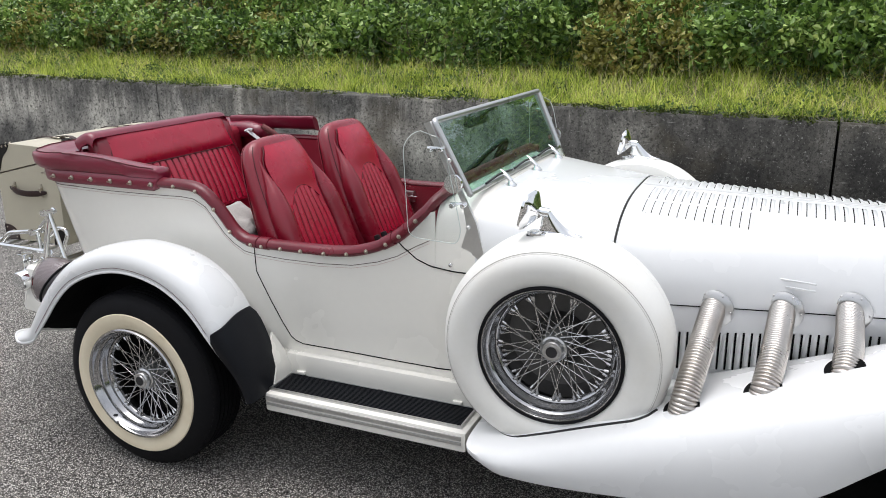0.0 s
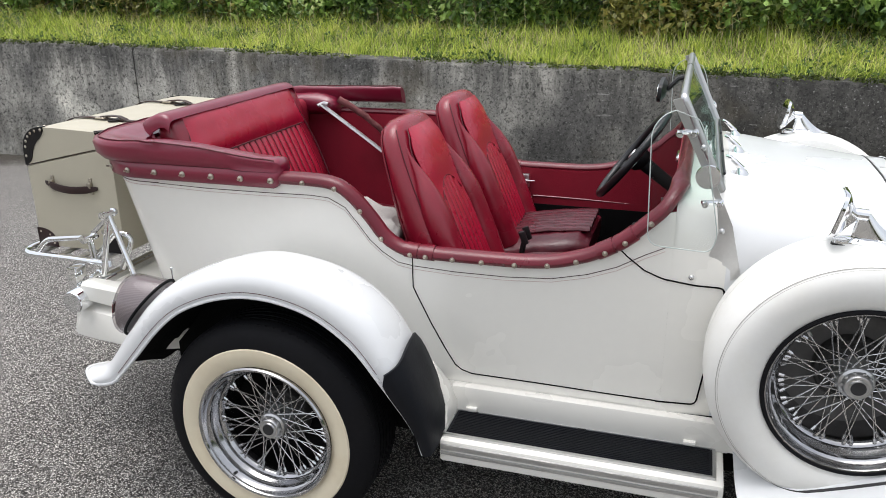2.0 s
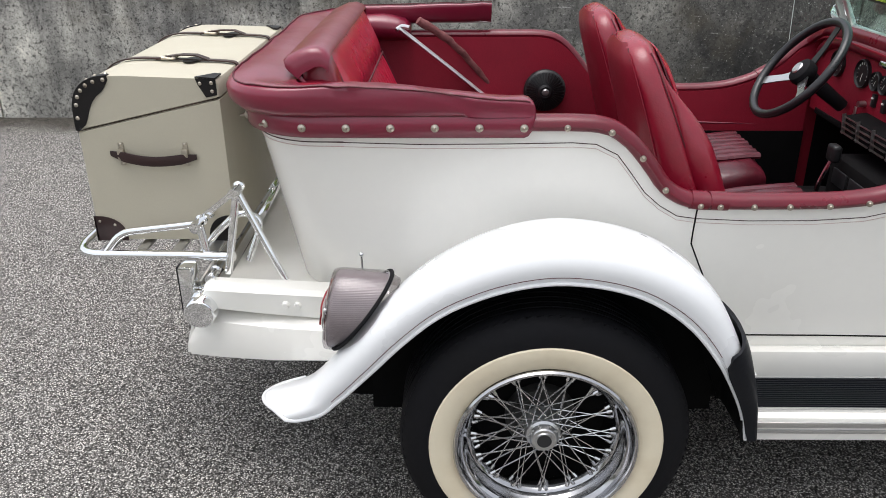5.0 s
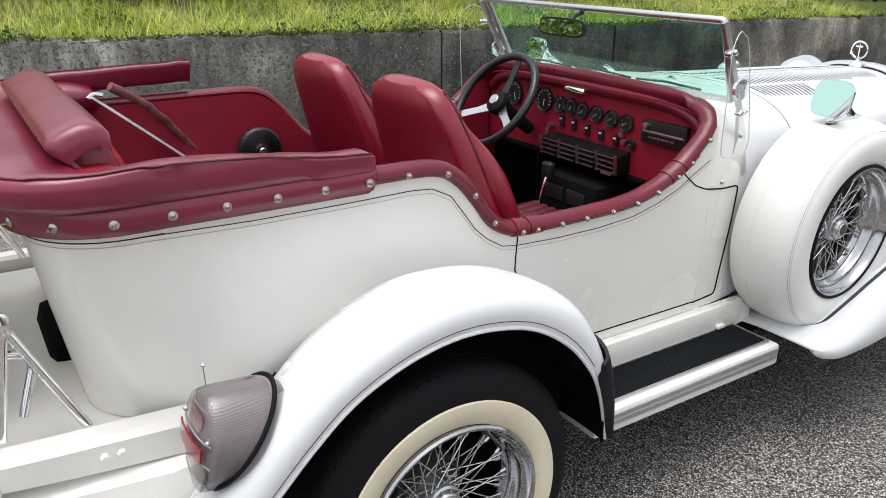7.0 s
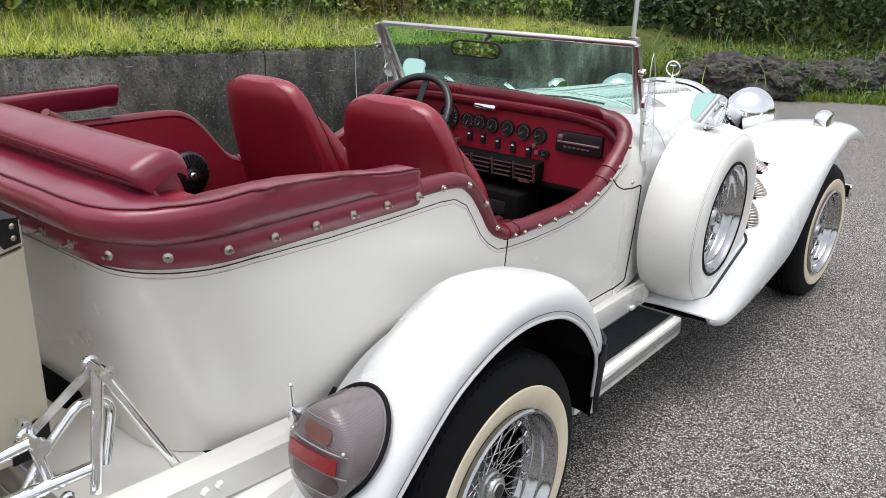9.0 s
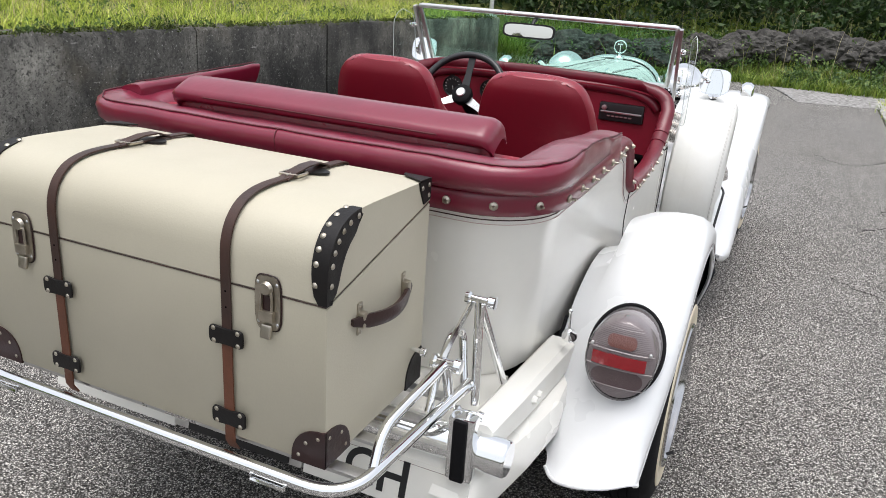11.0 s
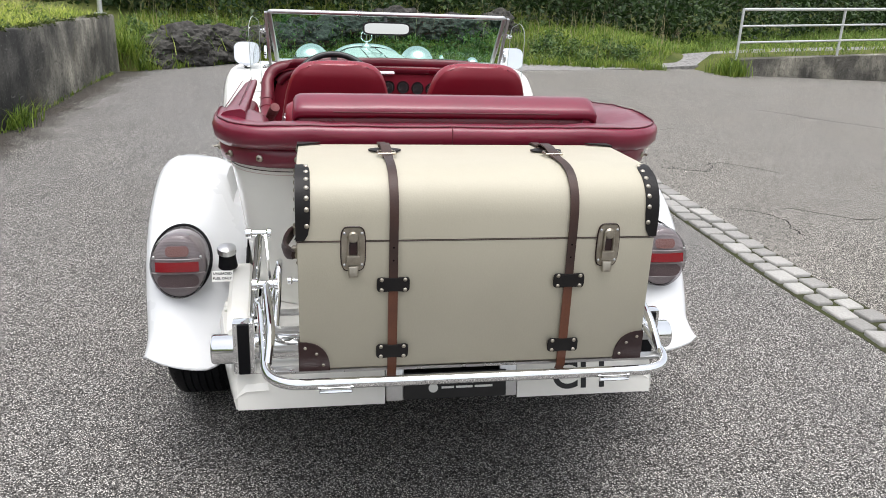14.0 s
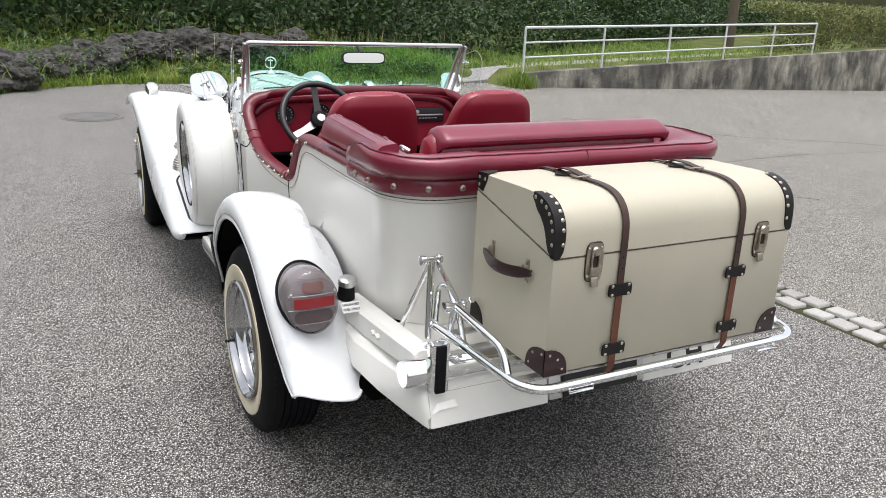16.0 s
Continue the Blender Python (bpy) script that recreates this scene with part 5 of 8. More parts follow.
    wing = part("front_wing", bm, WING_PAINT, car, "long sweeping white front wing", 50)
    bm = B()
    tube(bm, [front_wing(i, 0) for i in range(71)], 0.006, 8)
    if s > 0:
        mirrored(bm)
    part("rolled_edge", bm, WING_PAINT, wing)
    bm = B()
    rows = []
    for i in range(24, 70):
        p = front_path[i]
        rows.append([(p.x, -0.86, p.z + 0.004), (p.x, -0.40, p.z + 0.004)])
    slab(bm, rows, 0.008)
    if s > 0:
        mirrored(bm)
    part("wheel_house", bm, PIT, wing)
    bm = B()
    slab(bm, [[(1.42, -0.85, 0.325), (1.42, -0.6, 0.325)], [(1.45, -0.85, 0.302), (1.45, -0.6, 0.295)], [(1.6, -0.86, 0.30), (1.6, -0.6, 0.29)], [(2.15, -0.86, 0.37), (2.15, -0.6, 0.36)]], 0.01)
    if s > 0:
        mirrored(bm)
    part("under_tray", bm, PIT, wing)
    # side lamp on the front wing
    bm = B()
    rows = []
    for x, w, h in ((2.80, 0.030, 0.050), (2.815, 0.036, 0.066), (2.86, 0.038, 0.076), (2.90, 0.038, 0.074), (2.925, 0.034, 0.060)):
        z = crown(x) - 0.004
        rows.append([(x, -0.765 - w, z), (x, -0.765 - w * 0.9, z + h * 0.8), (x, -0.765 - w * 0.4, z + h), (x, -0.765 + w * 0.4, z + h), (x, -0.765 + w * 0.9, z + h * 0.8), (x, -0.765 + w, z)])
    skin(bm, rows)
    if s > 0:
        mirrored(bm)
    sl = part("side_lamp", bm, CHROME, car, "small chrome side lamp")
    bm = B()
    block(bm, (0.008, 0.058, 0.048), pose(2.929, -0.765, crown(2.92) + 0.028), 0.003)
    if s > 0:
        mirrored(bm)
    part("lens", bm, LENS_CLEAR, sl)
    # headlamp
    bm = B()
    turn(bm, [(0, -0.125), (0.045, -0.118), (0.082, -0.095), (0.108, -0.060), (0.120, -0.015), (0.121, 0.03), (0.125, 0.04), (0.125, 0.06), (0.112, 0.062), (0.112, 0.05), (0, 0.05)], pose(2.905, -0.375, 0.885, 0, 90, 0), 36)
    tube(bm, [(2.905, -0.375, 0.78), (2.905, -0.375, 0.62)], 0.018, 12)
    if s > 0:
        mirrored(bm)
    hl = part("headlamp", bm, CHROME, car, "large chrome bowl headlamp")
    bm = B()
    turn(bm, [(0.111, 0.05), (0.09, 0.068), (0.05, 0.08), (0, 0.084)], pose(2.905, -0.375, 0.885, 0, 90, 0), 32)
    if s > 0:
        mirrored(bm)
    part("lens", bm, LENS_CLEAR, hl)
    bm = B()
    turn(bm, [(0, -0.055), (0.03, -0.05), (0.05, -0.025), (0.056, 0.01), (0.06, 0.02), (0.05, 0.025), (0, 0.03)], pose(2.87, -0.29, 0.74, 0, 90, 0), 24)
    if s > 0:
        mirrored(bm)
    part("horn", bm, CHROME, car, "small chrome horn under the headlamp")
bm = B()
tube(bm, [(2.905, -0.52, 0.765), (2.905, 0.52, 0.765)], 0.014, 10)
part("lamp_bar", bm, CHROME, car)
bm = B()
block(bm, (0.05, 1.66, 0.085), pose(3.58, 0, 0.41), 0.018)
fb = part("front_bumper", bm, CHROME, car, "chrome front bumper bar")
for s in (-1, 1):
    bm = B()
    block(bm, (0.5, 0.04, 0.06), pose(3.32, s * 0.35, 0.40), 0.01)
    part("bracket", bm, PIT, fb)

# flexible outside exhausts
for s in (-1, 1):
    for k, (x, zf, xe, ye, ze) in enumerate(((1.972, 0.757, 1.932, 0.766, 0.548), (2.169, 0.765, 2.136, 0.727, 0.614), (2.354, 0.775, 2.330, 0.670, 0.676))):
        w = cowl_w(x)
        line = bend([(x, -(w - 0.05), zf + 0.005), (x, -(w + 0.02), zf), (x + (xe - x) * 0.35, -(w + 0.02 + 0.62 * (ye - w)), zf + 0.30 * (ze - zf)), (x + (xe - x) * 0.75, -(w + 0.02 + 0.90 * (ye - w)), zf + 0.68 * (ze - zf)), (xe, -ye, ze), (xe - 0.006, -ye - 0.006, ze - 0.05)], 20)
        even, run = [line[0]], 0.0
        for p0, p1 in zip(line, line[1:]):
            n = (p1 - p0).length
            while run + n >= 0.0012:
                p0 = p0.lerp(p1, (0.0012 - run) / n)
                even.append(p0)
                n, run = (p1 - p0).length, 0.0
            run += n
        bm = B()
        tube(bm, even, 0.036, 16, radii=[0.0325 + 0.0060 * abs(math.cos(i * math.pi / 8)) ** 0.7 for i in range(len(even))])
        if s > 0:
            mirrored(bm)
        ex = part("exhaust_pipe", bm, ALLOY, car, "ribbed flexible exhaust pipe", 80)
        bm = B()
        turn(bm, [(0.040, 0.014), (0.050, 0.012), (0.062, 0.003), (0.063, -0.004), (0.040, -0.004)], pose(x, -(w + 0.002), zf, 90, 0, -10), 28, ring=True)
        for a in range(6):
            q = pose(x, -(w + 0.002), zf, 90, 0, -10) @ Vector((0.055 * math.cos(a * 1.047), 0.055 * math.sin(a * 1.047), 0.008))
            bmesh.ops.create_uvsphere(bm, u_segments=8, v_segments=5, radius=0.004, matrix=Matrix.Translation(q))
        if s > 0:
            mirrored(bm)
        part("flange", bm, STEEL, ex)
        # Flat black disc laid on the wing to stand for the dark hole.
        bm = B()
        turn(bm, [(0.0, 0.001), (0.052, 0.001), (0.052, -0.004)], pose(xe + 0.002, -ye - 0.002, crown(xe + 0.002) + 0.0045, 14, -20, 0), 24)
        if s > 0:
            mirrored(bm)
        part("fender_hole", bm, PIT, ex)

# running boards
for s in (-1, 1):
    bm = B()
    block(bm, (0.775, 0.185, 0.070), pose(0.895, -0.683, 0.322), 0.010)
    block(bm, (0.80, 0.030, 0.090), pose(0.895, -0.598, 0.40), 0.008)
    if s > 0:
        mirrored(bm)
    board = part("running_board", bm, PAINT, car, "white running board with a black tread and bright trim")
    bm = B()
    block(bm, (0.735, 0.130, 0.006), pose(0.885, -0.680, 0.361), 0.002)
    if s > 0:
        mirrored(bm)
    mat = part("tread", bm, MAT, board, "black ribbed rubber tread")
    bm = B()
    for k in range(15):
        block(bm, (0.72, 0.0035, 0.003), pose(0.885, -0.622 - 0.0082 * k, 0.3655))
    if s > 0:
        mirrored(bm)
    part("ribs", bm, MAT, mat)
    bm = B()
    for dy in (-0.068, 0.068):
        block(bm, (0.75, 0.008, 0.010), pose(0.885, -0.680 + dy, 0.362), 0.002)
    for dx in (-0.371, 0.371):
        block(bm, (0.008, 0.128, 0.010), pose(0.885 + dx, -0.680, 0.362), 0.002)
    if s > 0:
        mirrored(bm)
    part("edge_trim", bm, STEEL, mat)
    bm = B()
    for z, h in ((0.338, 0.016), (0.318, 0.010)):
        block(bm, (0.755, 0.008, h), pose(0.89, -0.777, z), 0.003)
    if s > 0:
        mirrored(bm)
    part("side_trim", bm, STEEL, board)
    # white gusset between the wing and the board
    bm = B()
    slab(bm, [[(0.440, -0.615, 0.52), (0.462, -0.650, 0.515), (0.476, -0.68, 0.49)], [(0.488, -0.61, 0.455), (0.502, -0.655, 0.445), (0.507, -0.69, 0.425)], [(0.512, -0.61, 0.40), (0.515, -0.655, 0.395), (0.512, -0.71, 0.39)], [(0.513, -0.61, 0.33), (0.515, -0.66, 0.33), (0.510, -0.74, 0.33)]], -0.008)
    if s > 0:
        mirrored(bm)
    part("gusset", bm, PAINT, board)
    # sill under the door
    bm = B()
    slab(bm, [[(x, -0.612, 0.36), (x, -0.610, 0.40), (x, -0.592, 0.425), (x, -0.584, 0.445)] for x in np.linspace(0.47, 1.34, 12)], 0.01)
    if s > 0:
        mirrored(bm)
    part("sill", bm, PAINT, car)
    for x in (0.56, 1.19):
        bm = B()
        block(bm, (0.034, 0.020, 0.012), pose(x, -0.615, 0.376), 0.003)
        if s > 0:
            mirrored(bm)
        part("board_bracket", bm, PAINT, board)

# ---- wire wheels ----
def wire_centre(owner, face, behind=PIT):
    """Rim, laced spokes, hub and spinner of a wheel whose outside looks along -y; face: y of the rim's outer edge."""
    m = pose(0, 0, 0, 90)
    bm = B()
    turn(bm, [(0.170, -0.17), (0.180, -0.17), (0.190, -0.06), (0.203, -0.03), (0.214, -0.012), (0.218, 0.0), (0.214, 0.005), (0.208, 0.003), (0.204, -0.004), (0.2015, -0.018), (0.1945, -0.024), (0.192, -0.040), (0.1855, -0.046),
              (0.183, -0.058), (0.176, -0.063), (0.172, -0.075), (0.170, -0.09), (0.164, -0.15)], pose(0, face, 0, 90), 56, ring=True)
    part("rim", bm, RIMCHROME, owner, "chrome rim")
    bm = B()
    rnd = random.Random(5)
    base = pose(0, face, 0, 90)
    for ring, (r0, h0, r1, h1, n, lean) in enumerate(((0.037, -0.062, 0.174, -0.060, 16, 0.95), (0.037, -0.067, 0.174, -0.060, 16, -0.95), (0.046, -0.105, 0.172, -0.076, 14, 0.8), (0.046, -0.108, 0.172, -0.076, 14, -0.8))):
        for k in range(n):
            a = 2 * math.pi * (k + 0.25 * ring) / n
            b = a + lean
            p = base @ Vector((r0 * math.cos(b), r0 * math.sin(b), h0))
            q = base @ Vector((r1 * math.cos(a), r1 * math.sin(a), h1))
            tube(bm, [p, q], 0.0017, 5)
            d = (p - q).normalized()
            tube(bm, [q, q + d * 0.013], 0.0046, 6)
    part("spokes", bm, SPOKE, owner, "laced chrome spokes")
    bm = B()
    turn(bm, [(0, -0.030), (0.020, -0.030), (0.022, -0.033), (0.029, -0.033), (0.033, -0.037), (0.035, -0.050), (0.041, -0.054), (0.044, -0.066), (0.038, -0.075), (0.045, -0.10), (0.05, -0.13), (0, -0.13)], base, 32)
    for k in range(10):
        a = 2 * math.pi * k / 10
        q = base @ Vector((0.034 * math.cos(a), 0.034 * math.sin(a), -0.044))
        bmesh.ops.create_uvsphere(bm, u_segments=6, v_segments=4, radius=0.005, matrix=Matrix.Translation(q))
    hub = part("hub", bm, STEEL, owner, "bright splined hub")
    bm = B()
    turn(bm, [(0, -0.0285), (0.0175, -0.0285), (0.0175, -0.0305)], base, 24)
    part("badge", bm, DIAL, owner, "dark round hub badge")
    bm = B()
    turn(bm, [(0, -0.105), (0.072, -0.108), (0.076, -0.116), (0.084, -0.116), (0.088, -0.122), (0.088, -0.145), (0, -0.145)], base, 40)
    part("brake_drum", bm, DRUM, owner, "grey brake behind the spokes")
    # Disc behind the spokes; near-black by default for the dark inside the barrel.
    bm = B()
    turn(bm, [(0, -0.148), (0.172, -0.148), (0.172, -0.156), (0, -0.156)], base, 40)
    part("backing_plate", bm, behind, owner)
    return hub


def road_wheel():
    bm = B()
    prof = [(0.208, 0.015), (0.235, 0.002), (0.262, -0.002), (0.285, 0.0), (0.308, 0.005), (0.327, 0.016), (0.339, 0.031)]
    tread = []
    for k in range(6):
        h = 0.040 + 0.142 * k / 6
        tread += [(0.345, h), (0.345, h + 0.018), (0.338, h + 0.019), (0.338, h + 0.0235)]
    tread += [(0.345, 0.182)]
    back = [(0.334, 0.19), (0.305, 0.214), (0.26, 0.22), (0.208, 0.205)]
    turn(bm, [(r, -h) for r, h in prof + tread + back], pose(0, -0.862, 0, 90), 96, ring=True)
    blocks = 84
    for k in range(blocks):
        a = 2 * math.pi * k / blocks
        for y in (0.036, 0.181):
            block(bm, (0.016, 0.014, 0.012), pose(0, 0, 0, 0, math.degrees(a), 0) @ pose(0, -0.862 + y, 0.3335, 0, 0, 14 if y < 0.1 else -14))
    w = part("wheel", bm, RUBBER, car, "black tyre with a broad cream whitewall on a chrome wire wheel")
    bm = B()
    turn(bm, [(0.213, -0.010), (0.235, 0.001), (0.258, 0.0055), (0.272, 0.0045), (0.277, -0.002), (0.260, -0.004), (0.235, -0.006)], pose(0, -0.862, 0, 90), 72, ring=True)
    part("whitewall", bm, WHITEWALL, w, "cream whitewall band")
    wire_centre(w, -0.868)
    bm = B()
    tube(bm, [(0.178 * math.cos(4.1), -0.872, 0.178 * math.sin(4.1)), (0.165 * math.cos(4.1), -0.89, 0.165 * math.sin(4.1))], 0.005, 8)
    part("valve", bm, BLACK, w)
    return w


wheel = road_wheel()
wheel.matrix_basis = pose(0, -0.018, 0.345)
STEERED = -3
copy_thing(wheel, pose(2.85, -0.787, 0.345, 0, 0, STEERED) @ pose(0, 0.775, 0) @ pose(0, 0, 0, 0, 17, 0))
copy_thing(wheel, pose(0, 0.018, 0.345, 0, 31, 180))
copy_thing(wheel, pose(2.85, 0.787, 0.345, 0, 0, STEERED) @ pose(0, -0.775, 0) @ pose(0, 0, 0, 0, 44, 180))

# side-mounted spares in white covers
def spare_wheel():
    bm = B()
    prof = [(0.216, -0.010), (0.24, 0.004), (0.27, 0.010), (0.296, 0.008), (0.318, -0.004), (0.336, -0.026), (0.346, -0.055), (0.349, -0.09), (0.349, -0.14), (0.346, -0.18), (0.334, -0.205), (0.30, -0.215), (0.22, -0.215)]
    turn(bm, prof, pose(0, 0, 0, 90), 72, ring=True)
    w = part("spare_wheel", bm, VINYL, car, "spare wire wheel in a white tyre cover beside the bonnet")
    for r, h, rad, mt in ((0.318, -0.0048, 0.0009, SEAM), (0.323, -0.0083, 0.0008, SEAM), (0.3485, -0.135, 0.0016, VINYL)):
        bm = B()
        tube(bm, [pose(0, 0, 0, 90) @ Vector((r * math.cos(a), r * math.sin(a), h)) for a in np.linspace(0, 2 * math.pi, 72, endpoint=False)], rad, 6, closed=True)
        part("seam", bm, mt, w)
    bm = B()
    tube(bm, [pose(0, 0, 0, 90) @ Vector((0.216 * math.cos(a), 0.216 * math.sin(a), -0.004)) for a in np.linspace(0, 2 * math.pi, 64, endpoint=False)], 0.006, 8, closed=True)
    part("edge_binding", bm, RUBBER, w, "black binding of the cover opening")
    wire_centre(w, 0.006, IRON)
    return w


spare = spare_wheel()
spare.matrix_basis = pose(1.552, -0.790, 0.675, 2.5, 0, 2.0)
copy_thing(spare, pose(1.552, 0.790, 0.675, 0, 25, 180) @ pose(0, 0, 0, 2.5, 0, -2.0))
for s in (-1, 1):
    # Black tube that draws in the dark gap between spare and wing.
    bm = B()
    flank = table((0.20, 0.008), (0.296, 0.008), (0.318, -0.004), (0.336, -0.026), (0.346, -0.055), (0.349, -0.09))
    rim = []
    for x in np.linspace(1.385, 1.868, 24):
        z = wing_z(x, 0.79)
        z = wing_z(x, 0.79 + flank(math.hypot(x - 1.552, z - 0.675)))
        rim.append((x, -0.793 - flank(math.hypot(x - 1.552, z - 0.675)), z + 0.002))
    tube(bm, rim, 0.0075, 6)
    if s > 0:
        mirrored(bm)
    part("well_seal", bm, BLACK, car, "black line drawn in for the dark gap where the spare sinks into the wing")

# door mirrors on the spare covers
for s in (-1, 1):
    bm = B()
    rows = []
    for v in range(9):
        u = v / 8
        x0, x1, w = 1.488 + 0.010 * u, 1.622 - 0.098 * u ** 0.55, 0.013 - 0.005 * u
        z = 1.026 + 0.066 * u
        rows.append([(x0 + (x1 - x0) * (0.5 + 0.5 * math.cos(q)), -0.70 + w * math.sin(q), z) for q in np.linspace(0, 2 * math.pi, 14, endpoint=False)])
    skin(bm, rows)
    sole = [(1.452 + 0.20 * (0.5 + 0.5 * math.cos(q)), (0.030 if math.cos(q) < 0 else 0.030 * (1 - math.cos(q)) ** 0.8) * math.sin(q)) for q in np.linspace(0, 2 * math.pi, 28, endpoint=False)]
    skin(bm, [[(x, -0.70 + y, 1.019 - 0.35 * max(0, x - 1.57)) for x, y in sole], [(x, -0.70 + y, 1.027 - 0.35 * max(0, x - 1.57)) for x, y in sole], [(1.53 + (x - 1.53) * 0.8, -0.70 + y * 0.7, 1.034 - 0.30 * max(0, x - 1.57)) for x, y in sole]])
    tube(bm, [(1.518, -0.70, 1.088), (1.468, -0.70, 1.092)], 0.014, 12)
    if s > 0:
        mirrored(bm)
    mir = part("wing_mirror", bm, CHROME, car, "chrome mirror on a swept foot")
    bm = B()
    skin(bm, [[(1.53 + (x - 1.53) * 1.03, -0.70 + y * 1.08, 0.998 - 0.35 * max(0, x - 1.57)) for x, y in sole], [(1.53 + (x - 1.53) * 1.03, -0.70 + y * 1.08, 1.019 - 0.35 * max(0, x - 1.57)) for x, y in sole]])
    if s > 0:
        mirrored(bm)
    part("base_pad", bm, BLACK, mir, "black rubber pad under the foot")
    bm = B()
    rows = []
    for d, k in ((0.012, 0.14), (0.022, 0.36), (0.034, 0.66), (0.045, 0.92), (0.051, 1.0), (0.058, 1.0)):
        ring = []
        for a in np.linspace(0, 2 * math.pi, 28, endpoint=False):
            ca, sa = math.cos(a), math.sin(a)
            ring.append((1.488 - d, -0.70 + 0.064 * k * math.copysign(abs(ca) ** 0.55, ca), 1.118 + 0.056 * k * math.copysign(abs(sa) ** 0.55, sa)))
        rows.append(ring)
    skin(bm, rows)
    bm.transform(Matrix.Translation((1.452, -0.70, 1.092)) @ pose(0, 0, 0, 0, 14, -3) @ Matrix.Translation((-1.432, 0.70, -1.118)))
    if s > 0:
        mirrored(bm)
    part("bowl", bm, CHROME, mir)
    bm = B()
    skin(bm, [[(1.4295 - e, -0.70 + 0.060 * math.copysign(abs(math.cos(a)) ** 0.55, math.cos(a)), 1.118 + 0.052 * math.copysign(abs(math.sin(a)) ** 0.55, math.sin(a))) for a in np.linspace(0, 2 * math.pi, 28, endpoint=False)] for e in (0, 0.0015)])
    bm.transform(Matrix.Translation((1.452, -0.70, 1.092)) @ pose(0, 0, 0, 0, 14, -3) @ Matrix.Translation((-1.432, 0.70, -1.118)))
    if s > 0:
        mirrored(bm)
    part("mirror_glass", bm, MIRROR, mir)

# ---- windscreen ----
def screen(y, t):
    """t: 0 at the foot of the glass, 1 at the top."""
    return Vector((1.205 - 0.112 * t, y, 1.085 + 0.236 * t))


bm = B()
tube(bm, fillet([screen(-0.535, 0.0), screen(-0.563, 1.0), screen(0.563, 1.0), screen(0.535, 0.0)], 0.012, 3), 0.011, 10)
tube(bm, [screen(-0.535, 0.0), screen(0.535, 0.0)], 0.010, 8)
frame_ob = part("windscreen_frame", bm, ALUMINIUM, car, "bright metal windscreen frame")
bm = B()
slab(bm, [[screen(-0.535, 0.02), screen(-0.56, 0.98)], [screen(0.535, 0.02), screen(0.56, 0.98)]], 0.004)
pane = part("glass", bm, GLASS, frame_ob, "green-tinted windscreen glass")
pane.visible_shadow = False
for s in (-1, 1):
    # posts and their feet
    bm = B()
    skin(bm, [[(x + dx, y, z) for x, z, y in ((1.087, 1.322, -0.572), (1.240, 1.00, -0.560), (1.275, 0.86, -0.558), (1.235, 0.845, -0.560), (1.150, 0.838, -0.566), (1.138, 0.855, -0.566), (1.185, 0.90, -0.563), (1.208, 0.98, -0.561), (1.195, 1.06, -0.563), (1.066, 1.315, -0.572))] for dx, in ((0.0,),)] +
         [[(x, y - 0.012, z) for x, z, y in ((1.087, 1.322, -0.572), (1.240, 1.00, -0.560), (1.275, 0.86, -0.558), (1.235, 0.845, -0.560), (1.150, 0.838, -0.566), (1.138, 0.855, -0.566), (1.185, 0.90, -0.563), (1.208, 0.98, -0.561), (1.195, 1.06, -0.563), (1.066, 1.315, -0.572))]])
    for x, z in ((1.152, 0.852), (1.215, 0.985), (1.15, 1.20)):
        bmesh.ops.create_uvsphere(bm, u_segments=10, v_segments=6, radius=0.008, matrix=Matrix.Translation((x, -0.578, z)))
    if s > 0:
        mirrored(bm)
    post = part("screen_post", bm, ALUMINIUM, frame_ob, "flat polished windscreen post with a curved foot")
    bm = B()
    for z, x in ((1.238, 1.118), (1.062, 1.195)):
        tube(bm, [(x + 0.014, -0.572, z), (x - 0.036, -0.596, z)], 0.0065, 8)
        for dx in (0.006, -0.028):
            turn(bm, [(0, 0.012), (0.007, 0.011), (0.0095, 0.004), (0.0095, -0.008), (0, -0.010)], pose(x + dx, -0.586 + 0.3 * dx, z - 0.004, 90), 14)
    turn(bm, [(0, 0.008), (0.030, 0.006), (0.031, -0.004), (0, -0.006)], pose(1.168, -0.588, 1.128, 90), 24)
    if s > 0:
        mirrored(bm)
    apart("clamp", bm, CHROME, post)
    bm = B()
    out = fillet([(1.115, 0, 1.305), (1.15, 0, 1.25), (1.205, 0, 0.98), (1.19, 0, 0.935), (1.035, 0, 0.955), (1.025, 0, 1.255), (1.055, 0, 1.295), (1.115, 0, 1.305)], 0.035, 4)[1:-1]
    k = [-0.612 - 0.35 * max(0.0, 1.14 - q.x) for q in out]
    skin(bm, [[(q.x, y, q.z) for q, y in zip(out, k)], [(q.x, y - 0.004, q.z) for q, y in zip(out, k)]])
    if s > 0:
        mirrored(bm)
    wg = part("wind_wing", bm, PERSPEX, frame_ob, "clear wind deflector beside the windscreen")
    wg.visible_shadow = False
    bm = B()
    tube(bm, [(q.x, y - 0.002, q.z) for q, y in zip(out, k)], 0.0014, 6, closed=True)
    if s > 0:
        mirrored(bm)
    part("edge", bm, GLASSEDGE, wg)
bm = B()
rows = []
for d in (0.0, 0.012):
    rows.append([(1.005 + d, 0.02 + 0.112 * math.copysign(abs(math.cos(a)) ** 0.35, math.cos(a)), 1.262 + 0.030 * math.copysign(abs(math.sin(a)) ** 0.5, math.sin(a))) for a in np.linspace(0, 2 * math.pi, 32, endpoint=False)])
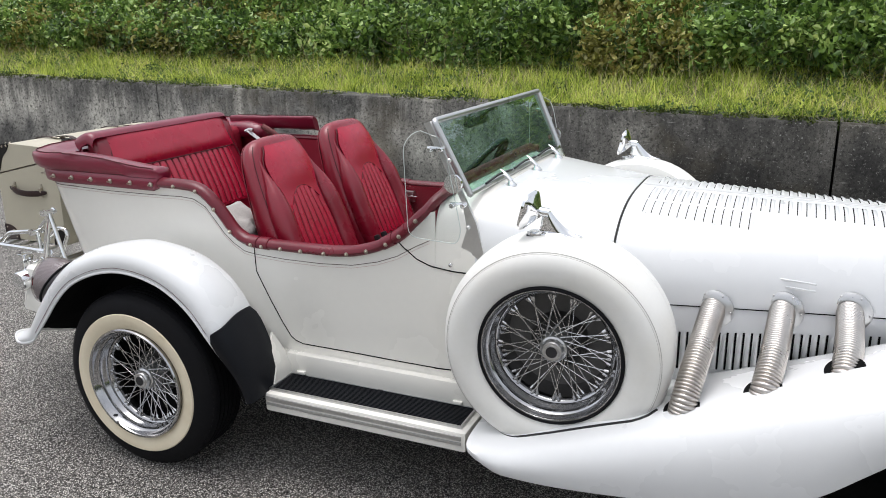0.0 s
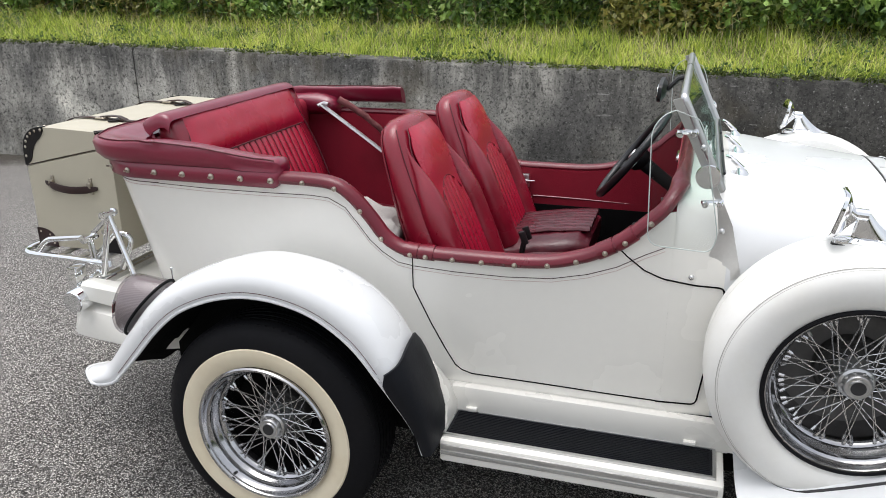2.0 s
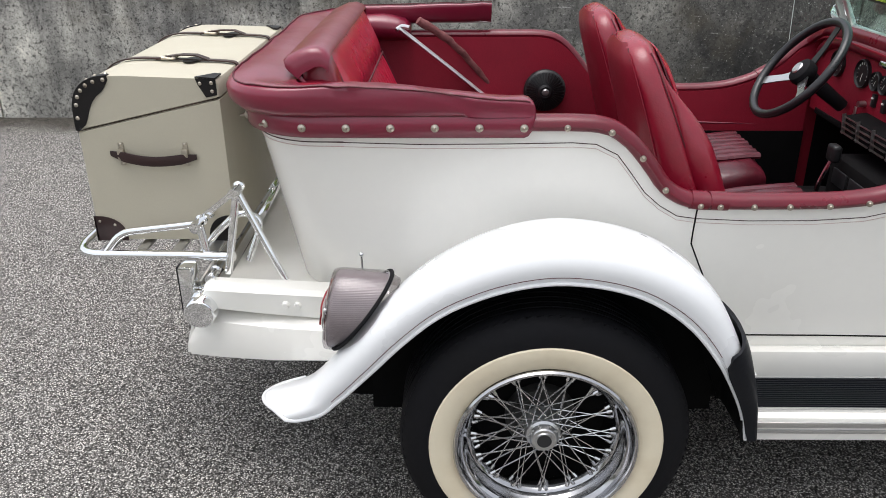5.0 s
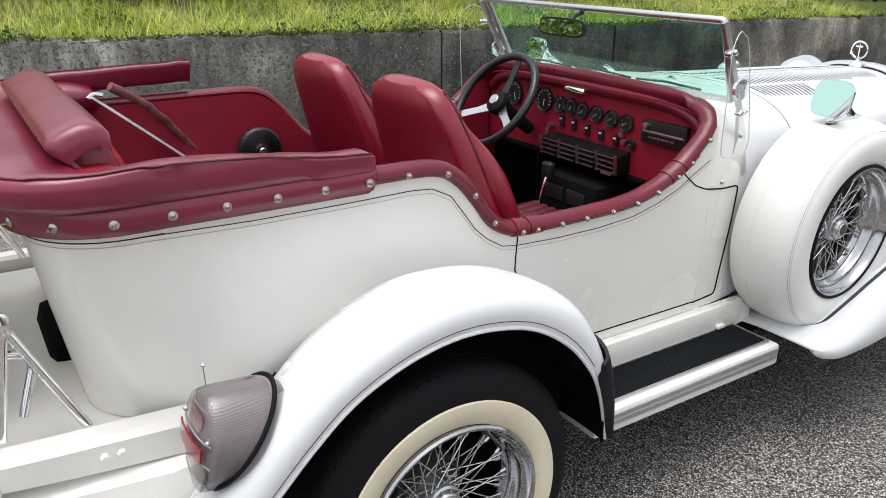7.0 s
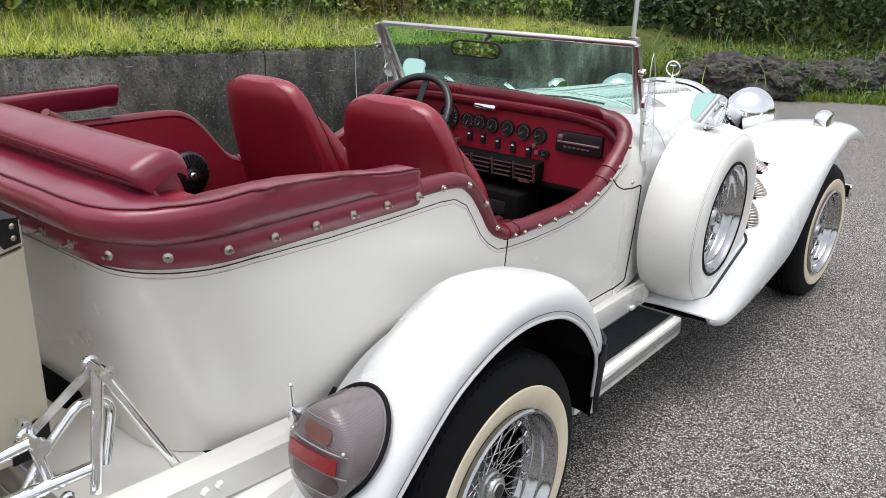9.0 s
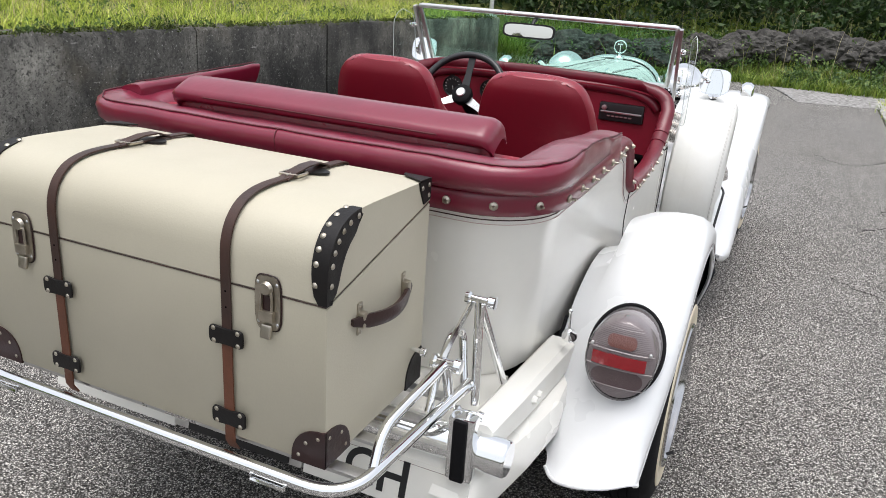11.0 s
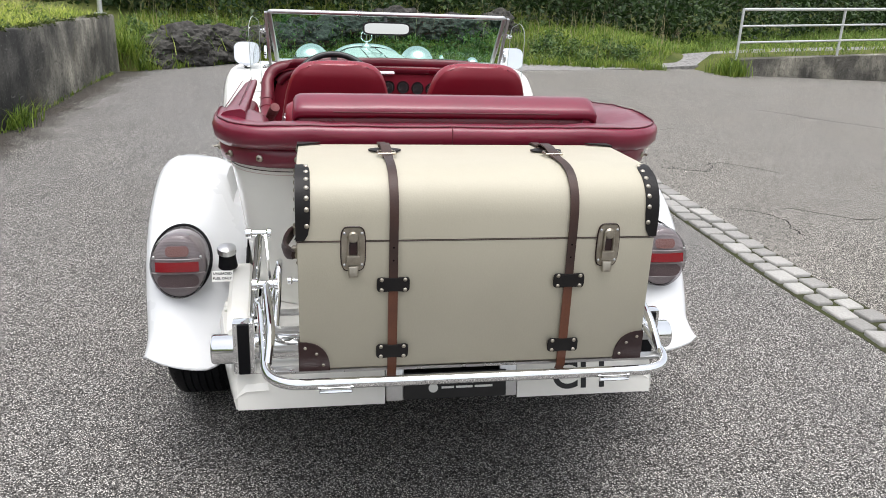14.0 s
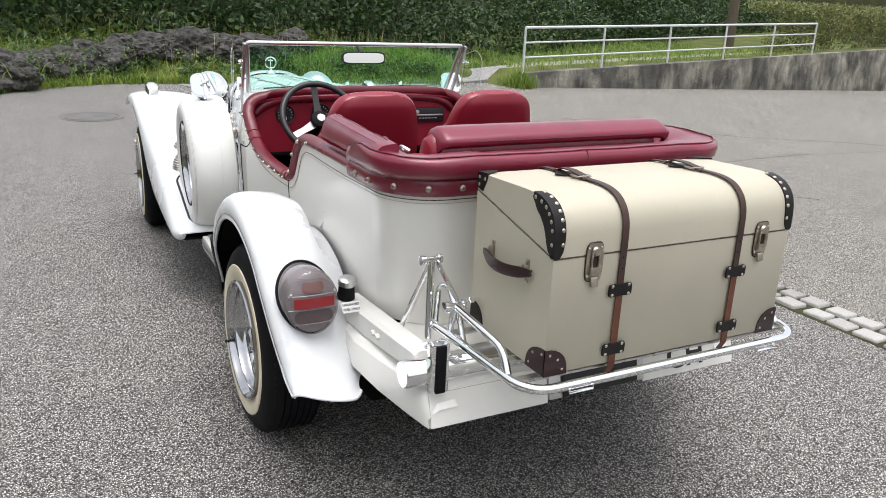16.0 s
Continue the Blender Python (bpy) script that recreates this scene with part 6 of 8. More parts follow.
rows.append([(1.028, 0.02 + 0.09 * math.cos(a), 1.262 + 0.02 * math.sin(a)) for a in np.linspace(0, 2 * math.pi, 32, endpoint=False)])
skin(bm, rows)
tube(bm, [(1.03, 0.02, 1.262), (1.06, 0.02, 1.30), (1.092, 0.02, 1.312)], 0.008, 8)
ROT = Matrix.Translation((1.01, 0.02, 1.262)) @ pose(0, 0, 0, 0, 4.5, 0) @ Matrix.Translation((-1.01, -0.02, -1.262))
bm.transform(ROT)
rvm = part("rear_view_mirror", bm, BLACK, frame_ob, "black-rimmed rear-view mirror")
bm = B()
skin(bm, [[(1.0045 - e, 0.02 + 0.104 * math.copysign(abs(math.cos(a)) ** 0.35, math.cos(a)), 1.262 + 0.0235 * math.copysign(abs(math.sin(a)) ** 0.5, math.sin(a))) for a in np.linspace(0, 2 * math.pi, 32, endpoint=False)] for e in (0, 0.0012)])
bm.transform(ROT)
part("mirror_glass", bm, MIRROR, rvm)
for y in (-0.29, 0.01, 0.31):
    bm = B()
    x = 1.262
    z = hood_z(x, y) + 0.002
    turn(bm, [(0, 0.020), (0.007, 0.019), (0.010, 0.011), (0.016, 0.004), (0.020, -0.006)], pose(x, y, z, 0, -14, 0), 16)
    tube(bm, [(x + 0.002, y, z + 0.012), (x - 0.014, y + 0.004, z + 0.026), (x - 0.030, y + 0.010, z + 0.040), (x - 0.042, y + 0.016, z + 0.046)], 0.006, 8, wide=0.010, up=(1, 0, 0.4), radii=[0.0090, 0.0080, 0.0058, 0.0042])
    wp = part("wiper", bm, CHROME, car, "chrome wiper arm at the foot of the windscreen")
    bm = B()
    tube(bm, [screen(y - 0.12, 0.055) + Vector((0.014, 0, 0)), screen(y + 0.016, 0.085) + Vector((0.015, 0, 0)), screen(y + 0.15, 0.055) + Vector((0.014, 0, 0))], 0.0042, 6)
    part("blade", bm, BLACK, wp)
bm = B()
bmesh.ops.create_uvsphere(bm, u_segments=12, v_segments=8, radius=0.012, matrix=Matrix.Translation((1.42, -0.30, hood_point(1.42, 0.35).z)))
part("washer_jet", bm, CHROME, car)


# ---- folded hood under its cover ----
def square_rim(k):
    """The tub's rim with a tighter corner, which the stuffed part follows."""
    if 58 < k < 68:
        a = math.pi / 2 * (k - 58) / 10
        return Vector((-0.705 + CORNER - CORNER * math.sin(a) ** 0.83, -(0.598 - CORNER) - CORNER * math.cos(a) ** 0.83, 1.045))
    return tub_column(k, 1.0)


def cover_ring(k, grow=1.0):
    """A section of the cover round the tub's rim at column k."""
    p, p2 = tub_column(k, 1.0), square_rim(k)
    a, b = square_rim(max(k - 1, 0)), square_rim(min(k + 1, 76))
    d = (b - a)
    o = Vector((d.y, -d.x, 0)).normalized()
    if o.dot(Vector((p.x + 0.2, p.y, 0))) < 0:
        o = -o
    if k == 76:
        o = Vector((-1, 0, 0))
    back = soft(52, 66, k)
    front = soft(54, 41, k)
    ring = []
    for out, z in ((0.016, -0.030), (0.026, -0.026), (0.029, 0.0), (0.026, 0.016), (0.022, 0.021), (0.038 + 0.004 * back, 0.030), (0.046 + 0.014 * back, 0.048), (0.045 + 0.020 * back, 0.070 + 0.008 * back), (0.038 + 0.022 * back, 0.087 + 0.006 * back), (0.024 + 0.024 * back, 0.096 + 0.003 * back),
                   (-0.01, 0.096 + 0.002 * back), (-0.05, 0.092 - 0.006 * back), (-0.085, 0.080 + 0.0 * back), (-0.10, 0.055 + 0.025 * back), (-0.10, 0.01), (-0.05, -0.01), (0.0, -0.03)):
        z = 0.020 + (z - 0.020) * (0.93 - 0.36 * front) if z > 0.025 else z + 0.004
        out = out * (1 - 0.28 * front) if out > 0.03 else out
        if out > 0.03:
            out = 0.018 + (out - 0.018) * (0.42 + 0.58 * soft(55, 65, k))
        if out < -0.02:
            out *= 1 - 0.25 * front
        base = p2 if z > 0.025 else p.lerp(p2, max(0.0, z / 0.025) * 0.6)
        q = base + o * (out * grow) + Vector((0, 0, z if grow == 1 else 0.03 + (z - 0.03) * grow))
        w = 0.005 * noise.noise((q.x * 5, q.y * 5, q.z * 9)) + 0.0028 * noise.noise((q.x * 17 + q.z * 26, q.y * 17 - q.z * 26, q.z * 7))
        corner_ = soft(50, 58, k) * soft(74, 66, k)
        w += 0.0045 * corner_ * noise.noise((q.x * 9 - q.z * 34, q.y * 9 + q.z * 30, 3.0)) + 0.0022 * noise.noise((q.x * 40 + q.z * 45, q.y * 40 - q.z * 45, q.z * 20))
        if z > 0.025:
            q += o * w * 0.8 + Vector((0, 0, w))
        ring.append(q)
    return ring


half_rings = [cover_ring(k) for k in range(41, 77)]
tip = []
for g, dx in ((0.35, 0.026), (0.70, 0.021), (0.92, 0.011)):
    r = cover_ring(41, g)
    tip.append([q + Vector((dx, 0, 0)) for q in r])
right = tip + half_rings
left = [[Vector((q.x, -q.y, q.z if q.z < 1.07 else 1.07 + (q.z - 1.07) * (1 - 0.80 * soft(-0.50, -0.24, q.x)))) for q in ring] for ring in right[-2::-1] if sum(q.x for q in ring) / len(ring) < -0.37]
left.append([left[-1][0].lerp(q, 0.75) + Vector((0.018, 0, 0.004)) for q in left[-1]])
bm = B()
skin(bm, right + left)
boot = part("hood_cover", bm, MAROON, car, "maroon vinyl cover over the folded hood", 70)
for j, r, mt in ((4, 0.0022, PIPING), (9, 0.0022, PIPING), (0, 0.0025, PIPING)):
    bm = B()
    tube(bm, [ring[j] + Vector((0, 0, 0.0015)) for ring in right[2:] + left[:-1]], r, 6)
    part("piping", bm, mt, boot)
bm = B()
tube(bm, [p + Vector((0, 0, 0.002)) for p in cover_ring(76)[5:10]], 0.0013, 6)
part("seam", bm, PIPING, boot)
bm = B()
turn(bm, [(0, 0.016), (0.003, 0.016), (0.0035, 0.006), (0.0055, 0.005), (0.009, 0.003), (0.0098, 0.0), (0.009, -0.003)], n=16)
big_stud = close(bm, "turn_button", BRASS)
run, gone = [half_rings[0][2]], [0.0]
for ring in half_rings[1:]:
    gone.append(gone[-1] + (ring[2] - run[-1]).length)
    run.append(ring[2])
where = 0.001
while where < gone[-1]:
    i = min(max(int(np.searchsorted(gone, where)), 1), len(run) - 1)
    q = run[i - 1].lerp(run[i], (where - gone[i - 1]) / (gone[i] - gone[i - 1]))
    d = run[i] - run[i - 1]
    n = Vector((d.y, -d.x, 0)).normalized()
    if n.y > 0.2 or (abs(n.y) <= 0.2 and n.x > 0):
        n = -n
    for s in (1, -1) if q.x < -0.39 else (1,):
        nn = Vector((n.x, n.y * s, 0.0))
        m = Matrix.Translation((q.x, q.y * s, q.z - 0.004)) @ nn.to_track_quat("Z", "Y").to_matrix().to_4x4()
        piece("turn_button", big_stud, boot, m)
    where += 0.1015

# loose fold of the hood standing up on the left side
bm = B()
rings = []
for k in range(15):
    u = k / 14
    x, up_, th = -0.60 + 0.515 * u, 0.006 * soft(0.1, 1.0, u), 0.033 + 0.004 * u
    c = Vector((x, 0.584 - 0.006 * u, 1.122 + up_ + 0.003 * noise.noise((x * 14, 2, 0))))
    tilt_ = math.radians(8 + 10 * u)
    ring = []
    for q in np.linspace(0, 2 * math.pi, 20, endpoint=False):
        a, b = (0.036 - 0.010 * u) * math.copysign(abs(math.cos(q)) ** 0.6, math.cos(q)), th * math.copysign(abs(math.sin(q)) ** 0.6, math.sin(q))
        b += 0.0025 * noise.noise((x * 22, a * 30, 4))
        ring.append(c + Vector((0, a * math.cos(tilt_) - b * math.sin(tilt_), a * -math.sin(tilt_) + b * math.cos(tilt_))))
    rings.append(ring)
skin(bm, rings)
fold = part("hood_fold", bm, MAROON, boot, "stitched maroon fold of the hood", 50)
for a in (-0.45, 0.6):
    bm = B()
    tube(bm, [Vector((-0.60 + 0.515 * u, 0.584 - 0.006 * u + a * (0.036 - 0.010 * u), 1.122 + 0.006 * soft(0.1, 1.0, u) + 0.0345 + 0.004 * u - a * (0.036 - 0.010 * u) * math.sin(math.radians(8 + 10 * u)))) for u in np.linspace(0.08, 1.0, 14)], 0.0014, 5)
    part("stitching", bm, PIPING, fold)

# hood irons beside the rear seat
bm = B()
tube(bm, [(-0.41, 0.44, 1.098), (-0.25, 0.50, 0.960), (-0.05, 0.567, 0.785), (0.0, 0.575, 0.74)], 0.006, 8, wide=0.0135, up=(1, 0, 0.5))
irons = part("hood_iron", bm, GALV, car, "flat bright iron of the folded hood")
bm = B()
bow_line = bend([(-0.345, 0.48, 1.118), (-0.235, 0.515, 1.040), (-0.13, 0.555, 0.925), (-0.04, 0.575, 0.81)], 9)
tube(bm, [q + Vector((0.004 * noise.noise(q * 31), 0, 0.004 * noise.noise(q * 23))) for q in bow_line], 0.013, 12, radii=[0.0155 - 0.006 * i / len(bow_line) + 0.0030 * noise.noise(q * 45) for i, q in enumerate(bow_line)])
part("bow", bm, BOWCLOTH, irons, "crumpled brownish cloth wrapped round the hood bow", 70)
bm = B()
tube(bm, bend([(-0.42, 0.43, 1.092), (-0.40, 0.445, 1.102), (-0.375, 0.44, 1.098)], 4), 0.008, 8)
part("bracket", bm, STEEL, irons)

# ---- seats ----
def cushion(rows, n=28, power=3.2):
    """A stuffed form through oval slices: centre, half width, half depth, tilt."""
    bm = B()
    rings = []
    for c, w, d, tilt in rows:
        m = Matrix.Translation(c) @ pose(0, 0, 0, 0, tilt, 0)
        ring = []
        for a in np.linspace(0, 2 * math.pi, n, endpoint=False):
            ca, sa = math.cos(a), math.sin(a)
            ring.append(m @ Vector((d * math.copysign(abs(sa) ** (2 / power), sa), w * math.copysign(abs(ca) ** (2 / power), ca), 0)))
        rings.append(ring)
    return skin(bm, rings)


def bucket_seat():
    lean = -20
    spine = lambda h: Vector((0.440 - 0.340 * h, 0, 0.62 + 0.93 * h))
    wide = table((0, 0.212), (0.2, 0.222), (0.36, 0.214), (0.46, 0.200), (0.53, 0.183), (0.575, 0.162), (0.60, 0.132), (0.611, 0.096), (0.615, 0.045))
    deep = table((0, 0.085), (0.25, 0.075), (0.45, 0.058), (0.55, 0.050), (0.595, 0.040), (0.612, 0.022), (0.615, 0.012))
    hs = [0, 0.08, 0.16, 0.24, 0.32, 0.38, 0.43, 0.47, 0.50, 0.53, 0.555, 0.575, 0.59, 0.60, 0.608, 0.613, 0.615]
    bm = cushion([(spine(h), wide(h), deep(h), lean) for h in hs], 36, 2.8)
    for v in bm.verts:
        v.co += Vector((1, 0, 0)) * (0.004 * noise.noise(v.co * 14))
    back = part("front_seat", bm, BOLSTER, car, "red leather bucket seat with a pleated centre", 60)
    tilt = pose(0, 0, 0, 0, lean, 0)

    def face(h, y, lift, front=True):
        w, d = wide(h), deep(h)
        k = d * max(0.0, 1 - (abs(y) / w) ** 2.8) ** (1 / 2.8)
        return spine(h) + tilt @ Vector(((k + lift) * (1 if front else -1), y, 0))
    bm = B()
    slab(bm, [[face(h, y * (0.128 + 0.030 * soft(0.36, 0.46, h) - 0.045 * soft(0.50, 0.585, h)), 0.004 + 0.012 * (1 - abs(y) ** 4) * soft(0.36, 0.45, h) * soft(0.585, 0.52, h)) for y in np.linspace(-0.9, 0.9, 13)] for h in np.linspace(0.04, 0.575, 22)], 0.003)
    part("centre_panel", bm, LEATHER, back, "bright crimson centre panel with a padded head part")
    for side in (-1, 1):
        bm = B()
        hs_ = np.linspace(0.02, 0.545, 22)
        tube(bm, [face(h, side * (wide(h) - 0.048 + 0.010 * soft(0.4, 0.55, h)), 0.006 - 0.012 * soft(0.40, 0.55, h)) for h in hs_], 0.04, 14, radii=[0.046 * (1 - 0.88 * soft(0.30, 0.52, h)) * (1 + 0.05 * noise.noise((h * 22, side, 0))) for h in hs_])
        part("bolster", bm, BOLSTER, back, "creased dark crimson side bolster", 70)
    arch = lambda y: 0.385 - 0.085 * (abs(y) / 0.12) ** 2.4
    narrow = lambda h: 1 - 0.22 * soft(0.2, 0.42, h)
    for k in range(7):
        y = -0.105 + 0.035 * k
        bm = B()
        tube(bm, [face(h, y * narrow(h), 0.001) for h in np.linspace(0.06, arch(y), 12)], 0.0125, 8, wide=0.0168, up=(1, 0, 0.45))
        part("pleat", bm, LEATHER, back)
    bm = B()
    for k in range(8):
        y = -0.1225 + 0.035 * k
        tube(bm, [face(h, y * narrow(h), 0.0080) for h in np.linspace(0.06, arch(y) - 0.004, 10)], 0.0014, 5)
    tube(bm, [face(arch(y) + 0.004, y * narrow(arch(y)), 0.009) for y in np.linspace(-0.125, 0.125, 17)], 0.0022, 6)
    part("pleat_seams", bm, SEAMRED, back, "dark stitched seams between the pleats")
    for y0 in (-1, 1):
        bm = B()
        tube(bm, [face(h, y0 * (0.120 + 0.028 * soft(0.36, 0.46, h) - 0.042 * soft(0.50, 0.585, h)), 0.005) for h in np.linspace(0.02, 0.575, 24)], 0.0022, 6)
        part("piping", bm, PIPING, back)
        bm = B()
        tube(bm, [face(h, y0 * wide(h) * 0.93, 0.001) for h in np.linspace(0.02, 0.585, 24)], 0.0020, 6)
        part("piping", bm, PIPING, back)
        bm = B()
        tube(bm, [face(h, y0 * wide(h) * 0.91, 0.002, False) for h in np.linspace(0.02, 0.606, 30)], 0.0018, 6)
        part("piping", bm, PIPING, back)
    bm = B()
    tube(bm, [face(h, 0.0, 0.0012, False) for h in np.linspace(0.05, 0.60, 20)], 0.0022, 6)
    part("back_seam", bm, PIPING, back)
    bm = B()
    rows = [[face(h, y * wide(h) * 0.95, 0.0025, False) for y in np.linspace(-1, 1, 15)] for h in np.linspace(0.02, 0.6125, 30)]
    slab(bm, rows, -0.003)
    part("back_panel", bm, SEATBACK, back, "plain red seat back panel")
    bm = B()
    slabs = [(Vector((0.36, 0, 0.63)), 0.20, 0.06), (Vector((0.40, 0, 0.63)), 0.225, 0.075), (Vector((0.50, 0, 0.635)), 0.23, 0.075), (Vector((0.58, 0, 0.64)), 0.234, 0.074), (Vector((0.66, 0, 0.645)), 0.235, 0.072), (Vector((0.76, 0, 0.645)), 0.225, 0.065), (Vector((0.80, 0, 0.63)), 0.20, 0.04)]
    rings = []
    for c, w, d in slabs:
        rings.append([c + Vector((0.0, w * math.copysign(abs(math.cos(a)) ** 0.6, math.cos(a)), d * math.copysign(abs(math.sin(a)) ** 0.7, math.sin(a)))) for a in np.linspace(0, 2 * math.pi, 32, endpoint=False)])
    skin(bm, rings)
    for v in bm.verts:
        v.co.z += 0.012 * noise.noise(v.co * 16) + 0.007 * noise.noise(v.co * 40) + 0.17 * (v.co.x - 0.64)
    part("seat_cushion", bm, WORN, back, "creased dark red seat cushion")
    bm = B()
    for k in range(7):
        tube(bm, [(x, -0.12 + 0.04 * k, 0.706 + 0.01 * math.sin((x - 0.4) * 8) + 0.17 * (x - 0.64) - 0.10 * max(0.0, x - 0.755) + 0.005 * noise.noise((x * 18, k * 3.1, 0))) for x in np.linspace(0.46, 0.795, 19)], 0.011, 8, wide=0.019, up=(0, 0, 1))
    part("cushion_pleats", bm, WORN, back)
    bm = B()
    block(bm, (0.34, 0.36, 0.17), pose(0.56, 0, 0.505), 0.02)
    part("seat_base", bm, CARPET, back)
    return back


seat = bucket_seat()
seat.matrix_basis = pose(0, -0.272, 0)
copy_thing(seat, pose(0, 0.272, 0))
for s in (-1, 1):
    bm = B()
    block(bm, (0.022, 0.020, 0.050), pose(0.585, s * 0.030, 0.735, 0, -20, 0), 0.005)
    tube(bm, [(0.56, s * 0.030, 0.60), (0.582, s * 0.030, 0.72)], 0.006, 8)
    part("belt_buckle", bm, BLACK, car, "black seat-belt buckle")
bm = B()
block(bm, (0.20, 0.22, 0.30), pose(0.165, -0.42, 0.77, 0, 14, 8), 0.05, 4)
bmesh.ops.subdivide_edges(bm, edges=bm.edges, cuts=3, use_grid_fill=True)
for v in bm.verts:
    v.co += Vector((1, 0.5, 1)) * (0.022 * noise.noise(v.co * 11) + 0.010 * noise.noise(v.co * 27))
cloth = part("cloth_bag", bm, GREY, car, "crumpled grey cloth bag behind the front seat", 70)
bm = B()
tube(bm, bend([(0.08, -0.50, 0.93), (0.14, -0.535, 0.92), (0.20, -0.54, 0.85), (0.22, -0.54, 0.76)], 5), 0.004, 6, wide=0.012, up=(0, 1, 0))
part("strap", bm, BLACK, cloth)

# rear bench
bm = B()
rings = []
for y, g in ((-0.46, 0.35), (-0.455, 0.58), (-0.44, 0.76), (-0.415, 0.88), (-0.385, 0.955), *((yy, 1.0) for yy in np.linspace(-0.35, 0.35, 13)), (0.385, 0.955), (0.415, 0.88), (0.44, 0.76), (0.455, 0.58), (0.46, 0.35)):
    prof = ((-0.604, 1.090), (-0.603, 1.120), (-0.599, 1.150), (-0.584, 1.172), (-0.556, 1.181), (-0.528, 1.168), (-0.508, 1.122), (-0.488, 1.060), (-0.462, 1.00), (-0.43, 0.93), (-0.395, 0.85), (-0.37, 0.78), (-0.36, 0.70), (-0.52, 0.68), (-0.60, 0.80), (-0.605, 1.0))
    cx, cz = -0.52, 0.95
    rings.append([(cx + (x - cx) * (0.6 + 0.4 * g), y, cz + (z - cz) * (0.8 + 0.2 * g) + 0.002 * noise.noise((x * 9, y * 9, z * 9))) for x, z in prof])
skin(bm, rings)
for v in bm.verts:
    v.co.y = v.co.y * (0.92 if v.co.y < 0 else 0.96)
bench = part("rear_seat_back", bm, BOLSTER, car, "red leather rear seat back with vertical pleats", 60)
bm = B()
pad = []
for y in np.linspace(-0.415, 0.415, 33):
    e = max(0.0, 1 - abs(y / 0.415) ** 8)
    row = []
    for v in range(17):
        x, z = -0.541 + 0.065 * (v / 16) ** 1.25, 1.180 - 0.150 * v / 16
        puff = 0.004 + 0.020 * e ** 0.5 * (1 - abs(2 * v / 16 - 1) ** 3.5) + 0.0022 * noise.noise((y * 13, z * 13, 2))
        row.append((x + puff * 0.92, y, z + puff * 0.38))
    pad.append(row)
slab(bm, pad, -0.004)
slab(bm, [[(x + 0.004, y, z + 0.002) for x, z in ((-0.476, 1.030), (-0.46, 1.00), (-0.428, 0.93), (-0.393, 0.85), (-0.366, 0.77))] for y in np.linspace(-0.372, 0.372, 15)], -0.004)
for v in bm.verts:
    v.co.y = v.co.y * (0.92 if v.co.y < 0 else 0.96)
part("front_pad", bm, LEATHER, bench, "smooth crimson upper back pad")
low_back = [(-0.4755, 1.024), (-0.462, 1.00), (-0.43, 0.93), (-0.395, 0.85), (-0.372, 0.78)]
for k in range(17):
    y = -0.325 + 0.0405 * k
    bm = B()
    tube(bm, [(x + 0.001, y, z) for x, z in low_back], 0.013, 8, wide=0.020, up=(1, 0, 0.4))
    part("pleat", bm, LEATHER, bench)
bm = B()
for k in range(18):
    y = -0.34525 + 0.0405 * k
    tube(bm, [(x + 0.0085, y, z + 0.003) for x, z in low_back], 0.0015, 5)
part("pleat_seams", bm, SEAMRED, bench, "dark stitched seams between the pleats")
bm = B()
tube(bm, [(-0.541, y, 1.184) for y in np.linspace(-0.34, 0.35, 10)], 0.002, 6)
tube(bm, bend([(-0.541, -0.34, 1.184), (-0.507, -0.37, 1.11), (-0.44, -0.405, 0.95), (-0.38, -0.405, 0.80)], 5), 0.003, 6)
tube(bm, bend([(-0.541, 0.35, 1.184), (-0.507, 0.385, 1.11), (-0.44, 0.42, 0.95), (-0.38, 0.42, 0.80)], 5), 0.003, 6)
tube(bm, [(-0.464, y, 1.031) for y in np.linspace(-0.36, 0.36, 10)], 0.003, 6)
part("piping", bm, PIPING, bench)
# maroon flap over the top and the rear of the seat back
bm = B()
top_line = ((-0.600, 1.136), (-0.620, 1.143), (-0.630, 1.150), (-0.632, 1.159), (-0.621, 1.168), (-0.600, 1.178), (-0.575, 1.188), (-0.550, 1.190), (-0.530, 1.182), (-0.522, 1.170))
slab(bm, [[(cx + (x - cx) * (0.6 + 0.4 * g), y, cz + (z - cz) * (0.8 + 0.2 * g) + 0.002 * noise.noise((x * 9, y * 9, 3))) for x, z in top_line] for y, g in ((-0.450, 0.15), (-0.449, 0.45), (-0.446, 0.72), (-0.440, 0.90), (-0.431, 0.98), *((yy, 1.0) for yy in np.linspace(-0.42, 0.39, 19)), (0.402, 0.98), (0.410, 0.90), (0.415, 0.72), (0.418, 0.45), (0.419, 0.15))], 0.004)
flap = part("top_flap", bm, MAROON, bench, "maroon vinyl flap over the top of the seat back", 70)
bm = B()
tube(bm, [(-0.634, y, 1.155) for y in np.linspace(-0.33, 0.31, 12)], 0.0026, 6)
part("piping", bm, PIPING, flap)
bm = B()
block(bm, (0.42, 0.94, 0.16), pose(-0.16, 0, 0.60, 0, 4, 0), 0.05, 4)
part("rear_cushion", bm, WORN, bench, "red leather rear bench cushion")
# folded hood between seat and cover
bm = B()
block(bm, (0.16, 1.06, 0.16), pose(-0.585, 0, 1.03), 0.04, 3)
part("folded_hood", bm, DEEP, car)

# round black speaker on the left inner panel, and the door latches
bm = B()
turn(bm, [(0, 0.03), (0.02, 0.034), (0.030, 0.026), (0.066, 0.018), (0.076, 0.010), (0.078, 0.0), (0.076, -0.01)], pose(0.115, 0.525, 0.858, 90, 0, 0), 40)
speaker = part("loudspeaker", bm, BLACK, car, "round black loudspeaker with radial fins")
bm = B()
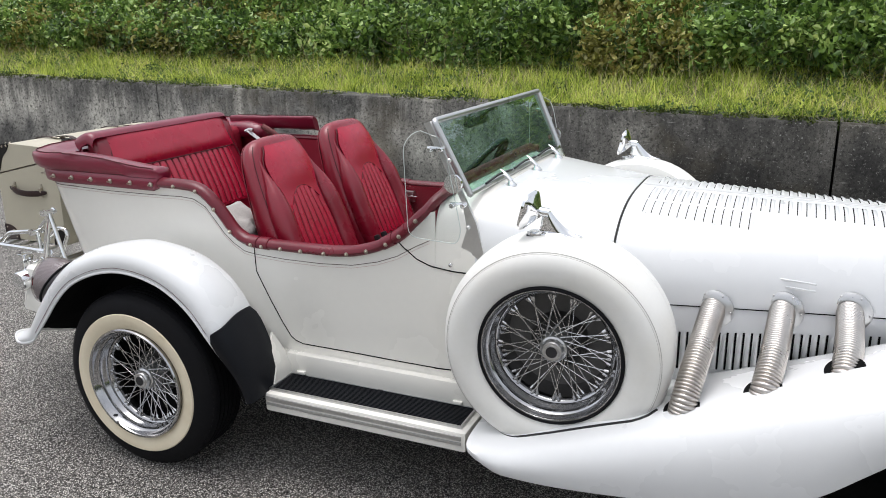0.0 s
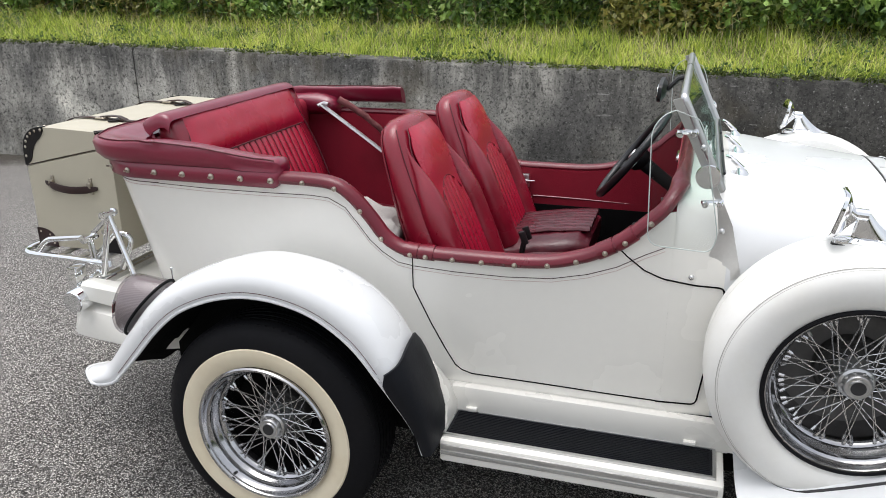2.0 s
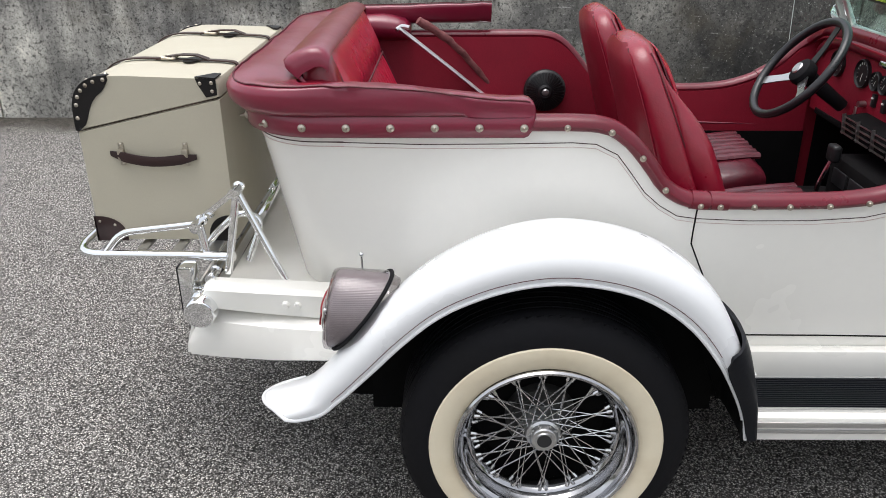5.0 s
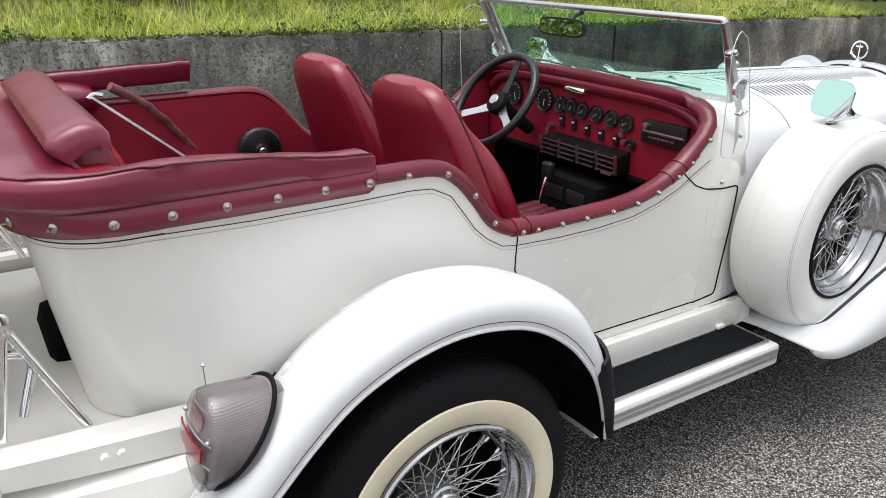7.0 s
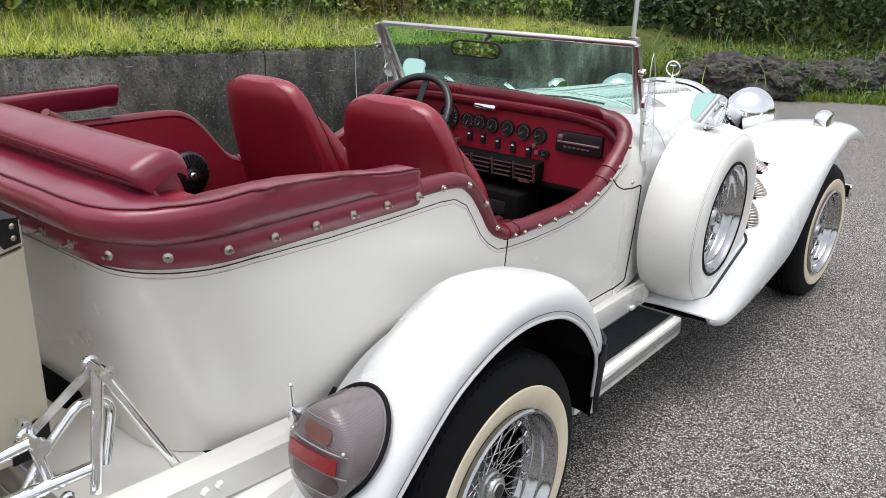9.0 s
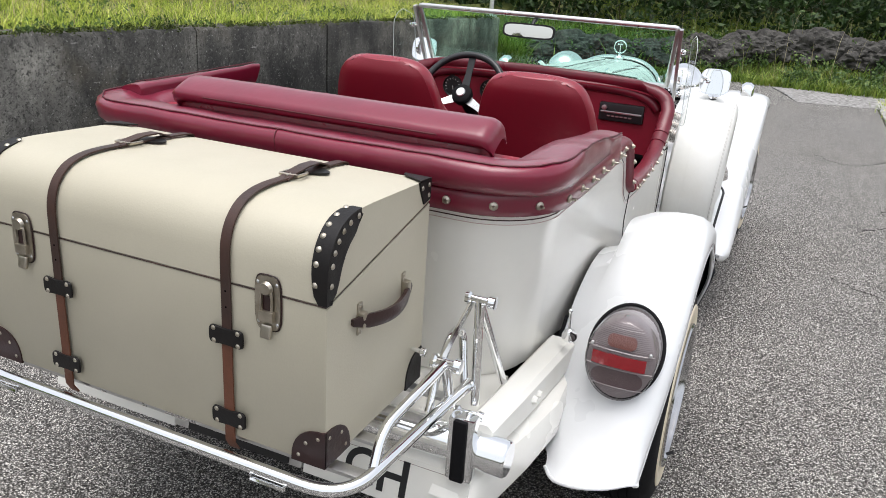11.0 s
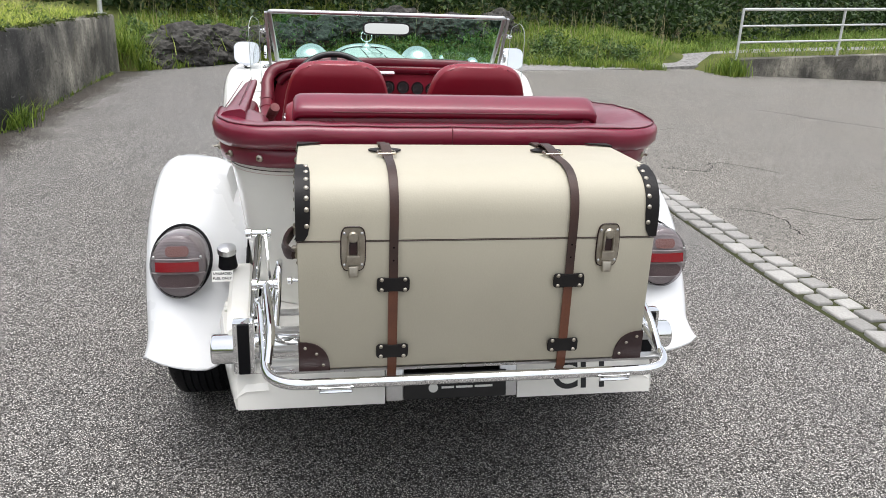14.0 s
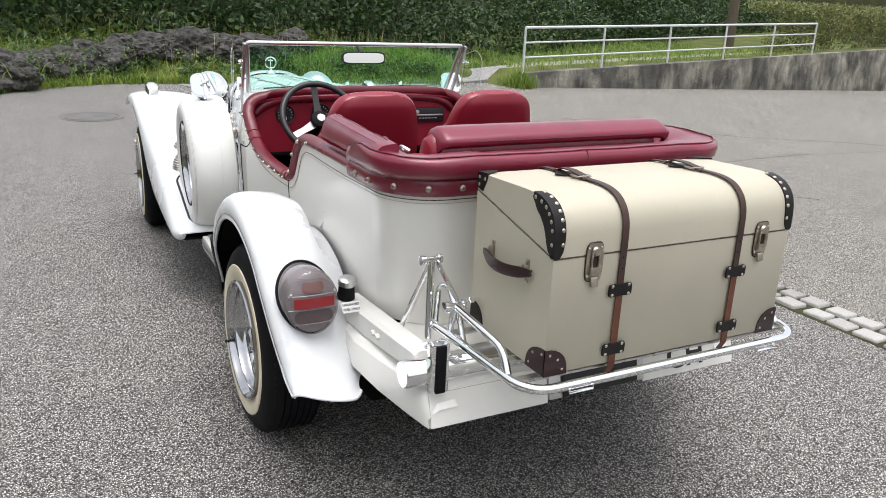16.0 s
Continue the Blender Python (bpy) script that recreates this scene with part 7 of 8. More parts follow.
for k in range(36):
    a = 2 * math.pi * k / 36
    m = pose(0.115, 0.525, 0.858, 90, 0, 0) @ pose(0, 0, 0, 0, 0, math.degrees(a))
    block(bm, (0.040, 0.0028, 0.008), m @ pose(0.050, 0, 0.023, 0, 8, 0))
apart("fin", bm, BLACK, speaker)
bm = B()
turn(bm, [(0, 0.04), (0.010, 0.039), (0.014, 0.034), (0.014, 0.028)], pose(0.115, 0.525, 0.858, 90, 0, 0), 16)
part("cap", bm, STEEL, speaker)
for s in (-1, 1):
    bm = B()
    block(bm, (0.075, 0.028, 0.055), pose(0.45, s * 0.535, 0.80), 0.005)
    block(bm, (0.05, 0.012, 0.045), pose(0.435, s * 0.548, 0.745), 0.004)
    latch = part("door_latch", bm, STEEL, car, "steel door latch with a chrome lever")
    bm = B()
    turn(bm, [(0, 0.012), (0.012, 0.010), (0.012, 0.0)], pose(0.445, s * 0.52, 0.80, 90 * s), 14)
    tube(bm, [(0.47, s * 0.515, 0.80), (0.515, s * 0.505, 0.805)], 0.005, 8)
    part("lever", bm, CHROME, latch)
    bm = B()
    tube(bm, [(x, s * 0.549, 0.72 + 0.012 * math.sin(x * 3)) for x in np.linspace(0.5, 1.0, 8)], 0.004, 6)
    part("panel_seam", bm, MAROON, car)

# ---- dashboard ----
def dash_top(y):
    w = 0.555
    return 0.74 + (1.074 - 0.74) * max(0.0, 1 - (min(abs(y), w - 0.001) / w) ** 6) ** (1 / 6)


bm = B()
ys = [0.553 * math.sin(a) for a in np.linspace(-math.pi / 2, math.pi / 2, 33)]
slab(bm, [[(1.130 - 0.05 * (v / 5) * 0 + 0.02 * (1 - v / 5) * 0, y, 0.79 + (max(dash_top(y), 0.80) - 0.79) * v / 5) for v in range(6)] for y in ys], 0.02)
dash = part("dashboard", bm, DEEP, car, "deep red leather dashboard full of round gauges")
bm = B()
tube(bm, [(1.108, y, dash_top(y) - 0.012) for y in ys[3:-3]], 0.022, 10)
part("dash_roll", bm, COAMING, dash, "padded roll along the dashboard top")
# Bar coloured near-black to pass for the darkness of the footwell.
bm = B()
block(bm, (0.04, 1.0, 0.024), pose(1.125, 0, 0.792), 0.01)
part("lower_roll", bm, CARPET, dash)


def gauge(y, z, r):
    bm = B()
    m = pose(1.1075, y, z, 0, -90, 0)
    turn(bm, [(0, 0.002), (r * 0.86, 0.002), (r * 0.88, 0.007), (r * 0.95, 0.010), (r, 0.008), (r * 1.02, 0.0), (r, -0.012)], m, 28)
    g = part("gauge", bm, BLACK, dash, "round black gauge with white marks")
    bm = B()
    for k in range(11):
        a = math.radians(-120 + 24 * k)
        c = m @ pose(0, 0, 0, 0, 0, math.degrees(a))
        block(bm, (r * 0.16, r * 0.035, 0.001), c @ pose(r * 0.72, 0, 0.0032))
    block(bm, (r * 0.6, r * 0.045, 0.001), m @ pose(0, 0, 0, 0, 0, 140 * (y + 1)) @ pose(r * 0.28, 0, 0.004))
    part("marks", bm, WHITE, g)


for y, z, r in ((0.385, 0.985, 0.046), (0.205, 0.987, 0.046), (0.115, 0.982, 0.030), (0.058, 0.982, 0.030), (-0.002, 0.978, 0.030), (-0.074, 0.978, 0.030), (-0.146, 0.974, 0.030), (-0.216, 0.970, 0.030), (-0.245, 0.905, 0.018)):
    gauge(y, z, r)
for y, z in ((0.10, 0.925), (0.035, 0.922), (-0.035, 0.915), (-0.105, 0.91), (-0.175, 0.905)):
    bm = B()
    block(bm, (0.012, 0.020, 0.042), pose(1.105, y, z), 0.003)
    sw = part("switch", bm, BLACK, dash, "black rocker switch")
    bm = B()
    block(bm, (0.004, 0.010, 0.005), pose(1.098, y, z + 0.008))
    part("mark", bm, WHITE, sw)
bm = B()
for y, z in ((-0.20, 0.93), (-0.212, 0.907), (0.16, 0.90)):
    turn(bm, [(0, 0.012), (0.009, 0.011), (0.010, 0.0)], pose(1.107, y, z, 0, -90, 0), 14)
apart("knob", bm, STEEL, dash)
bm = B()
block(bm, (0.04, 0.10, 0.022), pose(1.095, 0.02, 1.045, 0, 12, 0), 0.009, 3)
part("map_lamp", bm, CHROME, dash, "chrome lamp on the dashboard top")
bm = B()
block(bm, (0.03, 0.185, 0.075), pose(1.108, -0.385, 0.965), 0.006)
radio = part("radio", bm, BLACK, dash, "black car radio with bright trim")
bm = B()
block(bm, (0.006, 0.17, 0.008), pose(1.092, -0.385, 0.965), 0.002)
for k in range(6):
    block(bm, (0.006, 0.012, 0.005), pose(1.092, -0.335 - 0.018 * k, 0.949))
turn(bm, [(0, 0.012), (0.011, 0.010), (0.011, 0.0)], pose(1.094, -0.315, 0.982, 0, -90, 0), 14)
part("trim", bm, STEEL, radio)
bm = B()
block(bm, (0.07, 0.385, 0.072), pose(1.085, -0.05, 0.838, 0, -8, 0), 0.008)
vent = part("air_vents", bm, CARPET, dash, "row of black air vents with chrome bars")
bm = B()
for k in range(4):
    yc = 0.095 - 0.097 * k
    for j in range(4):
        block(bm, (0.006, 0.082, 0.004), pose(1.040 + 0.0024 * j, yc, 0.815 + 0.016 * j))
    block(bm, (0.012, 0.004, 0.066), pose(1.045, yc + 0.044, 0.84, 0, -8, 0))
block(bm, (0.012, 0.004, 0.066), pose(1.045, -0.24, 0.84, 0, -8, 0))
block(bm, (0.008, 0.05, 0.008), pose(1.047, -0.20, 0.806))
apart("bar", bm, ALUMINIUM, vent)
bm = B()
block(bm, (0.16, 0.30, 0.20), pose(1.08, -0.06, 0.66), 0.02)
console = part("console", bm, CARPET, dash, "black centre console")
bm = B()
for y in (-0.0, -0.11):
    block(bm, (0.006, 0.09, 0.05), pose(0.998, y, 0.70), 0.002)
apart("panel", bm, DIAL, console)
bm = B()
tube(bm, bend([(0.93, 0.0, 0.60), (0.935, 0.0, 0.68), (0.96, 0.0, 0.76)], 4), 0.007, 8)
lever = part("gear_lever", bm, CHROME, car, "chrome gear lever with a black knob")
bm = B()
block(bm, (0.03, 0.05, 0.055), pose(0.965, 0.0, 0.785), 0.012, 3)
part("knob", bm, BLACK, lever)
bm = B()
tube(bm, [(1.108, 0.155, 0.90), (1.085, 0.155, 0.90)], 0.010, 10)
block(bm, (0.004, 0.016, 0.06), pose(1.08, 0.155, 0.862), 0.002)
part("ignition_key", bm, STEEL, dash, "key hanging in the ignition")

# steering wheel
hub_m = Matrix.Translation((0.930, 0.266, 0.985)) @ Vector((-0.80, 0, 0.60)).to_track_quat("Z", "Y").to_matrix().to_4x4()
bm = B()
R = 0.183
tube(bm, [hub_m @ Vector((R * math.cos(a), R * math.sin(a), 0.012)) for a in np.linspace(0, 2 * math.pi, 56, endpoint=False)], 0.0145, 12, closed=True)
steer = part("steering_wheel", bm, BLACKLEATHER, car, "black three-spoke steering wheel")
for a in (90, 210, 330):
    bm = B()
    m = hub_m @ pose(0, 0, 0, 0, 0, a)
    slab(bm, [[m @ Vector((0.03, -0.020, -0.012)), m @ Vector((0.03, 0.020, -0.012))], [m @ Vector((0.10, -0.014, -0.005)), m @ Vector((0.10, 0.014, -0.005))], [m @ Vector((R, -0.016, 0.010)), m @ Vector((R, 0.016, 0.010))]], 0.004)
    part("spoke", bm, BLACK if a == 90 else STEEL, steer)
bm = B()
turn(bm, [(0, 0.016), (0.030, 0.014), (0.042, 0.006), (0.046, -0.008), (0.042, -0.030), (0.026, -0.045), (0.022, -0.20)], hub_m, 28)
part("boss", bm, RUBBER, steer)
bm = B()
turn(bm, [(0, 0.020), (0.018, 0.0195), (0.021, 0.016)], hub_m, 24)
part("badge", bm, STEEL, steer, "silver round badge")

# ---- tail: chassis rails, valance, bumper, luggage rack ----
for s in (-1, 1):
    bm = B()
    rings = []
    for x, y, z0, z1, w in ((-0.36, 0.60, 0.535, 0.615, 0.035), (-0.50, 0.592, 0.535, 0.618, 0.035), (-0.70, 0.580, 0.545, 0.622, 0.034), (-0.845, 0.570, 0.555, 0.625, 0.032), (-0.855, 0.570, 0.560, 0.620, 0.028)):
        rings.append([(x, -(y + w), z0 + 0.008), (x, -(y + w), z1 - 0.012), (x, -(y + w - 0.012), z1), (x, -(y - w + 0.01), z1), (x, -(y - w), z1 - 0.01), (x, -(y - w), z0)])
    skin(bm, rings)
    if s > 0:
        mirrored(bm)
    rail = part("chassis_rail", bm, RAIL, car, "white painted chassis rail")
    bm = B()
    for x in (-0.643, -0.612):
        turn(bm, [(0, 0.012), (0.008, 0.012), (0.0095, 0.004), (0.011, 0.002), (0.011, -0.004)], pose(x, -0.617, 0.582, 90, 0, 0), 6)
    if s > 0:
        mirrored(bm)
    apart("bolt", bm, RAIL, rail)
    # cheek of the valance
    bm = B()
    rows = []
    for x, z0, z1, y in ((-0.40, 0.46, 0.535, 0.640), (-0.53, 0.440, 0.530, 0.648), (-0.68, 0.425, 0.528, 0.625), (-0.82, 0.415, 0.526, 0.595), (-0.885, 0.412, 0.510, 0.580), (-0.918, 0.411, 0.46, 0.572)):
        rows.append([(x, -y, z0), (x, -y - 0.004, (z0 + z1) / 2), (x, -y + 0.004, z1 - 0.012), (x, -y + 0.022, z1), (x, -y + 0.08, z1 + 0.002)])
    slab(bm, rows, 0.008)
    if s > 0:
        mirrored(bm)
    val = part("valance_cheek", bm, PAINT, car, "white side cheek of the tail valance")
    bm = B()
    tube(bm, [(x, -y - 0.003, z) for x, z, y in ((-0.50, 0.452, 0.649), (-0.68, 0.437, 0.627), (-0.85, 0.427, 0.590))], 0.0018, 6)
    if s > 0:
        mirrored(bm)
    part("crease", bm, PIPING, val)
    # rear face
    bm = B()
    slab(bm, [[(-0.922, -y, 0.412), (-0.918, -y, 0.44), (-0.895, -y, 0.515), (-0.86, -y, 0.535)] for y in np.linspace(0.575, 0.185, 8)], 0.008)
    if s > 0:
        mirrored(bm)
    val = part("valance_panel", bm, PAINT, car, "white tail panel below the luggage rack")
    bm = B()
    tube(bm, [(-0.9245 + 0.30 * max(0, z - 0.44), -y, z) for y, z in ((0.55, 0.430), (0.21, 0.430), (0.21, 0.508), (0.55, 0.508))], 0.0014, 6, closed=True)
    if s > 0:
        mirrored(bm)
    part("pinstripe", bm, PIPING, val)
    bm = B()
    block(bm, (0.02, 0.05, 0.10), pose(-0.915, -0.158, 0.468, 0, 14, 0), 0.008)
    if s > 0:
        mirrored(bm)
    part("plate_bracket", bm, STEEL, val)
    # overrider
    bm = B()
    block(bm, (0.036, 0.056, 0.146), pose(-0.905, -0.552, 0.590), 0.006)
    block(bm, (0.05, 0.05, 0.06), pose(-0.87, -0.552, 0.575), 0.01)
    if s > 0:
        mirrored(bm)
    ov = part("overrider", bm, CHROME, car, "chrome bumper overrider with a black pad")
    bm = B()
    block(bm, (0.012, 0.030, 0.142), pose(-0.925, -0.552, 0.590), 0.004)
    if s > 0:
        mirrored(bm)
    part("pad", bm, RUBBER, ov)
bm = B()
turn(bm, [(0, -0.640), (0.036, -0.640), (0.040, -0.635), (0.040, 0.635), (0.036, 0.640), (0, 0.640)], pose(-0.862, 0, 0.562, 90), 28)
part("rear_bumper", bm, CHROME, car, "round chrome tube rear bumper")
bm = B()
block(bm, (0.34, 1.06, 0.012), pose(-0.735, 0, 0.575), 0.003)
deck = part("tail_deck", bm, RAIL, car, "white painted deck behind the body")

# plate
bm = B()
block(bm, (0.010, 0.285, 0.075), pose(-0.928, -0.008, 0.462, 0, 12, 0), 0.004)
plate = part("plate", bm, BLACK, car, "black plate with a pale emblem and a line of small writing")
bm = B()
m = pose(-0.9345, -0.008, 0.462, 0, 12, 0)
turn(bm, [(0, 0.001), (0.013, 0.001), (0.013, 0)], m @ pose(0, 0.062, -0.004, 0, -90, 0), 20)
for k, w in enumerate((0.034, 0.046, 0.050)):
    block(bm, (0.001, w, 0.006), m @ pose(0, 0.022 - (0.0, 0.046, 0.100)[k], -0.004))
part("writing", bm, WHITE, plate)


def lettering(name, body, size, m, material, parent, label):
    c = bpy.data.curves.new(name, "FONT")
    c.body, c.size, c.align_x, c.align_y, c.extrude = body, size, "CENTER", "CENTER", 0.0006
    c.offset = 0.02 * size
    tmp = new(name, c)
    me = bpy.data.meshes.new_from_object(tmp)
    bpy.data.objects.remove(tmp)
    me.materials.append(material)
    ob = new(name, me)
    ob.parent, ob.matrix_basis = parent, m
    return tagged(ob, label)


AFT = Matrix(((0, 0, -1, 0), (-1, 0, 0, 0), (0, 1, 0, 0), (0, 0, 0, 1)))
oval = tagged(root("country_sticker"), "white oval country sticker with black letters", "sticker")
oval.parent = car
bm = B()
skin(bm, [[(-0.9235 + 0.30 * max(0, z - 0.44) - e, y, z) for y, z in ((-0.365 + 0.088 * math.cos(a), 0.467 + 0.050 * math.sin(a)) for a in np.linspace(0, 2 * math.pi, 32, endpoint=False))] for e in (0, 0.0015)])
ovp = part("sticker", bm, WHITE, car, "white oval country sticker with black letters")
bpy.data.objects.remove(oval)
lettering("letters", "CH", 0.112, Matrix.Translation((-0.9180, -0.365, 0.467)) @ pose(0, 0, 0, 0, 16.5, 0) @ AFT, BLACK, ovp, "black letters")

# luggage rack
rack_lines = []
bm = B()
tube(bm, fillet([(-0.79, -0.515, 0.668), (-1.00, -0.495, 0.663), (-1.235, -0.475, 0.654), (-1.235, 0.475, 0.654), (-1.00, 0.495, 0.663), (-0.79, 0.515, 0.668)], 0.085, 8), 0.0125, 12)
rack = part("luggage_rack", bm, CHROME, car, "chrome tube luggage rack")
for x in (-0.86, -0.96, -1.06, -1.16):
    bm = B()
    block(bm, (0.028, 0.97, 0.008), pose(x, 0, 0.662 - 0.035 * (-0.86 - x)), 0.002)
    part("slat", bm, STEEL, rack)
for s in (-1, 1):
    for pts, r in (([(-0.765, -0.512, 0.853), (-0.805, -0.535, 0.630)], 0.0105), ([(-0.765, -0.512, 0.853), (-0.655, -0.545, 0.615)], 0.0095), ([(-0.88, -0.492, 0.752), (-0.865, -0.500, 0.663)], 0.0105),
                   (fillet([(-0.88, -0.492, 0.752), (-1.10, -0.470, 0.716), (-1.145, -0.478, 0.660)], 0.05, 6), 0.0105), (fillet([(-0.90, -0.47, 0.642), (-0.86, -0.465, 0.70), (-0.78, -0.462, 0.775), (-0.72, -0.462, 0.755), (-0.76, -0.49, 0.645)], 0.05, 6), 0.0095)):
        bm = B()
        tube(bm, pts, r, 10)
        if s > 0:
            mirrored(bm)
        part("stay", bm, CHROME, rack)
    bm = B()
    slab(bm, [[(-0.762, -0.500, 0.862), (-0.768, -0.500, 0.838)], [(-0.878, -0.484, 0.770), (-0.884, -0.484, 0.746)]], 0.005)
    if s > 0:
        mirrored(bm)
    part("link", bm, CHROME, rack)
    for x, y, z, r in ((-0.765, 0.512, 0.853, 0.014), (-0.88, 0.492, 0.752, 0.015), (-0.845, 0.537, 0.628, 0.013)):
        bm = B()
        turn(bm, [(0, 0.036), (r, 0.035), (r * 1.05, 0.022), (r * 0.7, 0.018), (r * 0.7, -0.018), (r * 1.05, -0.022), (r, -0.03), (0, -0.031)], pose(x, -y, z, 90), 18)
        if s > 0:
            mirrored(bm)
        part("knob", bm, CHROME, rack)
    bm = B()
    tube(bm, [(-1.247, -0.36, 0.650), (-1.248, -0.36, 0.640), (-1.248, -0.29, 0.640), (-1.247, -0.29, 0.650)], 0.004, 6)
    if s > 0:
        mirrored(bm)
    part("strap_loop", bm, CHROME, rack)

# tail lamps on the rear wings
LAMP_N = Vector((-0.78, 0, 0.625)).normalized()
def lamp_base(a, k, lift):
    c, t = Vector((-0.424, -0.775, 0.653)), Vector((0.625, 0, 0.78))
    return c + t * (0.115 * k * math.sin(a)) + Vector((0, 1, 0)) * (0.088 * k * math.cos(a)) + LAMP_N * lift


def lamp_face(a, k, out):
    z = 0.659 + 0.099 * k * math.sin(a)
    return Vector((-0.516 + (z - 0.58) * 0.16 - out, -0.775 + 0.084 * k * math.cos(a), z))


def lamp_skin(y, z, lift):
    """A point on the lens, y from its middle."""
    k = math.hypot(y / 0.084, (z - 0.659) / 0.099)
    return (-0.516 + (z - 0.58) * 0.16 - lift - 0.011 + 0.013 * min(k, 1) ** 3, -0.775 + y, z)


for s in (-1, 1):
    angs = np.linspace(0, 2 * math.pi, 40, endpoint=False)
    bm = B()
    skin(bm, [[lamp_base(a, 1.0, -0.02) for a in angs], [lamp_base(a, 0.985, 0.012) for a in angs], [lamp_face(a, 1.0, -0.020) for a in angs], [lamp_face(a, 0.985, -0.006) for a in angs], [lamp_face(a, 0.95, 0.0) for a in angs], [lamp_face(a, 0.82, 0.004) for a in angs], [lamp_face(a, 0.4, 0.010) for a in angs], [lamp_face(a, 0.05, 0.011) for a in angs]])
    if s > 0:
        mirrored(bm)
    lamp = part("tail_lamp", bm, SMOKE, car, "oval tail lamp with a smoky lens and a red band")
    lamp.visible_shadow = False
    bm = B()
    skin(bm, [[lamp_base(a, 0.97, 0.004) for a in angs], [lamp_base(a, 0.97, 0.007) for a in angs]])
    if s > 0:
        mirrored(bm)
    part("reflector", bm, LAMPGREY, lamp, "pale reflector behind the lens")
    bm = B()
    skin(bm, [[lamp_base(a, 0.93, 0.008) for a in angs], [lamp_face(a, 0.955, -0.026) for a in angs], [lamp_face(a, 0.94, -0.012) for a in angs], [lamp_face(a, 0.90, -0.007) for a in angs], [lamp_face(a, 0.78, -0.003) for a in angs], [lamp_face(a, 0.4, 0.003) for a in angs], [lamp_face(a, 0.05, 0.004) for a in angs]])
    if s > 0:
        mirrored(bm)
    part("lens_body", bm, LENS_RIBBED, lamp, "grey ribbed lens body")
    for z0, z1, w, mt, label in ((0.693, 0.724, 0.034, LENS_AMBER, "pinkish bulb shining through the lens"), (0.600, 0.640, 0.060, LENS_DIM, "dim red lower lens")):
        bm = B()
        slab(bm, [[lamp_skin(y * (1 - 0.25 * abs(2 * (z - z0) / (z1 - z0) - 1) ** 3), z, -0.0055) for z in np.linspace(z0, z1, 6)] for y in np.linspace(-w, w, 9)], 0.003)
        if s > 0:
            mirrored(bm)
        part("bulb_cover", bm, mt, lamp, label)
    bm = B()
    tube(bm, [lamp_base(a, 1.01, 0.005) for a in angs], 0.0048, 10, closed=True)
    if s > 0:
        mirrored(bm)
    part("gasket", bm, RUBBER, lamp, "black rubber gasket")
    for name, z0, z1, w, lift, mt, label in (("red_band", 0.651, 0.680, 0.062, 0.004, LENS_RED, "red reflector band"),):
        bm = B()
        slab(bm, [[lamp_skin(y, z, lift) for z in np.linspace(z0, z1, 5)] for y in np.linspace(-w, w, 9)], 0.004)
        if s > 0:
            mirrored(bm)
        part(name, bm, mt, lamp, label)
    for z in (0.738, 0.6865, 0.6445, 0.600):
        w = 0.084 * math.sqrt(max(0.05, 1 - ((z - 0.659) / 0.099) ** 2)) * 0.95
        bm = B()
        tube(bm, [lamp_skin(y, z, 0.0) for y in np.linspace(-w, w, 9)], 0.0018 if z in (0.6865, 0.6445) else 0.0009, 6)
        if s > 0:
            mirrored(bm)
        part("lens_ridge", bm, LENSLINE, lamp)
    for y in (-0.068, 0.068):
        bm = B()
        bmesh.ops.create_uvsphere(bm, u_segments=8, v_segments=6, radius=0.005, matrix=Matrix.Translation(lamp_skin(y, 0.692, 0.001)))
        if s > 0:
            mirrored(bm)
        part("screw", bm, STEEL, lamp)

# aerial on the right wing, fuel filler on the left
bm = B()
turn(bm, [(0, 0.028), (0.006, 0.026), (0.009, 0.014), (0.018, 0.006), (0.020, 0.0), (0.016, -0.008)], pose(-0.429, -0.634, 0.658, 0, -38, 0), 16)
tube(bm, [(-0.440, -0.634, 0.672), (-0.442, -0.632, 0.728)], 0.003, 8)
bmesh.ops.create_uvsphere(bm, u_segments=8, v_segments=6, radius=0.006, matrix=Matrix.Translation((-0.442, -0.632, 0.730)))
part("aerial", bm, CHROME, car, "short chrome aerial stub")
bm = B()
turn(bm, [(0, 0.034), (0.020, 0.033), (0.028, 0.028), (0.029, 0.010), (0.026, 0.008)], pose(-0.424, 0.638, 0.668, 0, -12, 0), 24)
filler = part("fuel_cap", bm, STEEL, car, "chrome fuel filler cap on a black neck")
bm = B()
turn(bm, [(0.025, 0.010), (0.026, -0.01), (0.03, -0.04), (0.0, -0.04)], pose(-0.424, 0.638, 0.668, 0, -12, 0), 20)
part("neck", bm, RUBBER, filler)
bm = B()
sm = pose(-0.492, 0.648, 0.624, 0, 42, 0)
block(bm, (0.002, 0.062, 0.036), sm, 0.001)
note = part("label_plate", bm, WHITE, car, "small white label reading unleaded fuel only")
for body, dz in (("UNLEADED", 0.008), ("FUEL ONLY", -0.008)):
    lettering("letters", body, 0.0108, sm @ Matrix.Translation((-0.0016, 0, dz)) @ AFT, BLACK, note, "black letters")
for s in (-1, 1):
    bm = B()
    tube(bm, [rear_wing(i, 10, 0.004) + Vector((0, 0.004, 0)) for i in range(65) if -0.50 < lip_path[i].x < -0.30], 0.0055, 6)
    if s > 0:
        mirrored(bm)
    part("wing_beading", bm, RUBBER, car, "black beading between wing and body")

# ---- luggage trunk on the rack ----
trunk = tagged(root("luggage_trunk", pose(0, -0.001, 0)), "beige canvas travel trunk with leather straps on the chrome rack", "trunk")
TW, Z0 = 0.404, 0.667
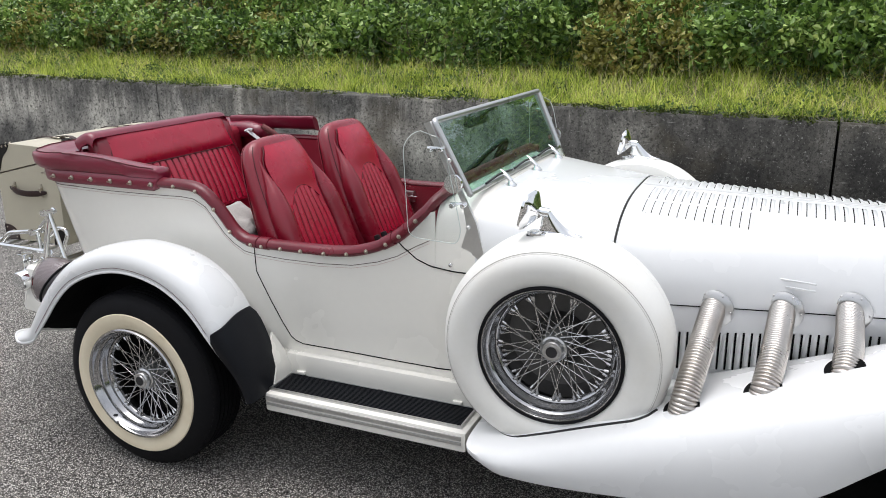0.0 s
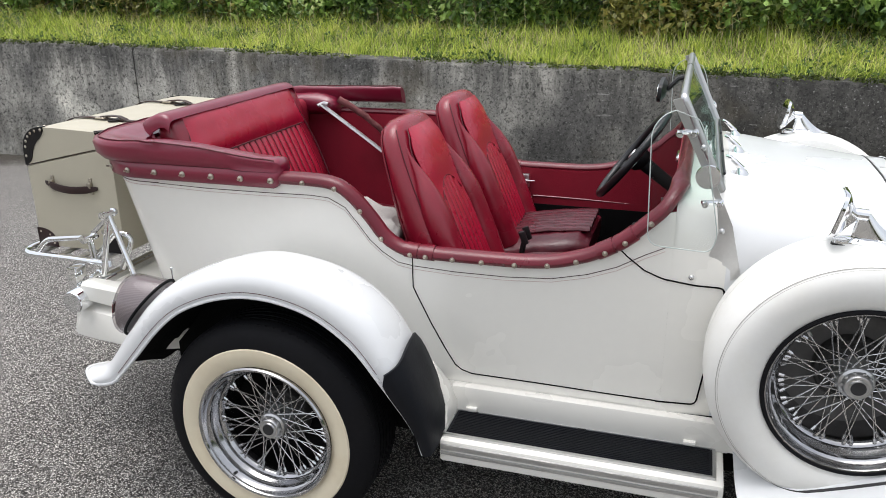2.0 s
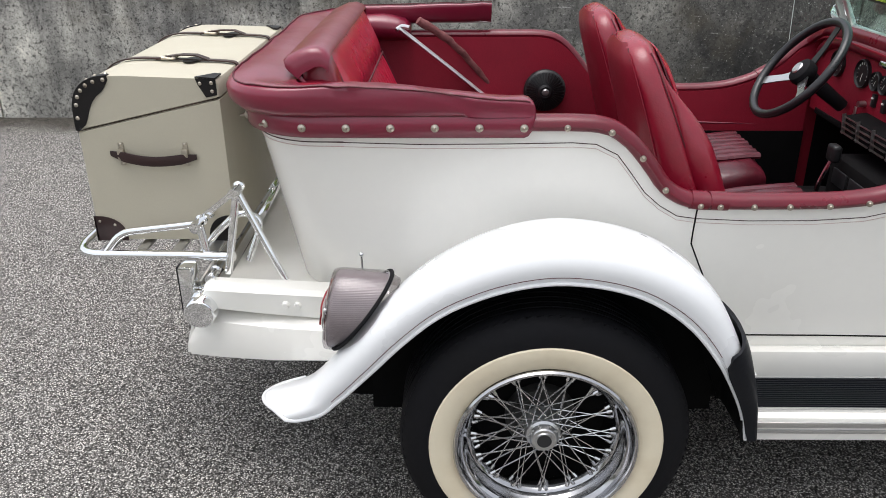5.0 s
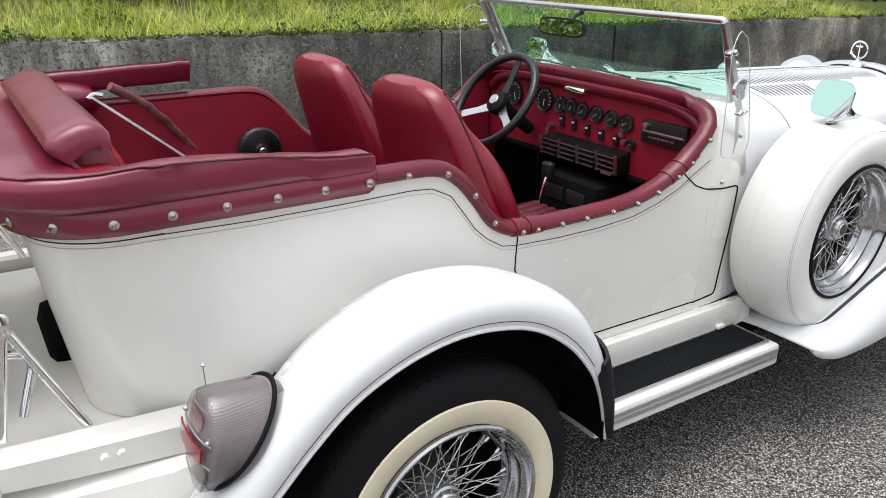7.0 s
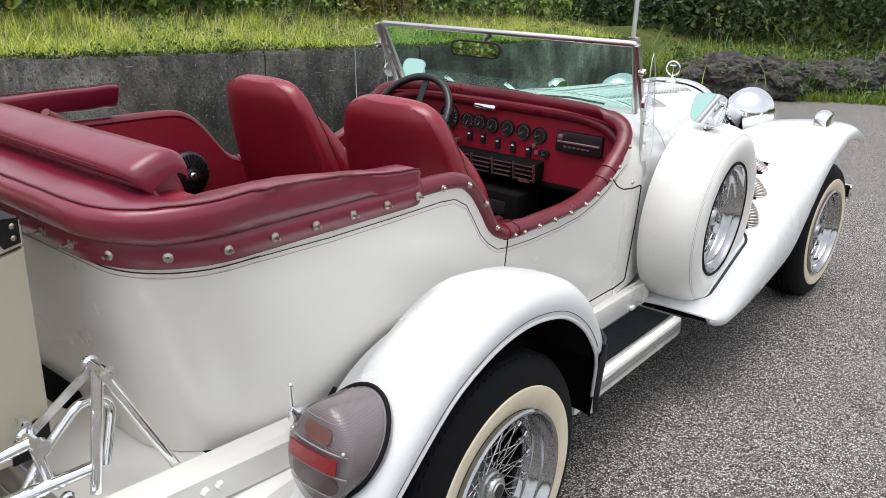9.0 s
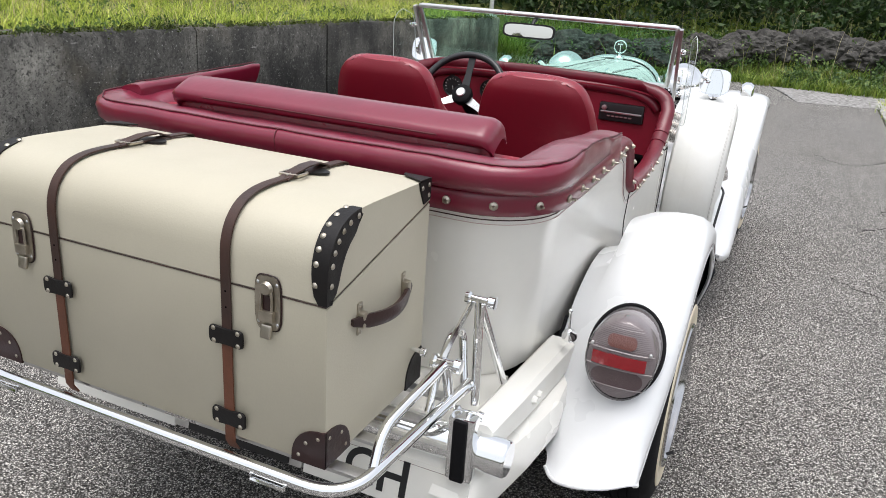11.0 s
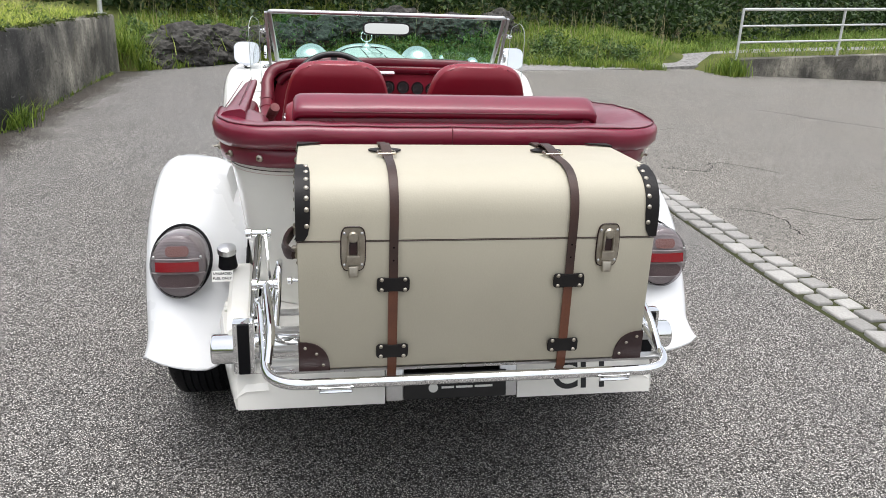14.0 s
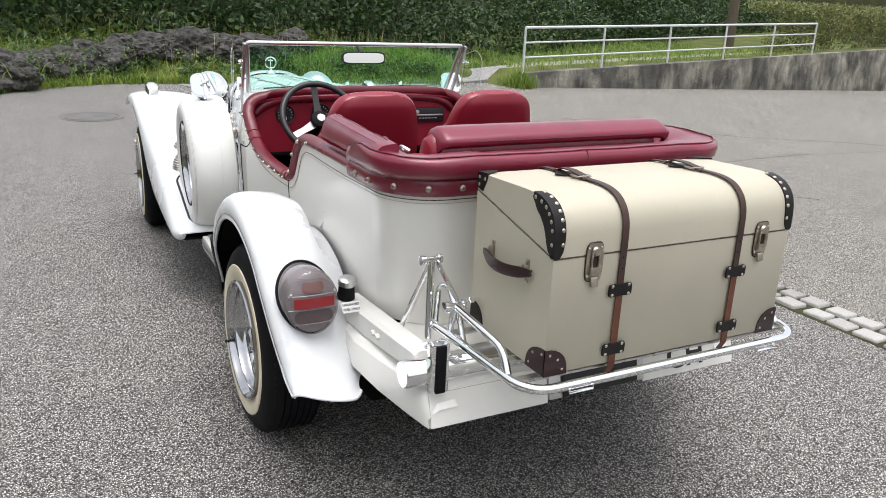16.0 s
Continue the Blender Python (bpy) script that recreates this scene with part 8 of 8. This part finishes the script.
seam_z = lambda x: 0.966 + (x + 1.19) / 0.405 * 0.102
LID = [(-0.810, 1.063), (-0.810, 1.095), (-0.816, 1.105), (-0.86, 1.110), (-0.95, 1.1135), (-1.05, 1.117), (-1.09, 1.1165), (-1.12, 1.1125), (-1.145, 1.104), (-1.163, 1.091), (-1.177, 1.074), (-1.186, 1.052), (-1.190, 1.026), (-1.191, 0.976)]
BODY = [(-1.191, 0.971), (-1.192, Z0 + 0.004), (-1.188, Z0), (-0.814, Z0), (-0.810, Z0 + 0.004), (-0.810, 1.058)]


def prism(poly, w):
    bm = B()
    cx = sum(p[0] for p in poly) / len(poly)
    cz = sum(p[1] for p in poly) / len(poly)
    g = lambda k, y: [(cx + (x - cx) * k, y, cz + (z - cz) * k) for x, z in poly]
    return skin(bm, [g(0.988, -w), g(1.0, -w + 0.004), g(1.0, w - 0.004), g(0.988, w)])


part("case", prism(BODY, TW), CANVAS, trunk)
part("lid", prism(LID, TW), CANVAS, trunk, "rounded beige lid")
bm = B()
tube(bm, [(-1.1915, -TW, 0.9735), (-1.1915, TW, 0.9735), (-0.818, TW + 0.0004, 1.0595), (-0.818, -TW, 1.0595)], 0.0011, 6, closed=True)
part("lid_gap", bm, STRAP, trunk)


def rivets(bm, pts, n, r=0.0055):
    for p in pts:
        m = Matrix.Translation(p) @ Vector(n).to_track_quat("Z", "Y").to_matrix().to_4x4()
        turn(bm, [(0, r * 0.5), (r * 0.6, r * 0.4), (r, 0.0)], m, 10)


fine_lid = bend([(x, 0, z) for x, z in LID], 3)
for s in (-1, 1):
    # rear corner bands of the lid
    bm = B()
    rows, heads, heads2 = [], [], []
    idx = [i for i, p in enumerate(fine_lid) if p.x < -1.085]
    for q, i in enumerate(idx):
        p = fine_lid[i]
        a, b = fine_lid[i - 1], fine_lid[min(i + 1, len(fine_lid) - 1)]
        d = (b - a).normalized()
        n = Vector((-abs(d.z), 0, abs(d.x)))
        u = q / (len(idx) - 1)
        wide = (0.030 + 0.016 * math.sin(math.pi * u) ** 0.6) * (1 - 0.75 * abs(2 * u - 1) ** 9)
        y = s * (TW + 0.003)
        rows.append([p - n * wide + Vector((0, y, 0)), p - n * 0.01 + Vector((0, y, 0)), p + n * 0.003 + Vector((0, y, 0)), p + n * 0.003 + Vector((0, y - s * 0.016, 0)), p + n * 0.003 + Vector((0, y - s * 0.032 * (1 - 0.45 * abs(2 * u - 1) ** 9), 0))])
        if q % 3 == 1:
            heads.append(p - n * 0.008 + Vector((0, y + s * 0.001, 0)))
            heads2.append((p + n * 0.0035 + Vector((0, y - s * 0.024, 0)), n))
    slab(bm, rows, 0.003 * s)
    band = part("corner_band", bm, HIDE, trunk, "black leather corner band with nail heads")
    bm = B()
    rivets(bm, heads, (0, s, 0))
    for p, n in heads2:
        rivets(bm, [p], n)
    apart("nail", bm, BRASS, band)
    # front top corner
    bm = B()
    y = s * (TW + 0.003)
    skin(bm, [[(x, y, z) for x, z in ((-0.816, 1.068), (-0.816, 1.108), (-0.867, 1.111), (-0.862, 1.095), (-0.844, 1.062))], [(x, y - s * 0.003, z) for x, z in ((-0.816, 1.068), (-0.816, 1.108), (-0.867, 1.111), (-0.862, 1.095), (-0.844, 1.062))]])
    skin(bm, [[(x, s * yy, z + e) for x, yy, z in ((-0.816, TW + 0.003, 1.1085), (-0.816, TW - 0.055, 1.1085), (-0.832, TW - 0.05, 1.1105), (-0.867, TW + 0.003, 1.1125))] for e in (0, 0.003)])
    cap = part("corner_cap", bm, HIDE, trunk, "black leather corner cap")
    bm = B()
    rivets(bm, [Vector((-0.827, y + s * 0.001, 1.078)), Vector((-0.827, y + s * 0.001, 1.099)), Vector((-0.856, y + s * 0.001, 1.098))], (0, s, 0), 0.005)
    apart("nail", bm, BRASS, cap)
    # rear bottom corner
    bm = B()
    arc = np.linspace(0, math.pi / 2, 9)
    side = [(-1.194, Z0 - 0.002)] + [(-1.194 + 0.085 * math.sin(a) ** 0.8, Z0 - 0.002 + 0.072 * math.cos(a) ** 0.8) for a in arc]
    skin(bm, [[(x, s * (TW + 0.003), z) for x, z in side], [(x, s * (TW - 0.001), z) for x, z in side]])
    rear = [(TW + 0.003, Z0 - 0.002)] + [(TW + 0.003 - 0.070 * math.sin(a) ** 0.8, Z0 - 0.002 + 0.072 * math.cos(a) ** 0.8) for a in arc]
    skin(bm, [[(-1.195, s * yy, z) for yy, z in rear], [(-1.190, s * yy, z) for yy, z in rear]])
    cap = part("corner_cap", bm, OXBLOOD, trunk, "dark brown leather corner cap")
    bm = B()
    rivets(bm, [Vector((-1.195, s * (TW - 0.012), Z0 + 0.055)), Vector((-1.195, s * (TW - 0.052), Z0 + 0.012)), Vector((-1.195, s * (TW - 0.037), Z0 + 0.040))], (-1, 0, 0), 0.004)
    rivets(bm, [Vector((-1.18, s * (TW + 0.003), Z0 + 0.055)), Vector((-1.125, s * (TW + 0.003), Z0 + 0.012)), Vector((-1.14, s * (TW + 0.003), Z0 + 0.045))], (0, s, 0), 0.004)
    apart("nail", bm, BRASS, cap)
    # front bottom corner
    bm = B()
    side = [(-0.815, Z0 - 0.002)] + [(-0.815 - 0.07 * math.sin(a) ** 0.8, Z0 - 0.002 + 0.075 * math.cos(a) ** 0.8) for a in arc]
    skin(bm, [[(x, s * (TW + 0.003), z) for x, z in side], [(x, s * (TW - 0.001), z) for x, z in side]])
    part("corner_cap", bm, HIDE, trunk, "black leather corner cap")
    # carrying handle
    bm = B()
    rows = []
    for k in range(13):
        u = k / 12
        x = -1.114 + 0.226 * u
        b = math.sin(math.pi * u)
        w = 0.007 + 0.0065 * min(1.0, 6 * u, 6 * (1 - u))
        rows.append([(x, s * (TW + 0.006 + 0.024 * b), 0.911 - 0.010 * (u - 0.5) - 0.010 * b - w), (x, s * (TW + 0.008 + 0.026 * b), 0.911 - 0.010 * (u - 0.5) - 0.010 * b), (x, s * (TW + 0.006 + 0.024 * b), 0.911 - 0.010 * (u - 0.5) - 0.010 * b + w)])
    slab(bm, rows, 0.008)
    grip = part("handle", bm, OXBLOOD, trunk, "brown stitched leather carrying handle")
    bm = B()
    for x in (-1.085, -0.917):
        block(bm, (0.018, 0.016, 0.030), pose(x, s * (TW + 0.008), 0.913), 0.005)
        block(bm, (0.014, 0.004, 0.062), pose(x, s * (TW + 0.002), 0.913), 0.002)
        rivets(bm, [Vector((x, s * (TW + 0.004), 0.939)), Vector((x, s * (TW + 0.004), 0.887))], (0, s, 0), 0.004)
    apart("loop_fitting", bm, BRASS, grip)
    bm = B()
    turn(bm, [(0, 0.03), (0.009, 0.029), (0.010, 0.02), (0.005, 0.016), (0.005, -0.004)], pose(-0.865, s * (TW + 0.006), 0.755, -90 * s), 14)
    part("side_bolt", bm, CHROME, trunk)

for y in (0.197, -0.206):
    line = [p + Vector((-abs(0), 0, 0)) for p in fine_lid]
    up = []
    for i, p in enumerate(fine_lid):
        a, b = fine_lid[max(i - 1, 0)], fine_lid[min(i + 1, len(fine_lid) - 1)]
        d = (b - a).normalized()
        n = Vector((-abs(d.z), 0, abs(d.x)))
        if p.z > 1.1 or p.x < -1.0:
            up.append(p + n * 0.004)
    up += [Vector((-1.195, 0, 0.93)), Vector((-1.196, 0, 0.84))]
    bm = B()
    slab(bm, [[p + Vector((0, y + w, 0)) for w in (-0.0098, -0.0082, 0, 0.0082, 0.0098)] for p in up], 0.0035)
    belt = part("strap", bm, STRAP, trunk, "dark brown leather strap with a buckle")
    bm = B()
    low = [Vector((-1.1965, 0, 0.87)), Vector((-1.1965, 0, 0.76)), Vector((-1.1965, 0, 0.66)), Vector((-1.185, 0, 0.640))]
    slab(bm, [[p + Vector((0, y + w, 0)) for w in (-0.0105, 0, 0.0105)] for p in low], 0.003)
    part("lower_strap", bm, TAN, belt, "worn tan lower end of the strap")
    bm = B()
    for z in (0.80, 0.83, 0.90, 0.93, 0.96):
        turn(bm, [(0, 0.0006), (0.0022, 0.0006), (0.0022, -0.001)], pose(-1.198, y, z + 0.16 * 0, 0, -90, 0), 8)
    apart("hole", bm, PIT, belt)
    bm = B()
    top = lambda x: 1.113 + 0.0000 * x + (-0.95 - x) * 0.03
    tube(bm, fillet([(-1.01, y - 0.020, top(-1.01) + 0.010), (-0.975, y - 0.020, top(-0.975) + 0.010), (-0.975, y + 0.020, top(-0.975) + 0.010), (-1.01, y + 0.020, top(-1.01) + 0.010)], 0.008, 3), 0.003, 8, closed=True)
    tube(bm, [(-0.99, y, top(-0.99) + 0.012), (-1.02, y, top(-1.02) + 0.010)], 0.002, 6)
    part("buckle", bm, BRASS, belt)
    bm = B()
    slab(bm, [[(x, y + w, top(x) + h) for w in (-0.012, 0, 0.012)] for x, h in ((-1.03, 0.006), (-1.0, 0.014), (-0.96, 0.020), (-0.92, 0.020), (-0.89, 0.010), (-0.885, 0.005))], 0.003)
    part("strap_end", bm, STRAP, belt)
    for x, z, face in ((-0.935, 1.1165, True),):
        bm = B()
        skin(bm, [[(x + 0.022 * math.sin(a), y + (0.036 + 0.004 * math.cos(2 * a)) * math.cos(a), top(x) + 0.0035 + e) for a in np.linspace(0, 2 * math.pi, 20, endpoint=False)] for e in (0, 0.003)])
        part("keeper", bm, HIDE, belt)
    for z in (0.874, 0.711):
        bm = B()
        out = []
        for a in np.linspace(0, 2 * math.pi, 40, endpoint=False):
            ca, sa = math.cos(a), math.sin(a)
            yy = 0.037 * math.copysign(abs(ca) ** 0.5, ca)
            hh = (0.0155 + 0.0065 * min(1, (abs(yy) / 0.037)) ** 2) * math.copysign(abs(sa) ** 0.5, sa)
            out.append((yy, hh))
        skin(bm, [[(-1.1985, y + a, z + h) for a, h in out], [(-1.2025, y + a * 0.97, z + h * 0.95) for a, h in out]])
        keep = part("keeper", bm, HIDE, belt, "dark riveted leather keeper")
        bm = B()
        rivets(bm, [Vector((-1.2025, y + a * 0.026, z + b * 0.012)) for a in (-1, 1) for b in (-1, 1)], (-1, 0, 0), 0.0048)
        apart("nail", bm, BRASS, keep)
for y in (0.285, -0.292):
    bm = B()
    out = [(0.0235 * math.copysign(abs(math.cos(a)) ** 0.4, math.cos(a)), 0.046 * math.copysign(abs(math.sin(a)) ** 0.6, math.sin(a))) for a in np.linspace(0, 2 * math.pi, 32, endpoint=False)]
    skin(bm, [[(-1.190, y + a * 1.1, 0.957 + h * 1.08) for a, h in out], [(-1.1965, y + a * 1.08, 0.957 + h * 1.06) for a, h in out]])
    catch = part("catch", bm, BRASS, trunk, "aged nickel trunk catch")
    # Raised block and rim line in dark brown, coloured to read as a recess.
    bm = B()
    tube(bm, [(-1.1935, y + a * 1.13, 0.957 + h * 1.10) for a, h in out], 0.0013, 6, closed=True)
    block(bm, (0.002, 0.017, 0.052), pose(-1.1970, y, 0.957), 0.0008)
    part("recess", bm, OXBLOOD, catch, "raised dark block and rim line, coloured as a recess round the hasp")
    bm = B()
    tube(bm, [(-1.200, y + 0.011 * math.copysign(abs(math.cos(q)) ** 0.5, math.cos(q)), 0.955 + 0.029 * math.copysign(abs(math.sin(q)) ** 0.5, math.sin(q))) for q in np.linspace(0, 2 * math.pi, 24, endpoint=False)], 0.0026, 6, closed=True)
    block(bm, (0.012, 0.030, 0.020), pose(-1.199, y, 0.935), 0.003)
    part("hasp", bm, BRASS, catch)
    bm = B()
    turn(bm, [(0, 0.007), (0.010, 0.006), (0.013, 0.0)], pose(-1.1985, y, 0.985, 0, -90, 0), 16)
    part("lock_button", bm, BRASS, catch)
    bm = B()
    block(bm, (0.008, 0.022, 0.026), pose(-1.201, y, 0.907, 0, 12, 0), 0.006, 3)
    part("thumb_piece", bm, BRASS, catch)
    bm = B()
    rivets(bm, [Vector((-1.1965, y + a * 0.019, 0.957 + b * 0.036)) for a in (-1, 1) for b in (-1, 1)], (-1, 0, 0), 0.0035)
    apart("nail", bm, STEEL, catch)

# ---- stone setts across the asphalt, two rows ----
strip_y = table((-3, -2.32), (0, -2.275), (0.9, -2.225), (4, -2.218), (9.6, -2.215), (11.3, -2.12))
setts = tagged(root("paving_strip"), "double row of pale granite setts set in the asphalt", "paving strip", kind="structure")
rnd = random.Random(8)
moulds = []
for k in range(10):
    bm = B()
    lx, ly = rnd.uniform(0.105, 0.150), rnd.uniform(0.112, 0.130)
    g = bmesh.ops.create_cube(bm, size=1)
    for v in bm.verts:
        v.co = Vector((v.co.x * lx * rnd.uniform(0.84, 1.06), v.co.y * ly * rnd.uniform(0.84, 1.04), v.co.z * 0.06 + rnd.uniform(-0.003, 0.003)))
    bmesh.ops.bevel(bm, geom=[e for e in bm.edges if all(v.co.z > 0 for v in e.verts)] + [e for e in bm.edges if abs(e.verts[0].co.z - e.verts[1].co.z) > 0.03], offset=0.011, segments=3, profile=0.5, affect="EDGES")
    me = close(bm, "sett", COBBLE, 50)
    moulds.append((lx, me))
for row in (-1, 1):
    x = -2.6 + (0.06 if row > 0 else 0)
    while x < 11.2:
        lx, me = rnd.choice(moulds)
        y = strip_y(x) + row * 0.068 + rnd.uniform(-0.006, 0.006)
        piece("sett", me, setts, pose(x + lx / 2, y, -0.012 + rnd.uniform(-0.004, 0.004), rnd.uniform(-2, 2), rnd.uniform(-2, 2), math.degrees(math.atan((strip_y(x + 0.1) - strip_y(x - 0.1)) / 0.2)) + rnd.uniform(-4, 4)))
        x += lx + rnd.uniform(0.014, 0.032)
bm = B()
slab(bm, [[(x, strip_y(x) - 0.145, 0.002), (x, strip_y(x) + 0.145, 0.002)] for x in np.linspace(-2.7, 11.25, 60)], 0.01)
part("bedding", bm, SOIL, setts, "dark mossy joints between the setts")
